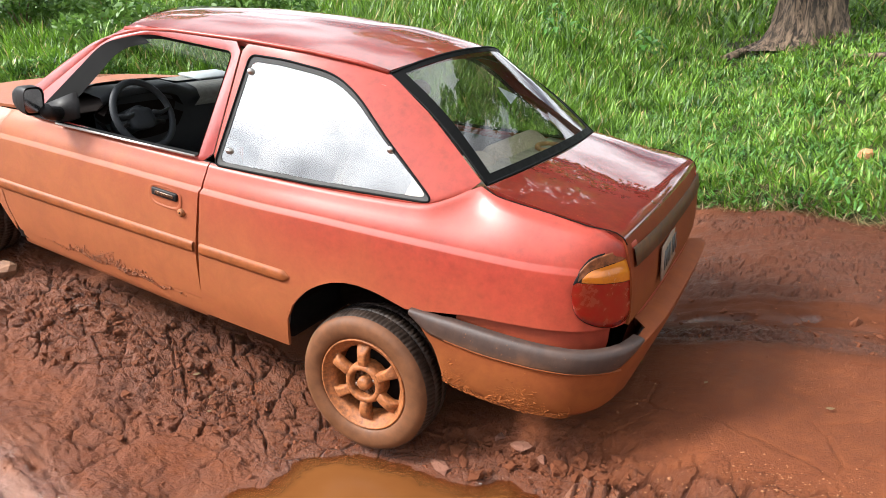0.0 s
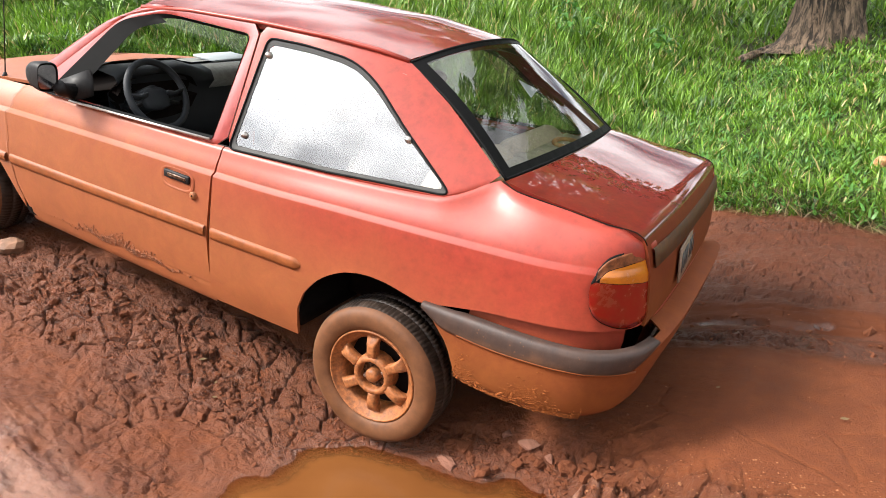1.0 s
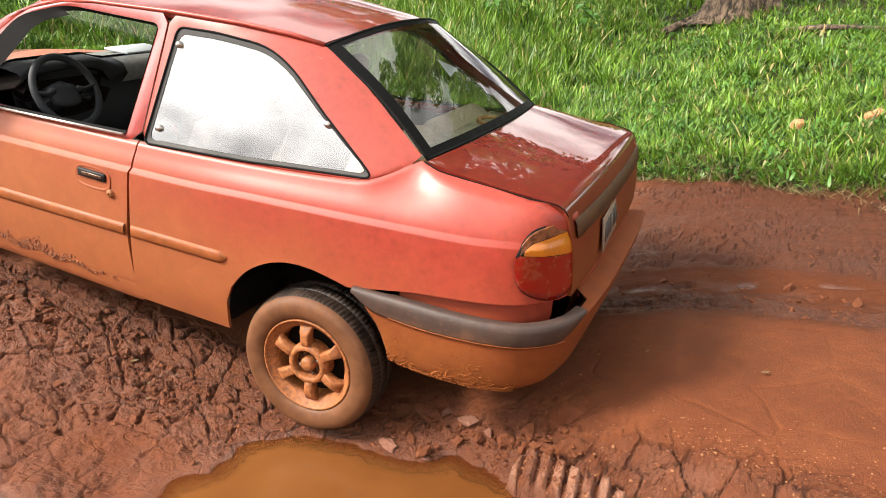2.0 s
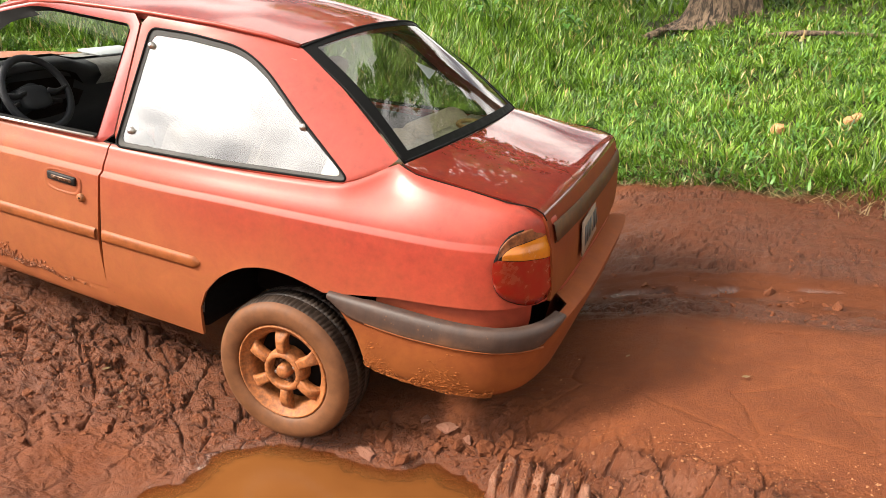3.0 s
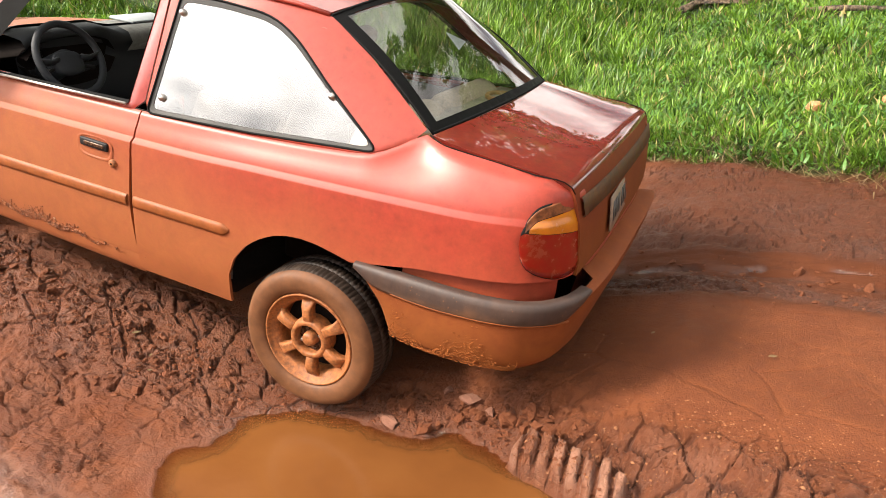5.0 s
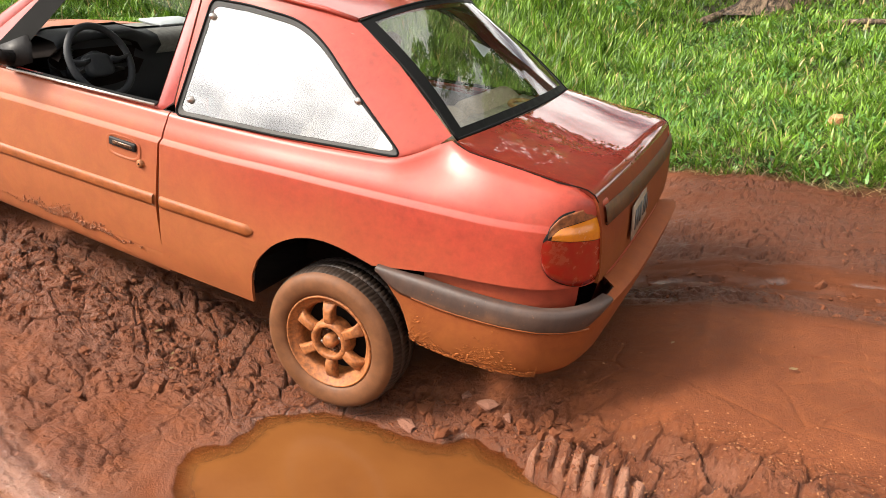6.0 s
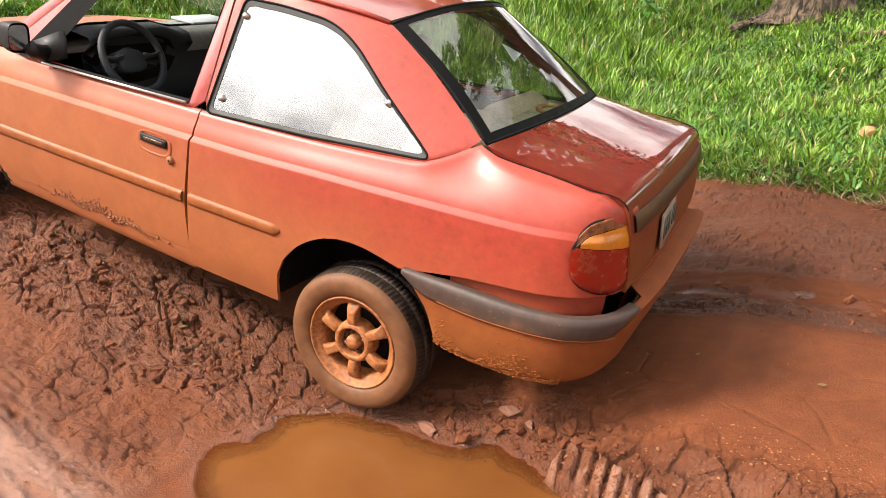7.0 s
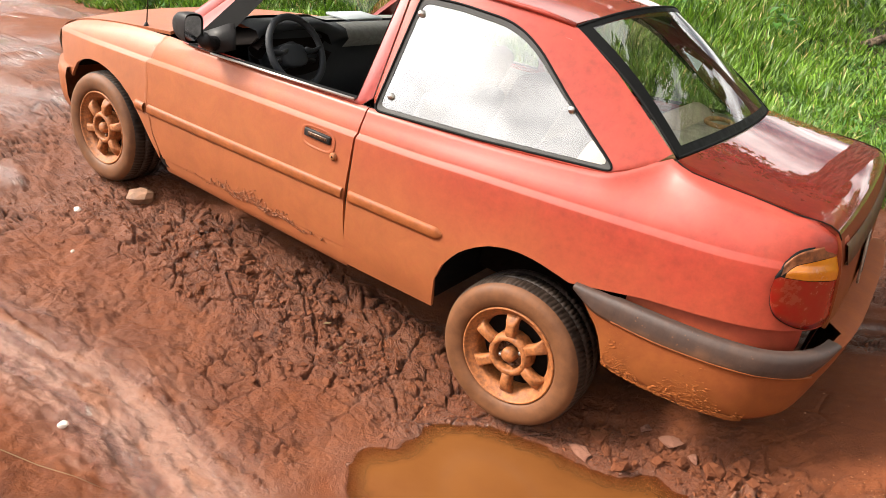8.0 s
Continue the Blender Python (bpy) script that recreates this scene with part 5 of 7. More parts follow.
def build_wheel(parent_car, cx, cy, cz, other, turn, name="wheel"):
    wheel = new(name)
    wheel.parent = parent_car
    wheel.matrix_basis = Matrix.Translation((cx, 2 * YC - cy if other else cy, cz)) @ Matrix.Rotation(math.pi if other else 0, 4, "Z") @ Matrix.Rotation(turn, 4, "Y")
    R = 0.287
    # sidewalls
    bm = bmesh.new()
    lathe(bm, [(0.186, 0.020), (0.190, -0.004), (0.200, -0.014), (0.222, -0.020), (0.245, -0.021), (0.262, -0.016), (0.272, -0.006), (0.2775, 0.004)], 96)
    lathe(bm, [(0.2775, 0.166), (0.262, 0.182), (0.235, 0.188), (0.190, 0.175), (0.186, 0.15)], 96)
    tyre = part("tyre", bm, M_TYRE, wheel, "mud-smeared tyre")
    # tread with sipes across the shoulders and two grooves round it
    bm = bmesh.new()
    prof = [(0.2765, 0.003), (0.2815, 0.012), (0.285, 0.026), (0.2862, 0.050), (0.2865, 0.052), (0.279, 0.053), (0.279, 0.060), (0.2868, 0.061), (R, 0.085), (0.2868, 0.109), (0.279, 0.110), (0.279, 0.117), (0.2865, 0.118), (0.285, 0.144), (0.2815, 0.158), (0.2765, 0.167)]

    def sipe(k, j):
        ph = (k + (j if j < 8 else 15 - j) // 2) % 5
        return -0.0045 if ph == 0 and j not in (0, 15, 5, 6, 10, 11) else 0.0
    lathe(bm, prof, 480, wobble=sipe)
    part("tread", bm, M_TREAD, tyre, "ribbed black tread")
    # rim: lip, barrel, spokes, hub
    bm = bmesh.new()
    lathe(bm, [(0.1865, 0.030), (0.1895, 0.004), (0.1895, -0.006), (0.186, -0.010), (0.181, -0.008), (0.178, 0.000), (0.170, 0.008), (0.158, 0.016), (0.150, 0.024), (0.146, 0.040), (0.146, 0.13)], 72)
    rim = part("rim", bm, M_RIM, wheel, "six-spoke alloy rim caked in orange mud")
    bm = bmesh.new()
    lathe(bm, [(0.162, 0.085), (0.09, 0.080), (0.0001, 0.080)], 48)
    part("brake_drum", bm, M_BLACK, wheel)
    rnd = random.Random(round(turn * 100) + int(other))
    for k in range(6):
        a = 2 * math.pi * k / 6 + radians(98)
        ca, sa = math.cos(a), math.sin(a)
        bm = bmesh.new()
        rows = []
        for r, y, w, d in ((0.070, 0.000, 0.019, 0.020), (0.084, -0.004, 0.0185, 0.021), (0.100, -0.006, 0.0185, 0.022), (0.118, -0.007, 0.019, 0.022), (0.134, -0.005, 0.021, 0.021), (0.148, 0.001, 0.025, 0.018), (0.162, 0.010, 0.030, 0.013)):
            ring = []
            for j in range(14):
                b = 2 * math.pi * j / 14
                cb, sb = math.cos(b), math.sin(b)
                lump = 1 + rnd.uniform(-0.06, 0.08)
                s, h = w * lump * math.copysign(abs(cb) ** 0.42, cb), d * lump * math.copysign(abs(sb) ** 0.42, sb)
                ring.append((r * ca - s * sa, y + 0.020 - h, r * sa + s * ca))
            rows.append(ring)
        vs = sheet(bm, rows, True)
        cap(bm, vs[0]), cap(bm, vs[-1])
        part("spoke", bm, M_RIM, rim)
    bm = bmesh.new()
    lathe(bm, [(0.056, 0.040), (0.056, 0.002), (0.059, -0.004), (0.064, -0.006), (0.074, -0.005), (0.080, 0.002), (0.084, 0.014), (0.084, 0.06)], 48, wobble=lambda k, j: 0.0012 * math.sin(k * 2.3 + j))
    part("hub_ring", bm, M_RIM, rim, "mud-caked ring round the hub")
    bm = bmesh.new()
    lathe(bm, [(0.0001, 0.028), (0.040, 0.028), (0.057, 0.030)], 36)
    part("hub", bm, M_HUB, rim, "wet dark hub")
    bm = bmesh.new()
    lathe(bm, [(0.0001, -0.010), (0.016, -0.010), (0.022, -0.007), (0.027, 0.000), (0.029, 0.012), (0.030, 0.032)], 24, wobble=lambda k, j: 0.001 * math.sin(k * 1.9 + 3 * j))
    part("hub_cap", bm, M_RIM, rim, "muddy hub cap")
    for k in range(4):
        a = 2 * math.pi * k / 4 + 0.5
        bm = bmesh.new()
        lathe(bm, [(0.0001, 0.012), (0.006, 0.012), (0.0085, 0.016), (0.0085, 0.032)], 6, (0.043 * math.cos(a), 0, 0.043 * math.sin(a)))
        part("wheel_nut", bm, M_HUB if k % 2 else M_CHROME, rim)
    return wheel


build_wheel(car, 0.0, 0.020, 0.187, False, 0.0)
build_wheel(car, -2.515, 0.030, 0.252, False, 0.35)
build_wheel(car, 0.0, 0.020, 0.19, True, 0.2)
build_wheel(car, -2.515, 0.030, 0.252, True, 0.7)


def build_underbody():
    bm = bmesh.new()
    block(bm, (-1.98, 0.10, 0.20), (-0.40, 2 * YC - 0.10, 0.26), 0.02)
    block(bm, (-2.95, 0.44, 0.22), (-1.9, 2 * YC - 0.44, 0.66), 0.02)
    block(bm, (-0.42, 0.44, 0.24), (0.82, 2 * YC - 0.44, 0.75), 0.02)
    block(bm, (0.30, 0.08, 0.36), (0.80, 2 * YC - 0.08, 0.60), 0.02)
    part("floor_pan", bm, M_BLACK, car)
    bm = bmesh.new()
    tube(bm, [(0, 0.12, 0.19), (0, 2 * YC - 0.12, 0.19)], 0.03, 10)
    part("axle", bm, M_BLACK, car)
    bm = bmesh.new()
    tube(bm, [(-2.515, 0.12, 0.25), (-2.515, 2 * YC - 0.12, 0.25)], 0.025, 10)
    part("axle", bm, M_BLACK, car)


build_underbody()


def build_fittings():
    # door handle in its cup, and the lock
    bm = bmesh.new()
    rows = []
    cu, cz = -1.0, 0.693
    n = 28
    for r, o in ((1.12, 0.0005), (1.0, 0.0025), (0.86, -0.004), (0.6, -0.010), (0.25, -0.011)):
        ring = []
        for k in range(n):
            a = 2 * math.pi * k / n
            ca, sa = math.cos(a), math.sin(a)
            ex = math.copysign(abs(ca) ** 0.6, ca) * 0.083 * r
            ez = math.copysign(abs(sa) ** 0.6, sa) * 0.040 * r
            ring.append(on_side(cu + ex, cz + ez, o + 0.002))
        rows.append(ring)
    vs = sheet(bm, rows, True)
    cap(bm, vs[-1])
    cup = part("door_handle", bm, M_PAINT, car, "recessed door handle")
    bm = bmesh.new()
    x0, y0, z0 = on_side(cu, cz + 0.012, 0.004)
    block(bm, (x0 - 0.070, y0 - 0.006, z0 - 0.017), (x0 + 0.070, y0 + 0.016, z0 + 0.017), 0.006, 2)
    part("handle_lever", bm, M_TRIM, cup, "black pull lever")
    bm = bmesh.new()
    block(bm, (x0 - 0.045, y0 - 0.010, z0 - 0.006), (x0 + 0.055, y0 - 0.004, z0 + 0.008), 0.003, 2)
    part("handle_plate", bm, M_HUB, cup, "worn metal plate")
    bm = bmesh.new()
    c = on_side(-0.907, 0.650, 0.0)
    lathe(bm, [(0.0001, -0.012), (0.009, -0.012), (0.016, -0.009), (0.017, 0.0), (0.017, 0.006)], 20, c)
    lock = part("door_lock", bm, M_RIM, car, "muddy door lock")
    bm = bmesh.new()
    lathe(bm, [(0.0001, -0.014), (0.004, -0.0135), (0.005, -0.011)], 10, c)
    part("keyhole", bm, M_BLACK, lock)
    # door mirror
    m = Matrix.Translation((-1.715, -0.064, 0.960)) @ Matrix.Rotation(radians(-6), 4, "Z") @ Matrix.Diagonal((0.8, 0.82, 1.0, 1.0))
    bm = bmesh.new()
    rows = []
    for x, s in ((-0.085, 0.35), (-0.075, 0.62), (-0.05, 0.86), (-0.01, 0.98), (0.035, 1.0), (0.045, 0.97)):
        ring = []
        for k in range(24):
            a = 2 * math.pi * k / 24
            ca, sa = math.cos(a), math.sin(a)
            yy = math.copysign(abs(ca) ** 0.55, ca) * 0.054 * (0.75 + 0.25 * s)
            zz = math.copysign(abs(sa) ** 0.55, sa) * 0.062 * s
            ring.append(m @ Vector((x, yy, zz)))
        rows.append(ring)
    vs = sheet(bm, rows, True)
    cap(bm, vs[0])
    mirror = part("door_mirror", bm, M_TRIM, car, "black plastic door mirror")
    bm = bmesh.new()
    ring = []
    for k in range(24):
        a = 2 * math.pi * k / 24
        ca, sa = math.cos(a), math.sin(a)
        ring.append(bm.verts.new(m @ Vector((0.036, math.copysign(abs(ca) ** 0.55, ca) * 0.047, math.copysign(abs(sa) ** 0.55, sa) * 0.051))))
    cap(bm, ring)
    part("mirror_glass", bm, M_MIRROR, mirror, "mirror glass")
    bm = bmesh.new()
    tri = [(-1.90, 0.862), (-1.66, 0.858), (-1.60, 0.885), (-1.655, 0.985)]
    rows = [[win(x, z, o) for x, z in tri] for o in (0.012, -0.02)]
    vs = sheet(bm, rows, True)
    cap(bm, vs[0])
    part("mirror_mount", bm, M_TRIM, mirror)
    bm = bmesh.new()
    tube(bm, [(-1.70, 0.06, 0.885), (-1.68, -0.01, 0.905), (-1.67, -0.03, 0.925)], [0.035, 0.03, 0.028], 10)
    part("mirror_arm", bm, M_TRIM, mirror)
    # antenna on the fender
    bm = bmesh.new()
    tube(bm, [(-2.27, 0.12, 0.80), (-2.27, 0.12, 0.828), (-2.268, 0.12, 0.845)], [0.016, 0.013, 0.006], 10)
    tube(bm, [(-2.268, 0.12, 0.835), (-2.22, 0.125, 1.45)], [0.003, 0.0018], 6)
    part("antenna", bm, M_TRIM, car, "thin whip antenna")
    # clods stuck low on the door
    rnd = random.Random(9)
    bm = bmesh.new()
    for _ in range(700):
        u = rnd.gauss(-1.34, 0.16)
        z = 0.262 + abs(rnd.gauss(0, 0.030)) * max(0.12, 1 - abs(u + 1.36) * 2.2) + 0.010 * math.sin(u * 31)
        c = on_side(u, z, 0.001)
        r = min(0.0065, 0.0012 + rnd.expovariate(1 / 0.0016))
        bmesh.ops.create_icosphere(bm, subdivisions=1, radius=r, matrix=Matrix.Translation(c) @ Matrix.Rotation(rnd.uniform(0, 3), 4, "Y") @ Matrix.Diagonal((rnd.uniform(1, 2.2), 0.6, rnd.uniform(0.6, 1), 1)))
    tagged(part("mud_crust", bm, M_MUDCLOD, car, "dark mud crumbs on the lower door"), kind="stuff")


M_MUDCLOD = plain("dark_mud_crumbs", (0.19, 0.058, 0.018), 0.8, 0, 60, 0.4, 0.002)
build_fittings()


def build_cabin():
    # dashboard: deep shelf with an instrument hood
    bm = bmesh.new()
    rows = []
    for y in np.linspace(0.16, 2 * YC - 0.16, 26):
        hood = float(sstep(0.13, 0.22, y) * (1 - sstep(0.58, 0.70, y))) * 0.030
        rows.append([(-2.05, y, 0.90), (-1.85, y, 0.945), (-1.66, y, 0.972 + hood), (-1.56, y, 0.965 + hood), (-1.53 - hood, y, 0.935 + hood), (-1.60 - hood, y, 0.89), (-1.58, y, 0.76), (-1.64, y, 0.58), (-1.80, y, 0.50)])
    sheet(bm, rows)
    dash = part("dashboard", bm, M_DASH, car, "dusty dark grey dashboard with an instrument hood")
    bm = bmesh.new()
    rows = []
    for y in np.linspace(0.72, 1.40, 10):
        rows.append([(-1.62, y, 0.982), (-1.548, y, 0.968), (-1.522, y, 0.925), (-1.56, y, 0.875)])
    sheet(bm, rows)
    part("dash_pad", bm, M_DASH_TOP, dash, "pale grey passenger dash pad")
    bm = bmesh.new()
    rows = []
    for y in np.linspace(0.18, 2 * YC - 0.18, 20):
        hood = float(sstep(0.13, 0.22, y) * (1 - sstep(0.58, 0.70, y))) * 0.030
        rows.append([(-2.03, y, 0.912), (-1.85, y, 0.953), (-1.68, y, 0.979 + hood)])
    sheet(bm, rows)
    part("dash_top", bm, M_DASH_TOP, dash, "pale grey dash top")
    for y in (0.20, 0.86):
        for k in range(4):
            bm = bmesh.new()
            block(bm, (-1.585, y, 0.895 + 0.014 * k), (-1.565, y + 0.06, 0.903 + 0.014 * k), 0.002, 1)
            part("vent_slat", bm, M_TRIM, dash)
    bm = bmesh.new()
    block(bm, (-1.82, 0.86, 0.972), (-1.66, 1.14, 0.986), 0.004, 1, Matrix.Translation((0, 0, 0)))
    tagged(part("folded_paper", bm, M_PAPER, dash, "white papers on the dash"))
    bm = bmesh.new()
    rows = []
    for y in np.linspace(0.165, 0.63, 14):
        k = math.sin(math.pi * (y - 0.165) / 0.465) ** 0.35 if 0.165 < y < 0.629 else 0.02
        rows.append([(-1.545, y, 0.90 + 0.085 * k - 0.01), (-1.60, y, 0.90 + 0.05 * k), (-1.61, y, 0.86 - 0.06 * k), (-1.545, y, 0.86 - 0.10 * k)])
    sheet(bm, rows)
    part("instrument_recess", bm, M_BLACK, dash, "dark instrument recess")
    # steering wheel
    m = Matrix.Translation((-1.45, 0.30, 0.905)) @ Matrix.Rotation(radians(60), 4, "Y") @ Matrix.Scale(0.82, 4)
    bm = bmesh.new()
    tube(bm, [m @ Vector((0.186 * math.cos(a), 0.186 * math.sin(a), 0)) for a in np.linspace(0, 2 * math.pi, 49)], 0.0155, 10, False)
    wheel = part("steering_wheel", bm, M_DASH, car, "black two-spoke steering wheel")
    bm = bmesh.new()
    rows = []
    for r, h in ((1.0, -0.035), (1.0, -0.012), (0.9, 0.0), (0.5, 0.006), (0.05, 0.008)):
        rows.append([m @ Vector((0.015 + 0.062 * r * math.copysign(abs(math.cos(a)) ** 0.6, math.cos(a)), 0.088 * r * math.copysign(abs(math.sin(a)) ** 0.6, math.sin(a)), h - 0.01)) for a in (2 * math.pi * k / 24 for k in range(24))])
    vs = sheet(bm, rows, True)
    cap(bm, vs[-1])
    part("horn_pad", bm, M_DASH, wheel, "dark horn pad")
    for sgn in (-1, 1):
        bm = bmesh.new()
        tube(bm, [m @ Vector((-0.005, sgn * 0.07, -0.014)), m @ Vector((0.005, sgn * 0.12, -0.010)), m @ Vector((-0.01, sgn * 0.182, 0))], [0.026, 0.022, 0.018], 10, True, 0.4)
        part("wheel_spoke", bm, M_DASH, wheel)
    bm = bmesh.new()
    tube(bm, [m @ Vector((0, 0, -0.02)), m @ Vector((0, 0, -0.30))], [0.05, 0.06], 14)
    part("steering_column", bm, M_DASH, wheel)
    for sgn in (-1, 1):
        bm = bmesh.new()
        tube(bm, [m @ Vector((0.02, sgn * 0.04, -0.05)), m @ Vector((0.05, sgn * 0.16, -0.045))], [0.008, 0.010], 8)
        part("stalk", bm, M_TRIM, wheel)

    # seats
    def cushion(bm, lo, hi, m=None, bev=0.045):
        block(bm, lo, hi, bev, 4, m)

    for y in (0.20, 0.94):
        bm = bmesh.new()
        cushion(bm, (-1.28, y, 0.36), (-0.76, y + 0.50, 0.52))
        seat = part("front_seat", bm, M_SEAT_DARK, car, "grey cloth front seat")
        m2 = Matrix.Translation((-0.80, y, 0.48)) @ Matrix.Rotation(radians(20), 4, "Y")
        bm = bmesh.new()
        cushion(bm, (-0.06, 0.0, 0.0), (0.07, 0.50, 0.50), m2)
        part("backrest", bm, M_SEAT_DARK, seat)
        bm = bmesh.new()
        cushion(bm, (-0.03, 0.12, 0.53), (0.06, 0.38, 0.70), m2, 0.035)
        part("headrest", bm, M_SEAT, seat, "beige headrest")
    bm = bmesh.new()
    cushion(bm, (-0.70, 0.46, 0.36), (-0.16, 2 * YC - 0.46, 0.56))
    bench = part("rear_bench", bm, M_SEAT, car, "beige cloth rear bench")
    for y0, y1 in ((0.22, 0.80), (0.84, 1.42)):
        bm = bmesh.new()
        cushion(bm, (-0.06, y0, 0.20), (0.09, y1, 0.55), Matrix.Translation((-0.14, 0, 0.48)) @ Matrix.Rotation(radians(22), 4, "Y"), 0.06)
        part("backrest", bm, M_SEAT, bench, "beige rear backrest")
    bm = bmesh.new()
    block(bm, (0.10, 0.17, 0.93), (0.34, 2 * YC - 0.17, 0.955), 0.006)
    shelf = part("parcel_shelf", bm, M_SHELF, car, "dusty beige parcel shelf")
    for y in (0.42, 1.22):
        bm = bmesh.new()
        c = Vector((0.19, y, 0.957))
        ring = [c + Vector((0.055 * math.cos(a), 0.085 * math.sin(a), 0.004)) for a in np.linspace(0, 2 * math.pi, 33)]
        tube(bm, ring, 0.012, 8, False)
        part("speaker_ring", bm, M_WOOD, shelf, "bare wooden speaker ring")
    # headlining, inner door panels and trim that shut the cabin
    bm = bmesh.new()
    rows = []
    for s in np.linspace(-1, 1, 13):
        rows.append([(x, YC + s * 0.56, ze + 0.06 * (1 - s * s)) for x, ze in ((-1.42, 1.255), (-1.1, 1.285), (-0.7, 1.300), (-0.3, 1.29), (-0.16, 1.275))])
    sheet(bm, rows)
    part("headlining", bm, M_SHELF, car)
    for other in (False, True):
        bm = bmesh.new()
        rows = []
        for x in list(np.linspace(-1.95, -0.43, 9)) + list(np.linspace(-0.41, 0.25, 4)):
            low = 0.24 if x < -0.42 else 0.70
            rows.append([(x, 0.115, low), (x, 0.105, 0.72), (x, 0.105, 0.835 + 0.02 * (x + 1.9))])
        sheet(bm, flip(rows, other))
        part("inner_side_panel", bm, M_SEAT_DARK, car)
    bm = bmesh.new()
    block(bm, (-1.2, 0.74, 0.26), (-0.7, 0.90, 0.46), 0.03)
    part("console", bm, M_DASH, car)


build_cabin()

# ---- verge: grass, weeds, tree, hedge ----
def leaf_material(name, dark, light, dry=None, dry_share=0.0):
    m, nt, p = nodes_of(name)
    geo = nt.nodes.new("ShaderNodeNewGeometry")
    rnd = geo.outputs["Random Per Island"]
    co = obj_coords(nt)
    n = add_ramp(nt, add_noise(nt, 2.6, 5.0, 0.65, co), [(0.32, 0.0), (0.68, 1.0)])
    f = add_math(nt, "ADD", add_math(nt, "MULTIPLY", rnd, 0.55), add_math(nt, "MULTIPLY", n, 0.45))
    c = add_mix(nt, add_ramp(nt, f, [(0.15, 0.0), (0.85, 1.0)]), dark, light)
    if dry:
        pick = add_math(nt, "GREATER_THAN", add_math(nt, "FRACT", add_math(nt, "MULTIPLY", rnd, 37.0), 0.0), 1.0 - dry_share)
        c = add_mix(nt, pick, c, dry)
    nt.links.new(c, p.inputs["Base Color"])
    p.inputs["Roughness"].default_value = 0.45
    tr = nt.nodes.new("ShaderNodeBsdfTranslucent")
    nt.links.new(c, tr.inputs["Color"])
    mx = nt.nodes.new("ShaderNodeMixShader")
    mx.inputs[0].default_value = 0.28
    nt.links.new(p.outputs[0], mx.inputs[1])
    nt.links.new(tr.outputs[0], mx.inputs[2])
    nt.links.new(mx.outputs[0], nt.nodes["Material Output"].inputs[0])
    return m


M_GRASS = leaf_material("green_grass", (0.011, 0.046, 0.004), (0.205, 0.37, 0.030), (0.44, 0.35, 0.14), 0.06)
M_LEAF = leaf_material("tree_leaves", (0.040, 0.105, 0.014), (0.16, 0.28, 0.045))
M_WEED = leaf_material("broad_weed_leaves", (0.045, 0.14, 0.022), (0.11, 0.25, 0.04))
M_HEDGE = leaf_material("hedge_leaves", (0.035, 0.095, 0.014), (0.18, 0.30, 0.045))
M_STRAW = leaf_material("dry_straw", (0.10, 0.065, 0.03), (0.30, 0.22, 0.11))


def bark_material():
    m, nt, p = nodes_of("tree_bark")
    co = obj_coords(nt)
    mp = nt.nodes.new("ShaderNodeMapping")
    mp.inputs["Scale"].default_value = (9.0, 9.0, 1.4)
    nt.links.new(co, mp.inputs["Vector"])
    n = add_noise(nt, 1.6, 8.0, 0.7, mp.outputs[0], 0.6)
    n2 = add_noise(nt, 2.0, 4.0, 0.6, co)
    c = add_mix(nt, add_ramp(nt, n, [(0.42, 0.0), (0.60, 1.0)]), (0.020, 0.015, 0.010), (0.30, 0.205, 0.135))
    c = add_mix(nt, add_ramp(nt, n2, [(0.4, 0.0), (0.75, 0.45)]), c, (0.15, 0.105, 0.070))
    nt.links.new(c, p.inputs["Base Color"])
    p.inputs["Roughness"].default_value = 0.9
    nt.links.new(add_bump(nt, n, 1.0, 0.09), p.inputs["Normal"])
    return m


M_BARK = bark_material()


def blades(rs, x, y, z, length, width, lean, material, name, droop=0.8, az=None):
    """Tapering blades of three pieces that set out at the angle lean from upright and bend over by droop more."""
    n = len(x)
    az = rs.uniform(0, 2 * math.pi, n) if az is None else az
    twist = az + math.pi / 2 + rs.uniform(-0.6, 0.6, n)
    dx, dy, sx, sy = np.cos(az), np.sin(az), np.cos(twist), np.sin(twist)
    v = np.zeros((n, 8, 3))
    off, up = np.zeros(n), np.zeros(n)
    for k, w in enumerate((0.75, 1.0, 0.7, 0.06)):
        for j, sg in enumerate((-0.5, 0.5)):
            v[:, 2 * k + j, 0] = x + dx * off + sg * width * w * sx
            v[:, 2 * k + j, 1] = y + dy * off + sg * width * w * sy
            v[:, 2 * k + j, 2] = z + up
        a = lean + droop * (k + 0.5) / 3
        off, up = off + length / 3 * np.sin(a), up + length / 3 * np.cos(a)
    base = np.arange(n)[:, None] * 8
    f = np.concatenate([base + 2 * k + np.array([[0, 1, 3, 2]]) for k in range(3)], 0)
    return array_mesh(name, v.reshape(-1, 3), f, material, False)


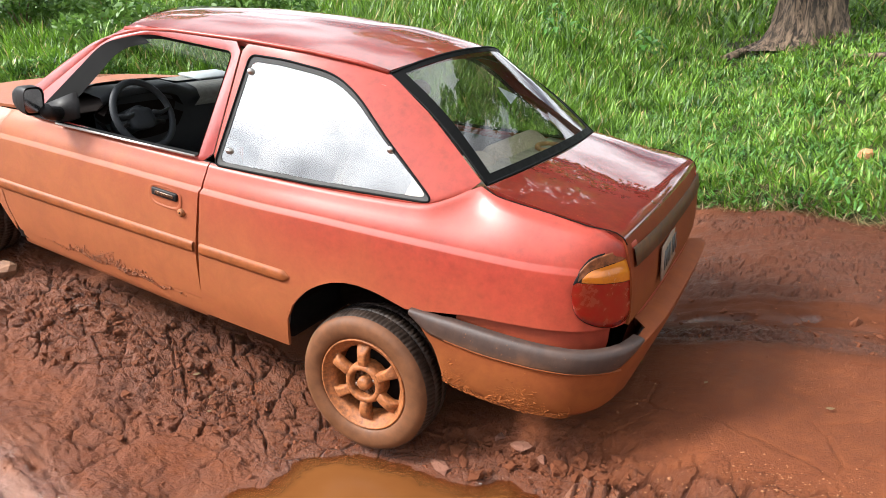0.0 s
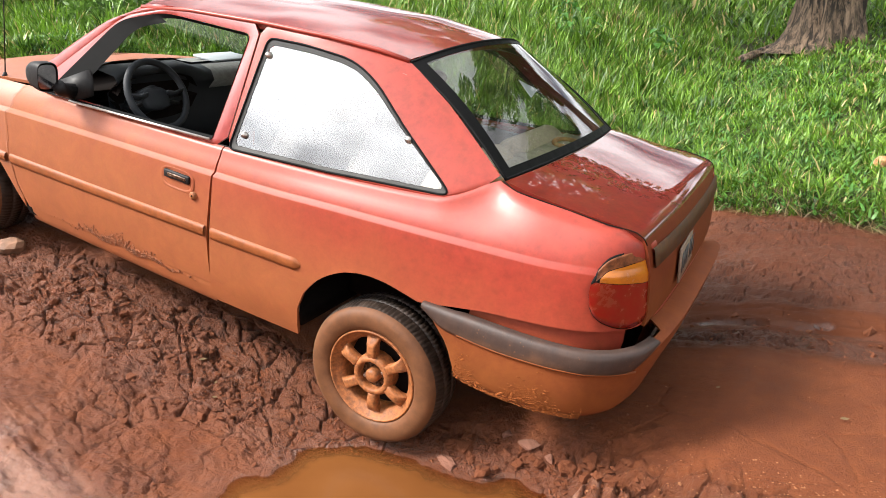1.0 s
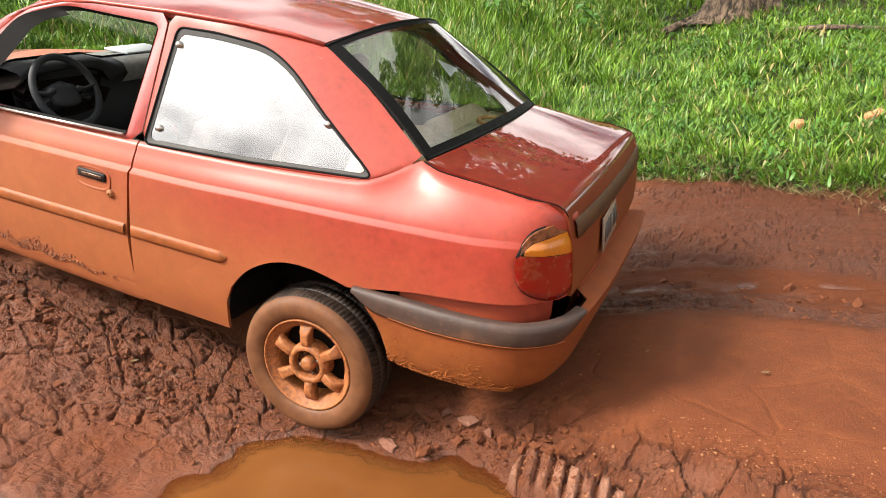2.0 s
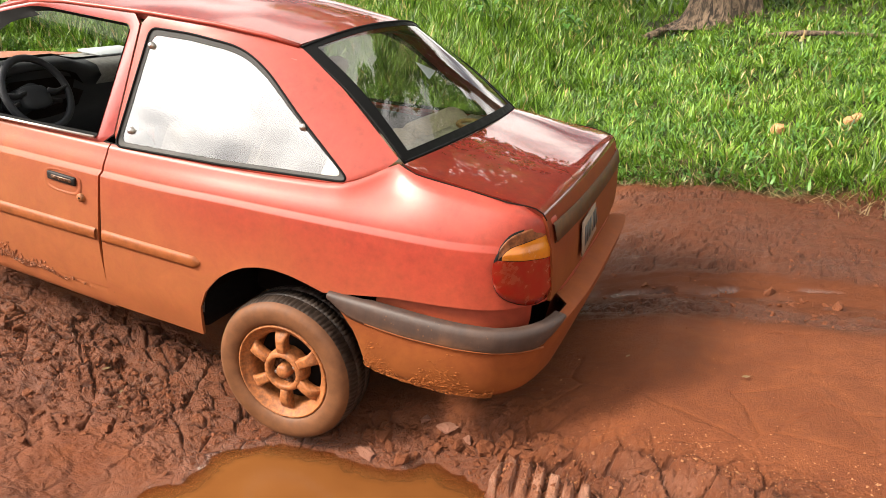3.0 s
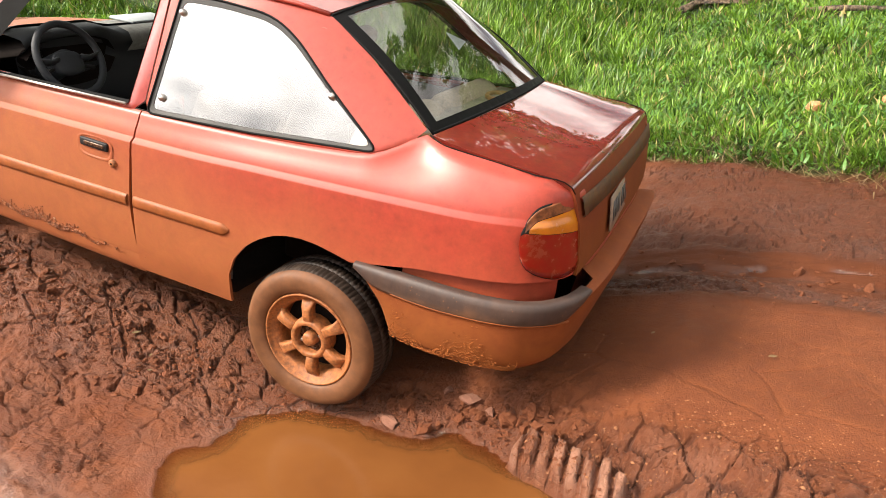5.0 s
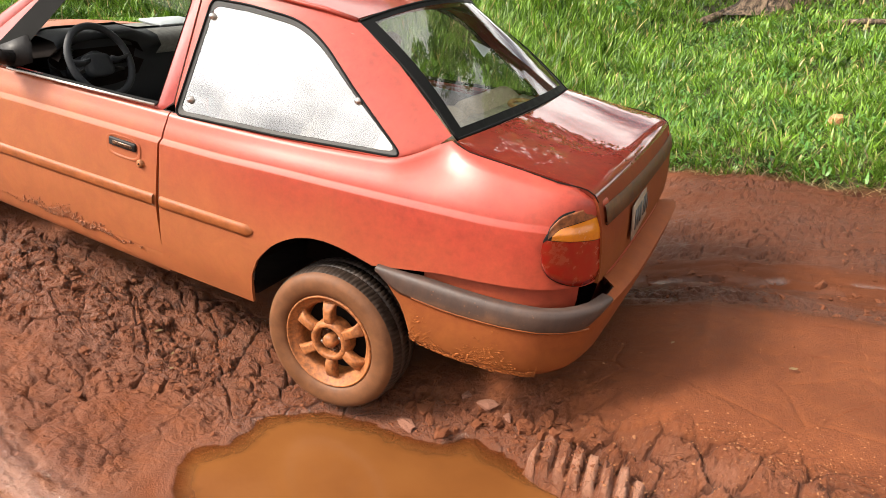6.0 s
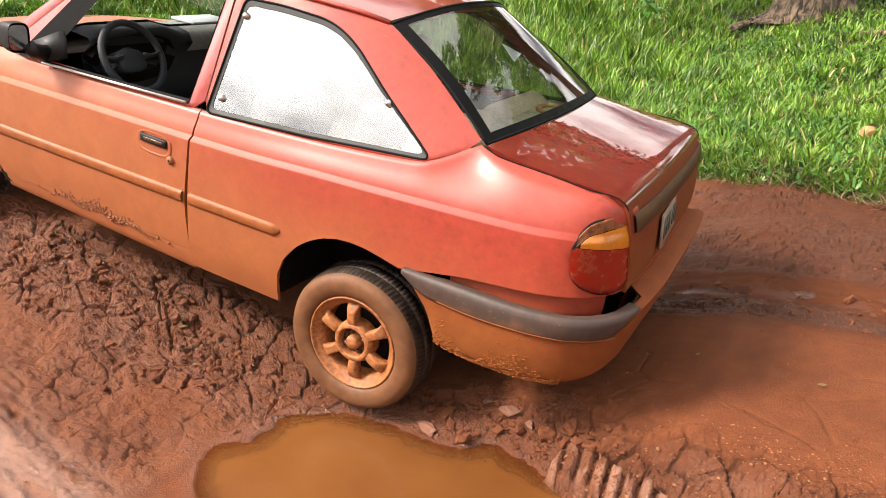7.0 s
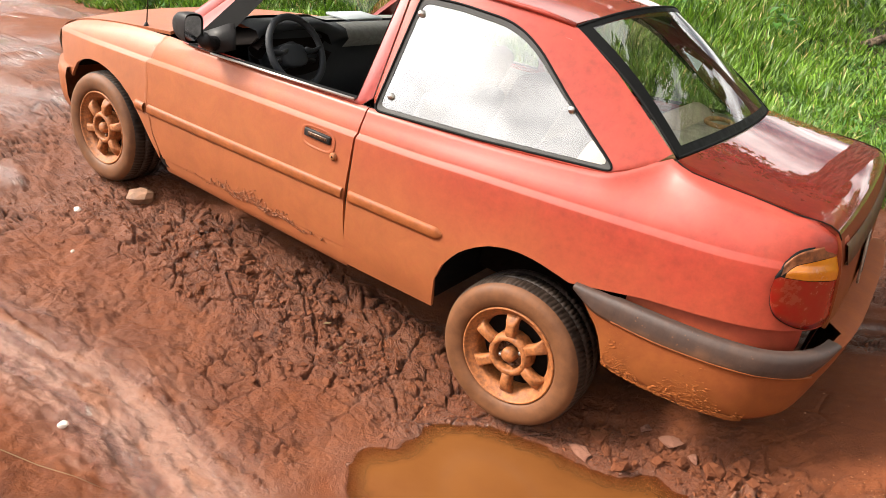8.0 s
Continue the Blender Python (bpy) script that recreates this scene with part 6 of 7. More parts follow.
def build_grass():
    rs = np.random.RandomState(3)
    # tufts, denser towards the road and the middle of the view
    n = 34000
    x = rs.uniform(-15, 8, n)
    e = rs.uniform(0, 1, n) ** 1.7 * 10.5 - 0.10
    y = verge(x) + e / 0.9
    dist = np.hypot(x - 1.4, y + 2.0)
    keep = rs.uniform(0, 1, n) < np.clip((6.0 / dist) ** 1.1, 0.16, 1)
    keep &= e > 0.50 * fbm(x * 2.7, x * 0 + 7.3, 3, 99) - 0.22
    x, y, e, dist = x[keep], y[keep], e[keep], dist[keep]
    m = len(x)
    lush = np.clip(0.45 * fbm(x * 1.1, y * 1.1, 3, 91) + 0.75 * fbm(x * 3.6, y * 3.6, 2, 97) - 0.05 + 0.35 * (rs.uniform(0, 1, m) - 0.5), 0.05, 1)
    tall = sstep(0.9, -2.5, x) * sstep(0.2, 1.2, e)
    tuft_len = 0.05 + 0.17 * lush ** 1.3 + 0.30 * tall * (0.4 + 0.6 * lush)
    per = rs.randint(9, 19, m)
    k = np.repeat(np.arange(m), per)
    t = len(k)
    out = rs.uniform(0, 1, t)
    az = rs.uniform(0, 2 * math.pi, t)
    spread = 0.055 * np.clip(dist[k] / 6.0, 1, 2.0) * np.sqrt(out)
    bx, by = x[k] + spread * np.cos(az), y[k] + spread * np.sin(az)
    length = tuft_len[k] * rs.uniform(0.45, 1.25, t)
    width = (0.0055 + 0.0095 * rs.uniform(0, 1, t) ** 2) * np.clip(dist[k] / 5.0, 1, 2.4)
    lean = 0.10 + 0.55 * out * rs.uniform(0.3, 1.0, t)
    droop = rs.uniform(0.2, 1.7, t) * (1 - 0.45 * tall[k])
    me = blades(rs, bx, by, ground_height(bx, by) - 0.012, length, width, lean, M_GRASS, "grass", droop, az + rs.normal(0, 0.5, t))
    tagged(new("grass", me), "lush green verge grass in tufts with dry blades among it", "grass", kind="stuff")
    # coarser growth on the slope behind
    n = 50000
    x = rs.uniform(-26, 22, n)
    y = verge(x) + rs.uniform(8.5, 26, n)
    me = blades(rs, x, y, ground_height(x, y) - 0.02, rs.uniform(0.2, 0.6, n), rs.uniform(0.03, 0.06, n), rs.uniform(0.1, 0.5, n), M_GRASS, "far_grass", rs.uniform(0.2, 1.4, n))
    tagged(new("far_grass", me), "rank green grass on the slope behind", "grass", kind="stuff")
    # broad low leaves between the blades
    n = 40000
    x = rs.uniform(-7, 6, n)
    e = rs.uniform(0, 1, n) ** 1.3 * 6.5
    y = verge(x) + e / 0.9
    ok = fbm(x * 1.6, y * 1.6, 3, 95) > 0.45
    x, y = x[ok], y[ok]
    m = len(x)
    me = blades(rs, x, y, ground_height(x, y) + rs.uniform(0.0, 0.08, m), rs.uniform(0.03, 0.10, m), rs.uniform(0.008, 0.024, m), rs.uniform(0.6, 1.3, m), M_WEED, "ground_weeds", 0.5)
    tagged(new("ground_weeds", me), "broad-leaved green weeds in the grass", "weeds", kind="stuff")


build_grass()


def build_stubble():
    rs = np.random.RandomState(31)
    n = 5000
    x = rs.uniform(-5, 6, n)
    e = np.abs(rs.normal(0.06, 0.20, n)) - 0.08
    y = verge(x) + e / 0.9
    me = blades(rs, x, y, ground_height(x, y) - 0.005, rs.uniform(0.05, 0.20, n), rs.uniform(0.004, 0.009, n), rs.uniform(0.5, 1.2, n), M_STRAW, "dry_stubble", 0.7)
    tagged(new("dry_stubble", me), "dry straw-coloured blades along the road edge", "dry grass", kind="stuff")


build_stubble()


def leaf_cloud(rs, centres, radii, per, size, squash=0.75):
    pts = []
    for c, r in zip(centres, radii):
        d = rs.normal(size=(per, 3))
        d /= np.linalg.norm(d, axis=1)[:, None]
        q = d * (r * rs.uniform(0.35, 1.0, per) ** 0.6)[:, None]
        q[:, 2] *= squash
        pts.append(q + np.asarray(c))
    p = np.concatenate(pts)
    n = len(p)
    a = rs.normal(size=(n, 3))
    a /= np.linalg.norm(a, axis=1)[:, None]
    b = np.cross(a, rs.normal(size=(n, 3)))
    b /= np.linalg.norm(b, axis=1)[:, None]
    s = size * rs.uniform(0.6, 1.4, n)[:, None]
    v = np.stack([p - a * s, p + b * s * 0.42, p + a * s, p - b * s * 0.42], 1)
    f = np.arange(n * 4).reshape(n, 4)
    return v.reshape(-1, 3), f


def build_tree(x, y, radius, height, crown_z, crown_r, seed, lean=0.0, label="", leaves=520, drift=0.0):
    rs = np.random.RandomState(seed)
    z0 = float(ground_height(x, y)) - 0.15
    tree = new("tree")
    tree.matrix_world = Matrix.Translation((x, y, z0))
    tagged(tree, label, "tree", group="verge trees")
    bm = bmesh.new()
    rows = []
    n = 40
    for k in range(30):
        t = k / 29
        zz = height * t ** 1.5
        flare = 0.9 * math.exp(-zz / 0.18) + 0.35 * math.exp(-zz / 0.6)
        row = []
        for j in range(n):
            a = 2 * math.pi * j / n
            lobe = max(0, math.cos(a * 3 + 0.6 + 0.3 * seed)) ** 2 * 0.9 + max(0, math.cos(a * 5 + 2)) ** 3 * 0.5
            r = radius * (1 - 0.45 * t) * (1 + flare * (0.26 + lobe * 0.50)) + radius * 0.10 * math.sin(a * 9 + 2 * math.sin(zz * 2)) * (1 - t) + radius * 0.05 * math.sin(a * 17 + zz * 5) + radius * 0.035 * math.sin(a * 13 + 4 * math.sin(zz * 1.3))
            row.append((r * math.cos(a) + lean * zz, r * math.sin(a), zz))
        rows.append(row)
    sheet(bm, rows, True)
    part("trunk", bm, M_BARK, tree, "thick rough brown trunk with flared roots")
    centres, radii = [], []
    for k in range(24):
        a = 2 * math.pi * k / 8 + rs.uniform(-0.3, 0.3)
        level = k // 8
        reach = crown_r * rs.uniform(0.45, 0.95) * (1.0, 0.95, 0.6)[level]
        top = Vector((lean * height + drift * (1, 0, -0.8)[level] + reach * math.cos(a), reach * math.sin(a), crown_z + (0.0, 2.9, 5.6)[level] + rs.uniform(-0.7, 1.1)))
        base = Vector((lean * height * 0.8, 0, height * rs.uniform(0.72, 0.98)))
        mid = base.lerp(top, 0.5) + Vector((0, 0, -0.25))
        bm = bmesh.new()
        tube(bm, [base, mid, top], [radius * 0.30, radius * 0.17, 0.02], 8)
        part("limb", bm, M_BARK, tree)
        for t in (0.6, 0.8, 1.0):
            centres.append(np.array(base.lerp(top, t)) + rs.normal(size=3) * 0.5)
            radii.append(rs.uniform(0.7, 1.35))
    v, f = leaf_cloud(rs, centres, radii, leaves, 0.12, 0.7)
    crown = new("crown", array_mesh("crown", v, f, M_LEAF, False))
    crown.parent = tree
    tagged(crown, "open green crown of small leaves", kind="stuff")
    return tree


build_tree(1.10, 11.1, 0.50, 4.6, 5.5, 4.6, 2, 0.03, "old tree with a thick rough trunk standing in grass", 900, -2.4)


def build_hedge():
    rs = np.random.RandomState(8)
    centres, radii = [], []
    for _ in range(170):
        x = rs.uniform(-34, 26)
        y = float(verge(x)) + rs.uniform(15, 20)
        r = rs.uniform(0.6, 1.3)
        centres.append((x, y, float(base_height(x, y)) + rs.uniform(-0.4, 0.3)))
        radii.append(r)
    v, f = leaf_cloud(rs, centres, radii, 260, 0.16)
    tagged(new("hedge", array_mesh("hedge", v, f, M_HEDGE, False)), "dense green bushes closing the field beyond the verge", "bushes", kind="stuff")
    # unseen bushes added behind the camera for the windows to reflect
    centres, radii = [], []
    for _ in range(120):
        a = rs.uniform(0, math.pi)
        d = rs.uniform(26, 34)
        centres.append((d * math.cos(a), -d * math.sin(a), 1.3 + rs.uniform(0, 2.2)))
        radii.append(rs.uniform(1.2, 2.4))
    v, f = leaf_cloud(rs, centres, radii, 160, 0.26)
    tagged(new("far_bushes", array_mesh("far_bushes", v, f, M_HEDGE, False)), "unseen green bushes behind the camera, added for reflections", "bushes", kind="stuff")
    # tall trees behind the hedge
    centres, radii = [], []
    for _ in range(80):
        x = rs.uniform(-34, 14)
        if -31 < x < 6:
            continue
        y = float(verge(x)) + rs.uniform(21, 27)
        tall = rs.uniform(6.0, 13.0)
        z0 = float(base_height(x, y))
        for _ in range(7):
            centres.append((x + rs.normal() * 1.3, y + rs.normal() * 1.3, z0 + tall * rs.uniform(0.35, 1.0)))
            radii.append(rs.uniform(0.9, 1.9))
    v, f = leaf_cloud(rs, centres, radii, 190, 0.24)
    tagged(new("far_trees", array_mesh("far_trees", v, f, M_LEAF, False)), "tall green trees far behind the bushes", "trees", kind="stuff")
    # bushes by the road past the hood
    for k, (x, y, r) in enumerate(((-7.6, 5.4, 0.75), (-9.4, 5.2, 0.9), (-6.2, 6.6, 0.8), (-10.8, 6.2, 1.0))):
        z = float(ground_height(x, y))
        cs = [(x + rs.normal() * r * 0.5, y + rs.normal() * r * 0.5, z + r * rs.uniform(0.2, 0.9)) for _ in range(9)]
        v, f = leaf_cloud(rs, cs, [r * 0.5] * 9, 420, 0.055)
        bush = new("bush")
        bush.matrix_world = Matrix.Translation((x, y, z))
        tagged(bush, "dark green leafy bush in tall grass", "bush", group="roadside bushes")
        crown = new("foliage", array_mesh("foliage", v - np.array((x, y, z)), f, M_LEAF, False))
        crown.parent = bush
        bm = bmesh.new()
        for j in range(5):
            a = j * 1.26
            tube(bm, [(0, 0, -0.05), (0.15 * math.cos(a), 0.15 * math.sin(a), r * 0.4), (0.4 * r * math.cos(a), 0.4 * r * math.sin(a), r * 0.8)], [0.02, 0.014, 0.005], 6)
        part("stems", bm, M_BARK, bush)


build_hedge()


def build_weed(x, y, height, seed, label):
    rs = random.Random(seed)
    z = float(ground_height(x, y))
    weed = new("weed")
    weed.matrix_world = Matrix.Translation((x, y, z))
    tagged(weed, label, "weed", group="tall weeds in the verge")
    bm = bmesh.new()
    tip = Vector((rs.uniform(-0.06, 0.06), rs.uniform(-0.06, 0.06), height))
    tube(bm, [(0, 0, -0.03), tip * 0.5 + Vector((0.02, 0, 0)), tip], [0.008, 0.006, 0.003], 6)
    part("stem", bm, M_WEED, weed)
    for k in range(9):
        t = 0.35 + 0.65 * k / 8
        a = k * 2.4 + rs.uniform(-0.3, 0.3)
        base = tip * t
        d = Vector((math.cos(a), math.sin(a), 0.1))
        side = Vector((-math.sin(a), math.cos(a), 0))
        ln, w = rs.uniform(0.13, 0.22), rs.uniform(0.035, 0.06)
        bm = bmesh.new()
        rows = []
        for s in (0, 0.25, 0.5, 0.75, 1.0):
            c = base + d * ln * s + Vector((0, 0, 0.05 * s - 0.14 * s * s))
            ww = w * math.sin(math.pi * min(0.98, 0.08 + s * 0.92)) + 0.002
            rows.append([c - side * ww + Vector((0, 0, 0.012)), c, c + side * ww + Vector((0, 0, 0.012))])
        sheet(bm, rows)
        part("leaf", bm, M_WEED, weed)


for k, (x, y, h) in enumerate(((-2.13, 8.5, 0.80), (-2.32, 8.75, 0.62), (-1.08, 9.4, 0.50), (-0.90, 9.6, 0.40), (-1.95, 8.9, 0.50), (-4.6, 5.6, 0.6))):
    build_weed(x, y, h, 20 + k, "broad-leaved green weed standing above the grass")


def build_tussock(x, y, seed):
    rs = np.random.RandomState(seed)
    n = 500
    z = float(ground_height(x, y))
    me = blades(rs, rs.normal(0, 0.14, n), rs.normal(0, 0.10, n), np.full(n, 0.05), rs.uniform(0.15, 0.42, n), np.full(n, 0.012), rs.uniform(0.4, 1.0, n), M_STRAW, "dry_tussock", 0.8)
    ob = new("dry_tussock", me)
    ob.location = (x, y, z)
    tagged(ob, "pale dry heap of cut grass in the verge", "grass tussock")


build_tussock(-2.25, 11.4, 4)

# ---- stones, clods, litter ----
def rock_mesh(name, seed, size, material, rough=0.25, detail=2):
    rnd = random.Random(seed)
    bm = bmesh.new()
    bmesh.ops.create_icosphere(bm, subdivisions=detail, radius=1.0)
    off = Vector((rnd.uniform(-9, 9), rnd.uniform(-9, 9), rnd.uniform(-9, 9)))
    for v in bm.verts:
        d = 1 + rough * noise.noise(v.co * 1.1 + off) + rough * 0.5 * noise.noise(v.co * 2.7 + off)
        v.co = Vector((v.co.x * size[0], v.co.y * size[1], v.co.z * size[2])) * d
    me = bpy.data.meshes.new(name)
    bm.to_mesh(me)
    bm.free()
    me.materials.append(material)
    return me


M_STONE = plain("brown_stone", (0.20, 0.10, 0.055), 0.75, 0, 20, 0.35, 0.006)
M_PEBBLE = plain("pale_pebble", (0.62, 0.55, 0.47), 0.7, 0, 40, 0.2, 0.002)
M_ROCK_ORANGE = plain("orange_stone", (0.42, 0.19, 0.08), 0.8, 0, 30, 0.3, 0.004)


def chip_mesh(name, seed, material):
    """An angular broken lump: the hull of scattered corners."""
    rnd = random.Random(seed)
    bm = bmesh.new()
    for _ in range(15):
        d = Vector((rnd.gauss(0, 1), rnd.gauss(0, 1), rnd.gauss(0, 1))).normalized() * rnd.uniform(0.75, 1.1)
        bm.verts.new((d.x, d.y * rnd.uniform(0.7, 0.95), d.z * 0.6))
    hull = bmesh.ops.convex_hull(bm, input=bm.verts[:])
    bmesh.ops.delete(bm, geom=[g for g in hull["geom_unused"] if isinstance(g, bmesh.types.BMVert)], context="VERTS")
    bmesh.ops.triangulate(bm, faces=bm.faces[:])
    bmesh.ops.subdivide_edges(bm, edges=bm.edges[:], cuts=2, use_grid_fill=True)
    off = Vector((rnd.uniform(-9, 9), rnd.uniform(-9, 9), rnd.uniform(-9, 9)))
    for v in bm.verts:
        v.co *= 1 + 0.22 * noise.noise(v.co * 2.2 + off) + 0.14 * noise.noise(v.co * 5.5 + off)
    me = bpy.data.meshes.new(name)
    bm.to_mesh(me)
    bm.free()
    me.materials.append(material)
    return me


def clod_material(name, a, b, rough):
    m, nt, p = nodes_of(name)
    co = obj_coords(nt)
    n = add_noise(nt, 30.0, 8.0, 0.7, co)
    p.inputs["Specular IOR Level"].default_value = 0.2
    info = nt.nodes.new("ShaderNodeObjectInfo")
    c = add_mix(nt, n, a, b)
    c = add_mix(nt, add_math(nt, "MULTIPLY", info.outputs["Random"], 0.5), c, b)
    nt.links.new(c, p.inputs["Base Color"])
    nt.links.new(add_ramp(nt, n, [(0.3, rough - 0.18), (0.7, rough + 0.12)]), p.inputs["Roughness"])
    nt.links.new(add_bump(nt, n, 0.7, 0.008), p.inputs["Normal"])
    return m


M_CLOD = clod_material("mud_clod", (0.095, 0.029, 0.012), (0.175, 0.057, 0.023), 0.7)


def rest(x, y, sink):
    return float(ground_height(x, y)) - sink


def place_rock(name, x, y, size, material, seed, label, category, group="", turn=0.0, sink=0.3, rough=0.25):
    ob = new(name, rock_mesh(name, seed, size, material, rough))
    ob.matrix_world = Matrix.Translation((x, y, rest(x, y, -size[2] * (1 - sink)))) @ Matrix.Rotation(turn, 4, "Z")
    return tagged(ob, label, category, group)


place_rock("wedge_stone", -2.20, 0.06, (0.075, 0.06, 0.055), M_STONE, 3, "brown stone wedged behind the front wheel", "stone", turn=0.4, sink=0.25, rough=0.35)
place_rock("pale_stone", -2.34, -0.215, (0.022, 0.017, 0.02), M_PEBBLE, 5, "small whitish stone on the mud", "stone", "pale stones", 0.3)
place_rock("pale_stone", -1.04, -1.06, (0.019, 0.014, 0.014), M_PEBBLE, 6, "small whitish stone on wet mud", "stone", "pale stones", 1.3)
place_rock("pale_stone", -2.03, -0.43, (0.014, 0.008, 0.006), M_PEBBLE, 7, "small whitish stone on the mud", "stone", "pale stones", 2.3)
for k, (x, y) in enumerate(((1.79, 4.0), (2.27, 4.12), (2.33, 4.2))):
    place_rock("orange_stone", x, y, (0.055, 0.045, 0.045), M_ROCK_ORANGE, 11 + k, "rounded orange stone lying in the grass edge", "stone", "stones in the grass", k, 0.2)


M_PEBBLE_EARTH = clod_material("earth_pebbles", (0.16, 0.058, 0.026), (0.32, 0.15, 0.07), 0.75)


def pebbles(rs, x, y, s, material, name, label):
    """Many small lumps in one mesh."""
    h, wet, churn, grass, darker, pale = ground_fields(x, y)
    ok = (grass < 0.5) & (h > WATER + 0.010)
    x, y, h, s = x[ok], y[ok], h[ok], np.minimum(s[ok], 0.014)
    m = len(x)
    corners = np.array([(1, 0, 0), (-1, 0, 0), (0, 1, 0), (0, -1, 0), (0, 0, 1), (0, 0, -1)], float)
    v = corners[None] * rs.uniform(0.55, 1.3, (m, 6, 1)) * s[:, None, None]
    rot = rs.uniform(0, 6.28, m)
    c, sn = np.cos(rot)[:, None], np.sin(rot)[:, None]
    vx, vy = v[..., 0] * c - v[..., 1] * sn, v[..., 0] * sn + v[..., 1] * c
    v = np.stack([vx + x[:, None], vy + y[:, None], v[..., 2] * 0.7 + (h + s * 0.25)[:, None]], -1)
    tri = np.array([(0, 2, 4), (2, 1, 4), (1, 3, 4), (3, 0, 4), (2, 0, 5), (1, 2, 5), (3, 1, 5), (0, 3, 5)])
    f = (np.arange(m)[:, None, None] * 6 + tri[None]).reshape(-1, 3)
    tagged(new(name, array_mesh(name, v.reshape(-1, 3), f, material, False)), label, name.replace("_", " "), kind="stuff")


def build_clods():
    rnd = random.Random(12)
    shapes = [chip_mesh("mud_clod", 40 + k, M_CLOD) for k in range(9)]
    made = 0
    tries = 0
    while made < 295 and tries < 4000:
        tries += 1
        zone = rnd.random()
        if zone < 0.42:
            x, y = rnd.uniform(-1.9, -0.25), rnd.gauss(-0.06, 0.17)
        elif zone < 0.85:
            x, y = rnd.uniform(0.25, 1.0), rnd.gauss(0.14, 0.06)
        else:
            x, y = rnd.uniform(0.9, 2.0), rnd.gauss(1.42, 0.16)
        if float(shore_distance(np.array(x), np.array(y))) < 0.01 or (abs(x) < 0.30 and -0.02 < y < 0.30):
            continue
        s = min(0.040, 0.008 + rnd.expovariate(1 / 0.008))
        ob = new("mud_clod", rnd.choice(shapes))
        ob.matrix_world = Matrix.Translation((x, y, rest(x, y, -s * 0.22))) @ Euler((rnd.uniform(-0.5, 0.5), rnd.uniform(-0.5, 0.5), rnd.uniform(0, 6.3))).to_matrix().to_4x4() @ Matrix.Diagonal((s, s, s, 1))
        tagged(ob, "broken clod of damp red mud", "mud clod", "mud clods")
        made += 1
    # pebbles and grit on the road
    rs = np.random.RandomState(16)
    n = 1700
    x = np.concatenate([rs.uniform(0.8, 3.2, n), rs.uniform(0.85, 2.4, n)])
    y = np.concatenate([rs.uniform(-0.4, 3.2, n), 0.02 + rs.normal(0.0, 0.10, n)])
    pebbles(rs, x, y, np.concatenate([0.0006 + rs.exponential(0.0008, n), 0.0012 + rs.exponential(0.0012, n)]), M_PEBBLE_EARTH, "grit", "small pale pebbles and grit on the road")
    # crumbs too many to count
    rs = np.random.RandomState(6)
    n = 30000
    x = np.concatenate([rs.uniform(-2.6, 1.1, n // 2), rs.uniform(-3.0, 2.6, n // 2)])
    y = np.concatenate([rs.normal(-0.02, 0.20, n // 2), rs.uniform(-1.5, 3.6, n // 2)])
    h, wet, churn, grass, darker, pale = ground_fields(x, y)
    ok = (churn + 0.05 > rs.uniform(0, 1, n)) & (wet < 0.5) & (grass < 0.5) & (h > WATER + 0.012)
    x, y = x[ok], y[ok]
    pebbles(rs, x, y, np.minimum(0.0020 + rs.exponential(0.0020, len(x)), 0.012), M_CLOD, "mud_crumbs", "loose crumbs of red mud and grit")


build_clods()


def build_slabs():
    """Flat slabs of drying mud that have broken away at the puddle's edge and behind the wheel."""
    pale = clod_material("drying_mud", (0.13, 0.050, 0.030), (0.28, 0.135, 0.092), 0.5)
    for k, (x, y, a, tilt, size) in enumerate(((0.325, 0.060, -0.45, 0.35, (0.068, 0.036, 0.020)), (0.47, 0.000, 0.4, 0.2, (0.026, 0.020, 0.014)), (0.60, 0.215, 0.3, 0.25, (0.050, 0.040, 0.022)),
                                               (0.69, 0.200, -0.6, 0.3, (0.040, 0.026, 0.020)), (0.50, 0.250, 0.9, 0.15, (0.035, 0.030, 0.018)))):
        ob = new("mud_slab", chip_mesh("mud_slab", 70 + k, pale if k != 1 else M_CLOD))
        ob.matrix_world = Matrix.Translation((x, y, rest(x, y, -size[2] * 0.35))) @ Matrix.Rotation(a, 4, "Z") @ Matrix.Rotation(tilt, 4, "X") @ Matrix.Diagonal((*size, 1))
        tagged(ob, "flat pale slab of drying mud broken from the bank", "mud slab", "mud slabs")


build_slabs()


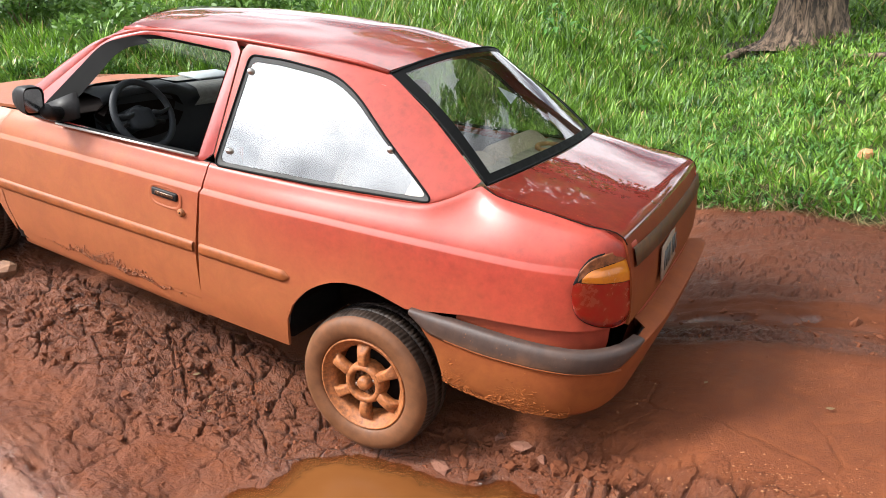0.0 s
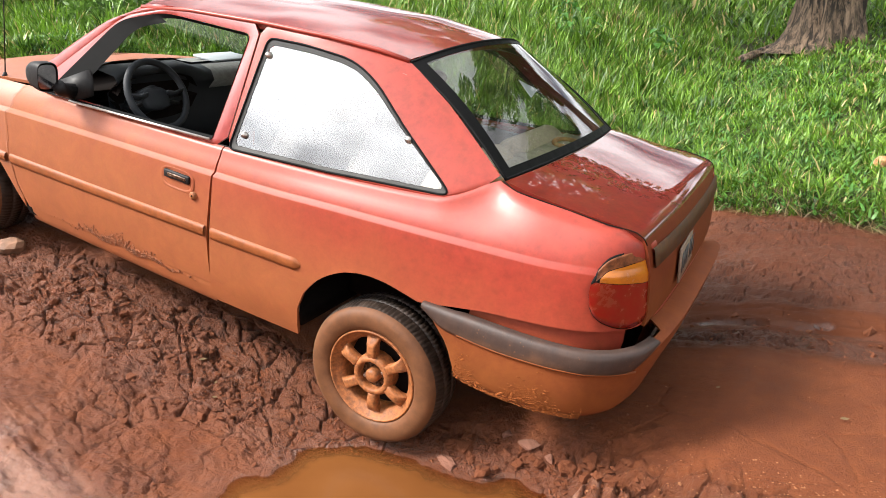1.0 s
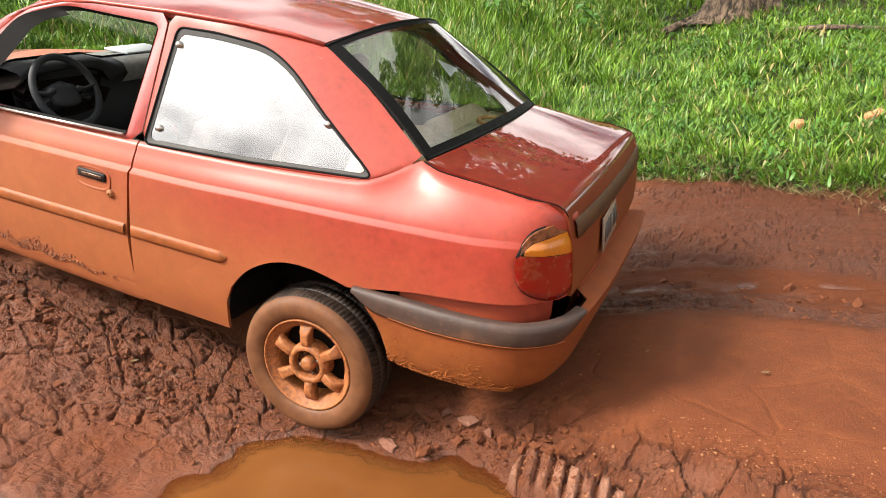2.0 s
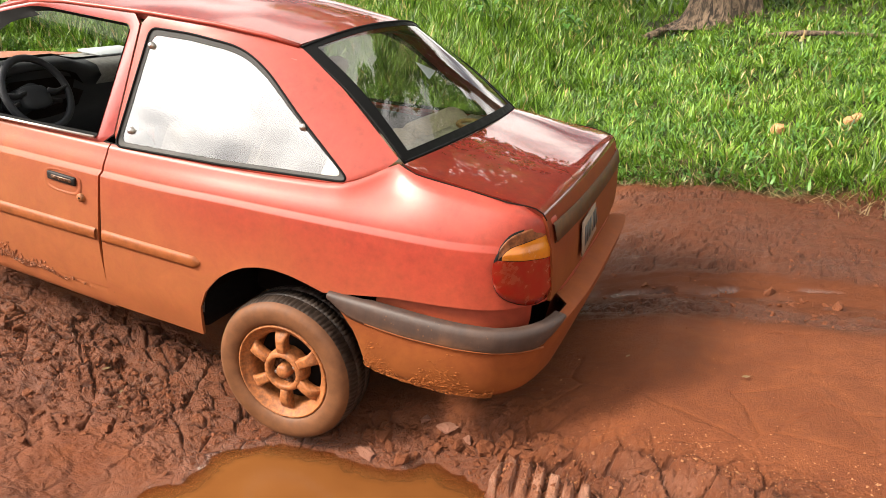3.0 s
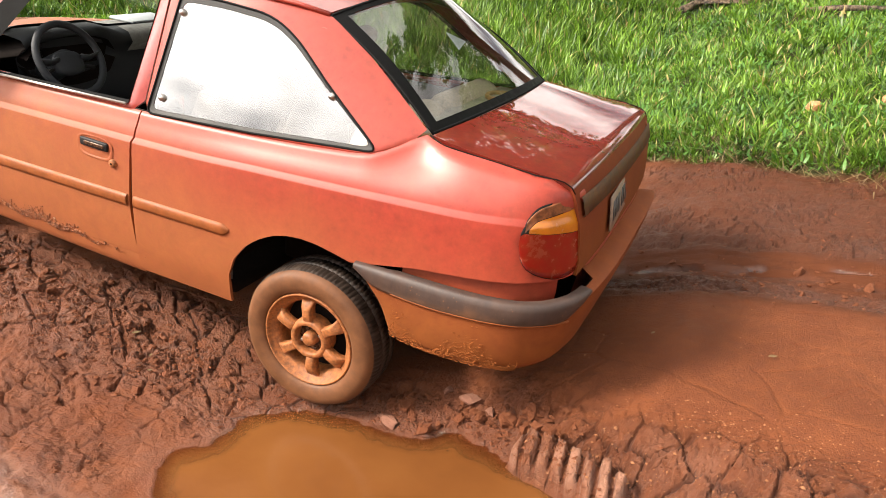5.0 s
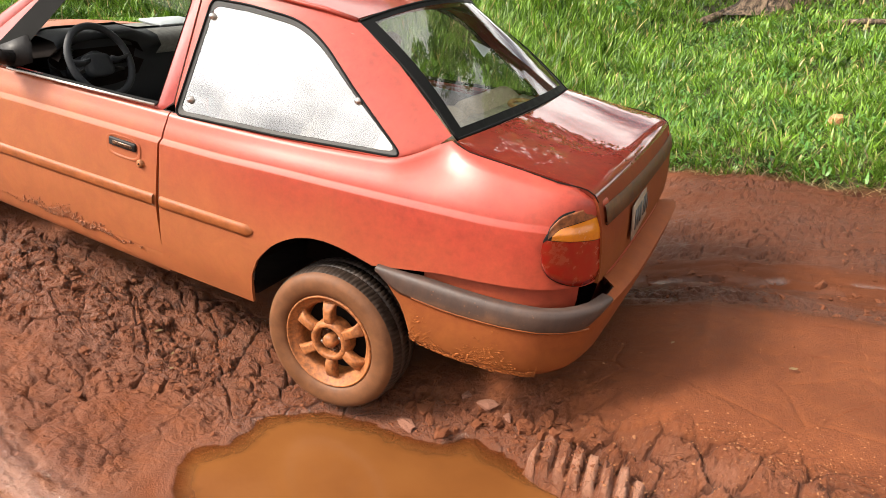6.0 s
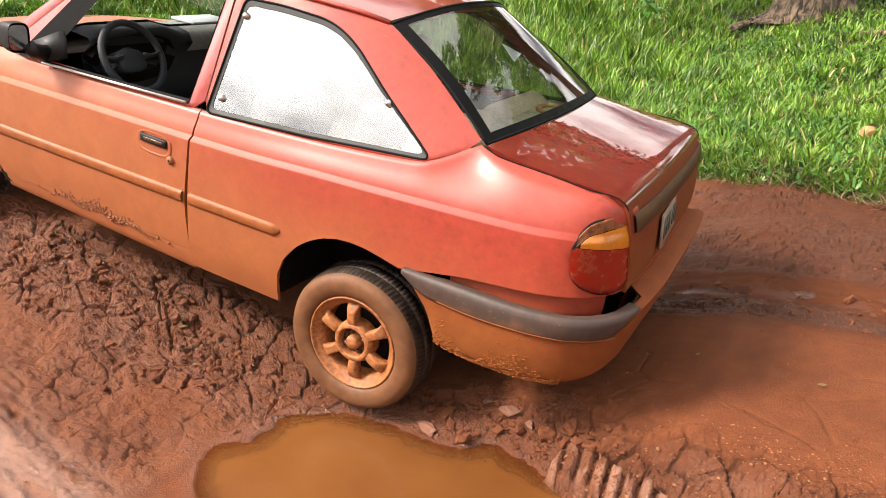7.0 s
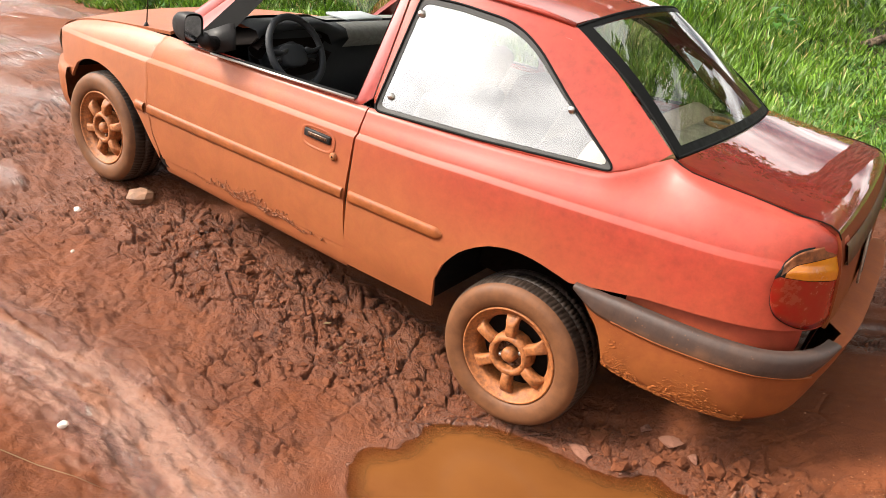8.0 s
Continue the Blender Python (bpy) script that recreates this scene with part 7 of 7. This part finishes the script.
def build_litter():
    # leaves and twigs on the mud
    for k, (x, y, a, ln, mat, lab) in enumerate(((-0.86, 0.02, 0.9, 0.035, M_STRAW, "small pale leaf on the mud"), (-0.66, -0.12, 0.3, 0.022, M_STRAW, "small pale leaf on the mud"),
                                                 (-0.72, -0.05, 2.0, 0.02, M_STRAW, "small pale leaf on the mud"), (1.62, 0.55, 0.4, 0.03, M_STRAW, "small pale leaf on the mud"),
                                                 (1.2, 0.62, 1.1, 0.02, M_STRAW, "small pale leaf on the mud"))):
        bm = bmesh.new()
        rows = []
        for s in (0, 0.3, 0.6, 1.0):
            w = ln * 0.28 * math.sin(math.pi * min(0.97, 0.06 + s * 0.93)) + 0.001
            rows.append([(ln * (s - 0.5), -w, 0.004), (ln * (s - 0.5), 0, 0.001 + 0.006 * s * s), (ln * (s - 0.5), w, 0.004)])
        sheet(bm, rows)
        ob = mesh_ob("fallen_leaf", bm, mat)
        ob.matrix_world = Matrix.Translation((x, y, float(ground_height(x, y)) + 0.012)) @ Matrix.Rotation(a, 4, "Z")
        tagged(ob, lab, "leaf", "fallen leaves")
    bm = bmesh.new()
    tube(bm, [(x, y, float(ground_height(x, y)) + 0.012) for x, y in ((-1.12, -1.325), (-1.008, -1.27), (-0.9, -1.215), (-0.8, -1.16), (-0.715, -1.115))], [0.0012, 0.0014, 0.0013, 0.0011, 0.0008], 6)
    ob = mesh_ob("twig", bm, M_STRAW)
    tagged(ob, "thin pale dry twig on dark soil", "twig")


build_litter()


def build_branch(points, radius, label):
    bm = bmesh.new()
    pts = [(x, y, float(ground_height(x, y)) + radius * 0.8 + lift) for x, y, lift in points]
    tube(bm, pts, [radius * float(k) for k in np.linspace(1.0, 0.45, len(pts))], 10)
    tagged(mesh_ob("fallen_branch", bm, M_BARK), label, "branch", "fallen branches")


build_branch(((1.75, 8.7, 0.0), (2.1, 8.5, 0.05), (2.5, 8.45, 0.03), (3.1, 8.2, 0.0)), 0.045, "brown fallen branch lying in the grass by the tree")
build_branch(((-0.02, 10.55, 0.0), (0.25, 10.9, 0.05), (0.48, 11.1, 0.09), (0.75, 11.15, 0.14)), 0.07, "exposed brown root running from the tree")
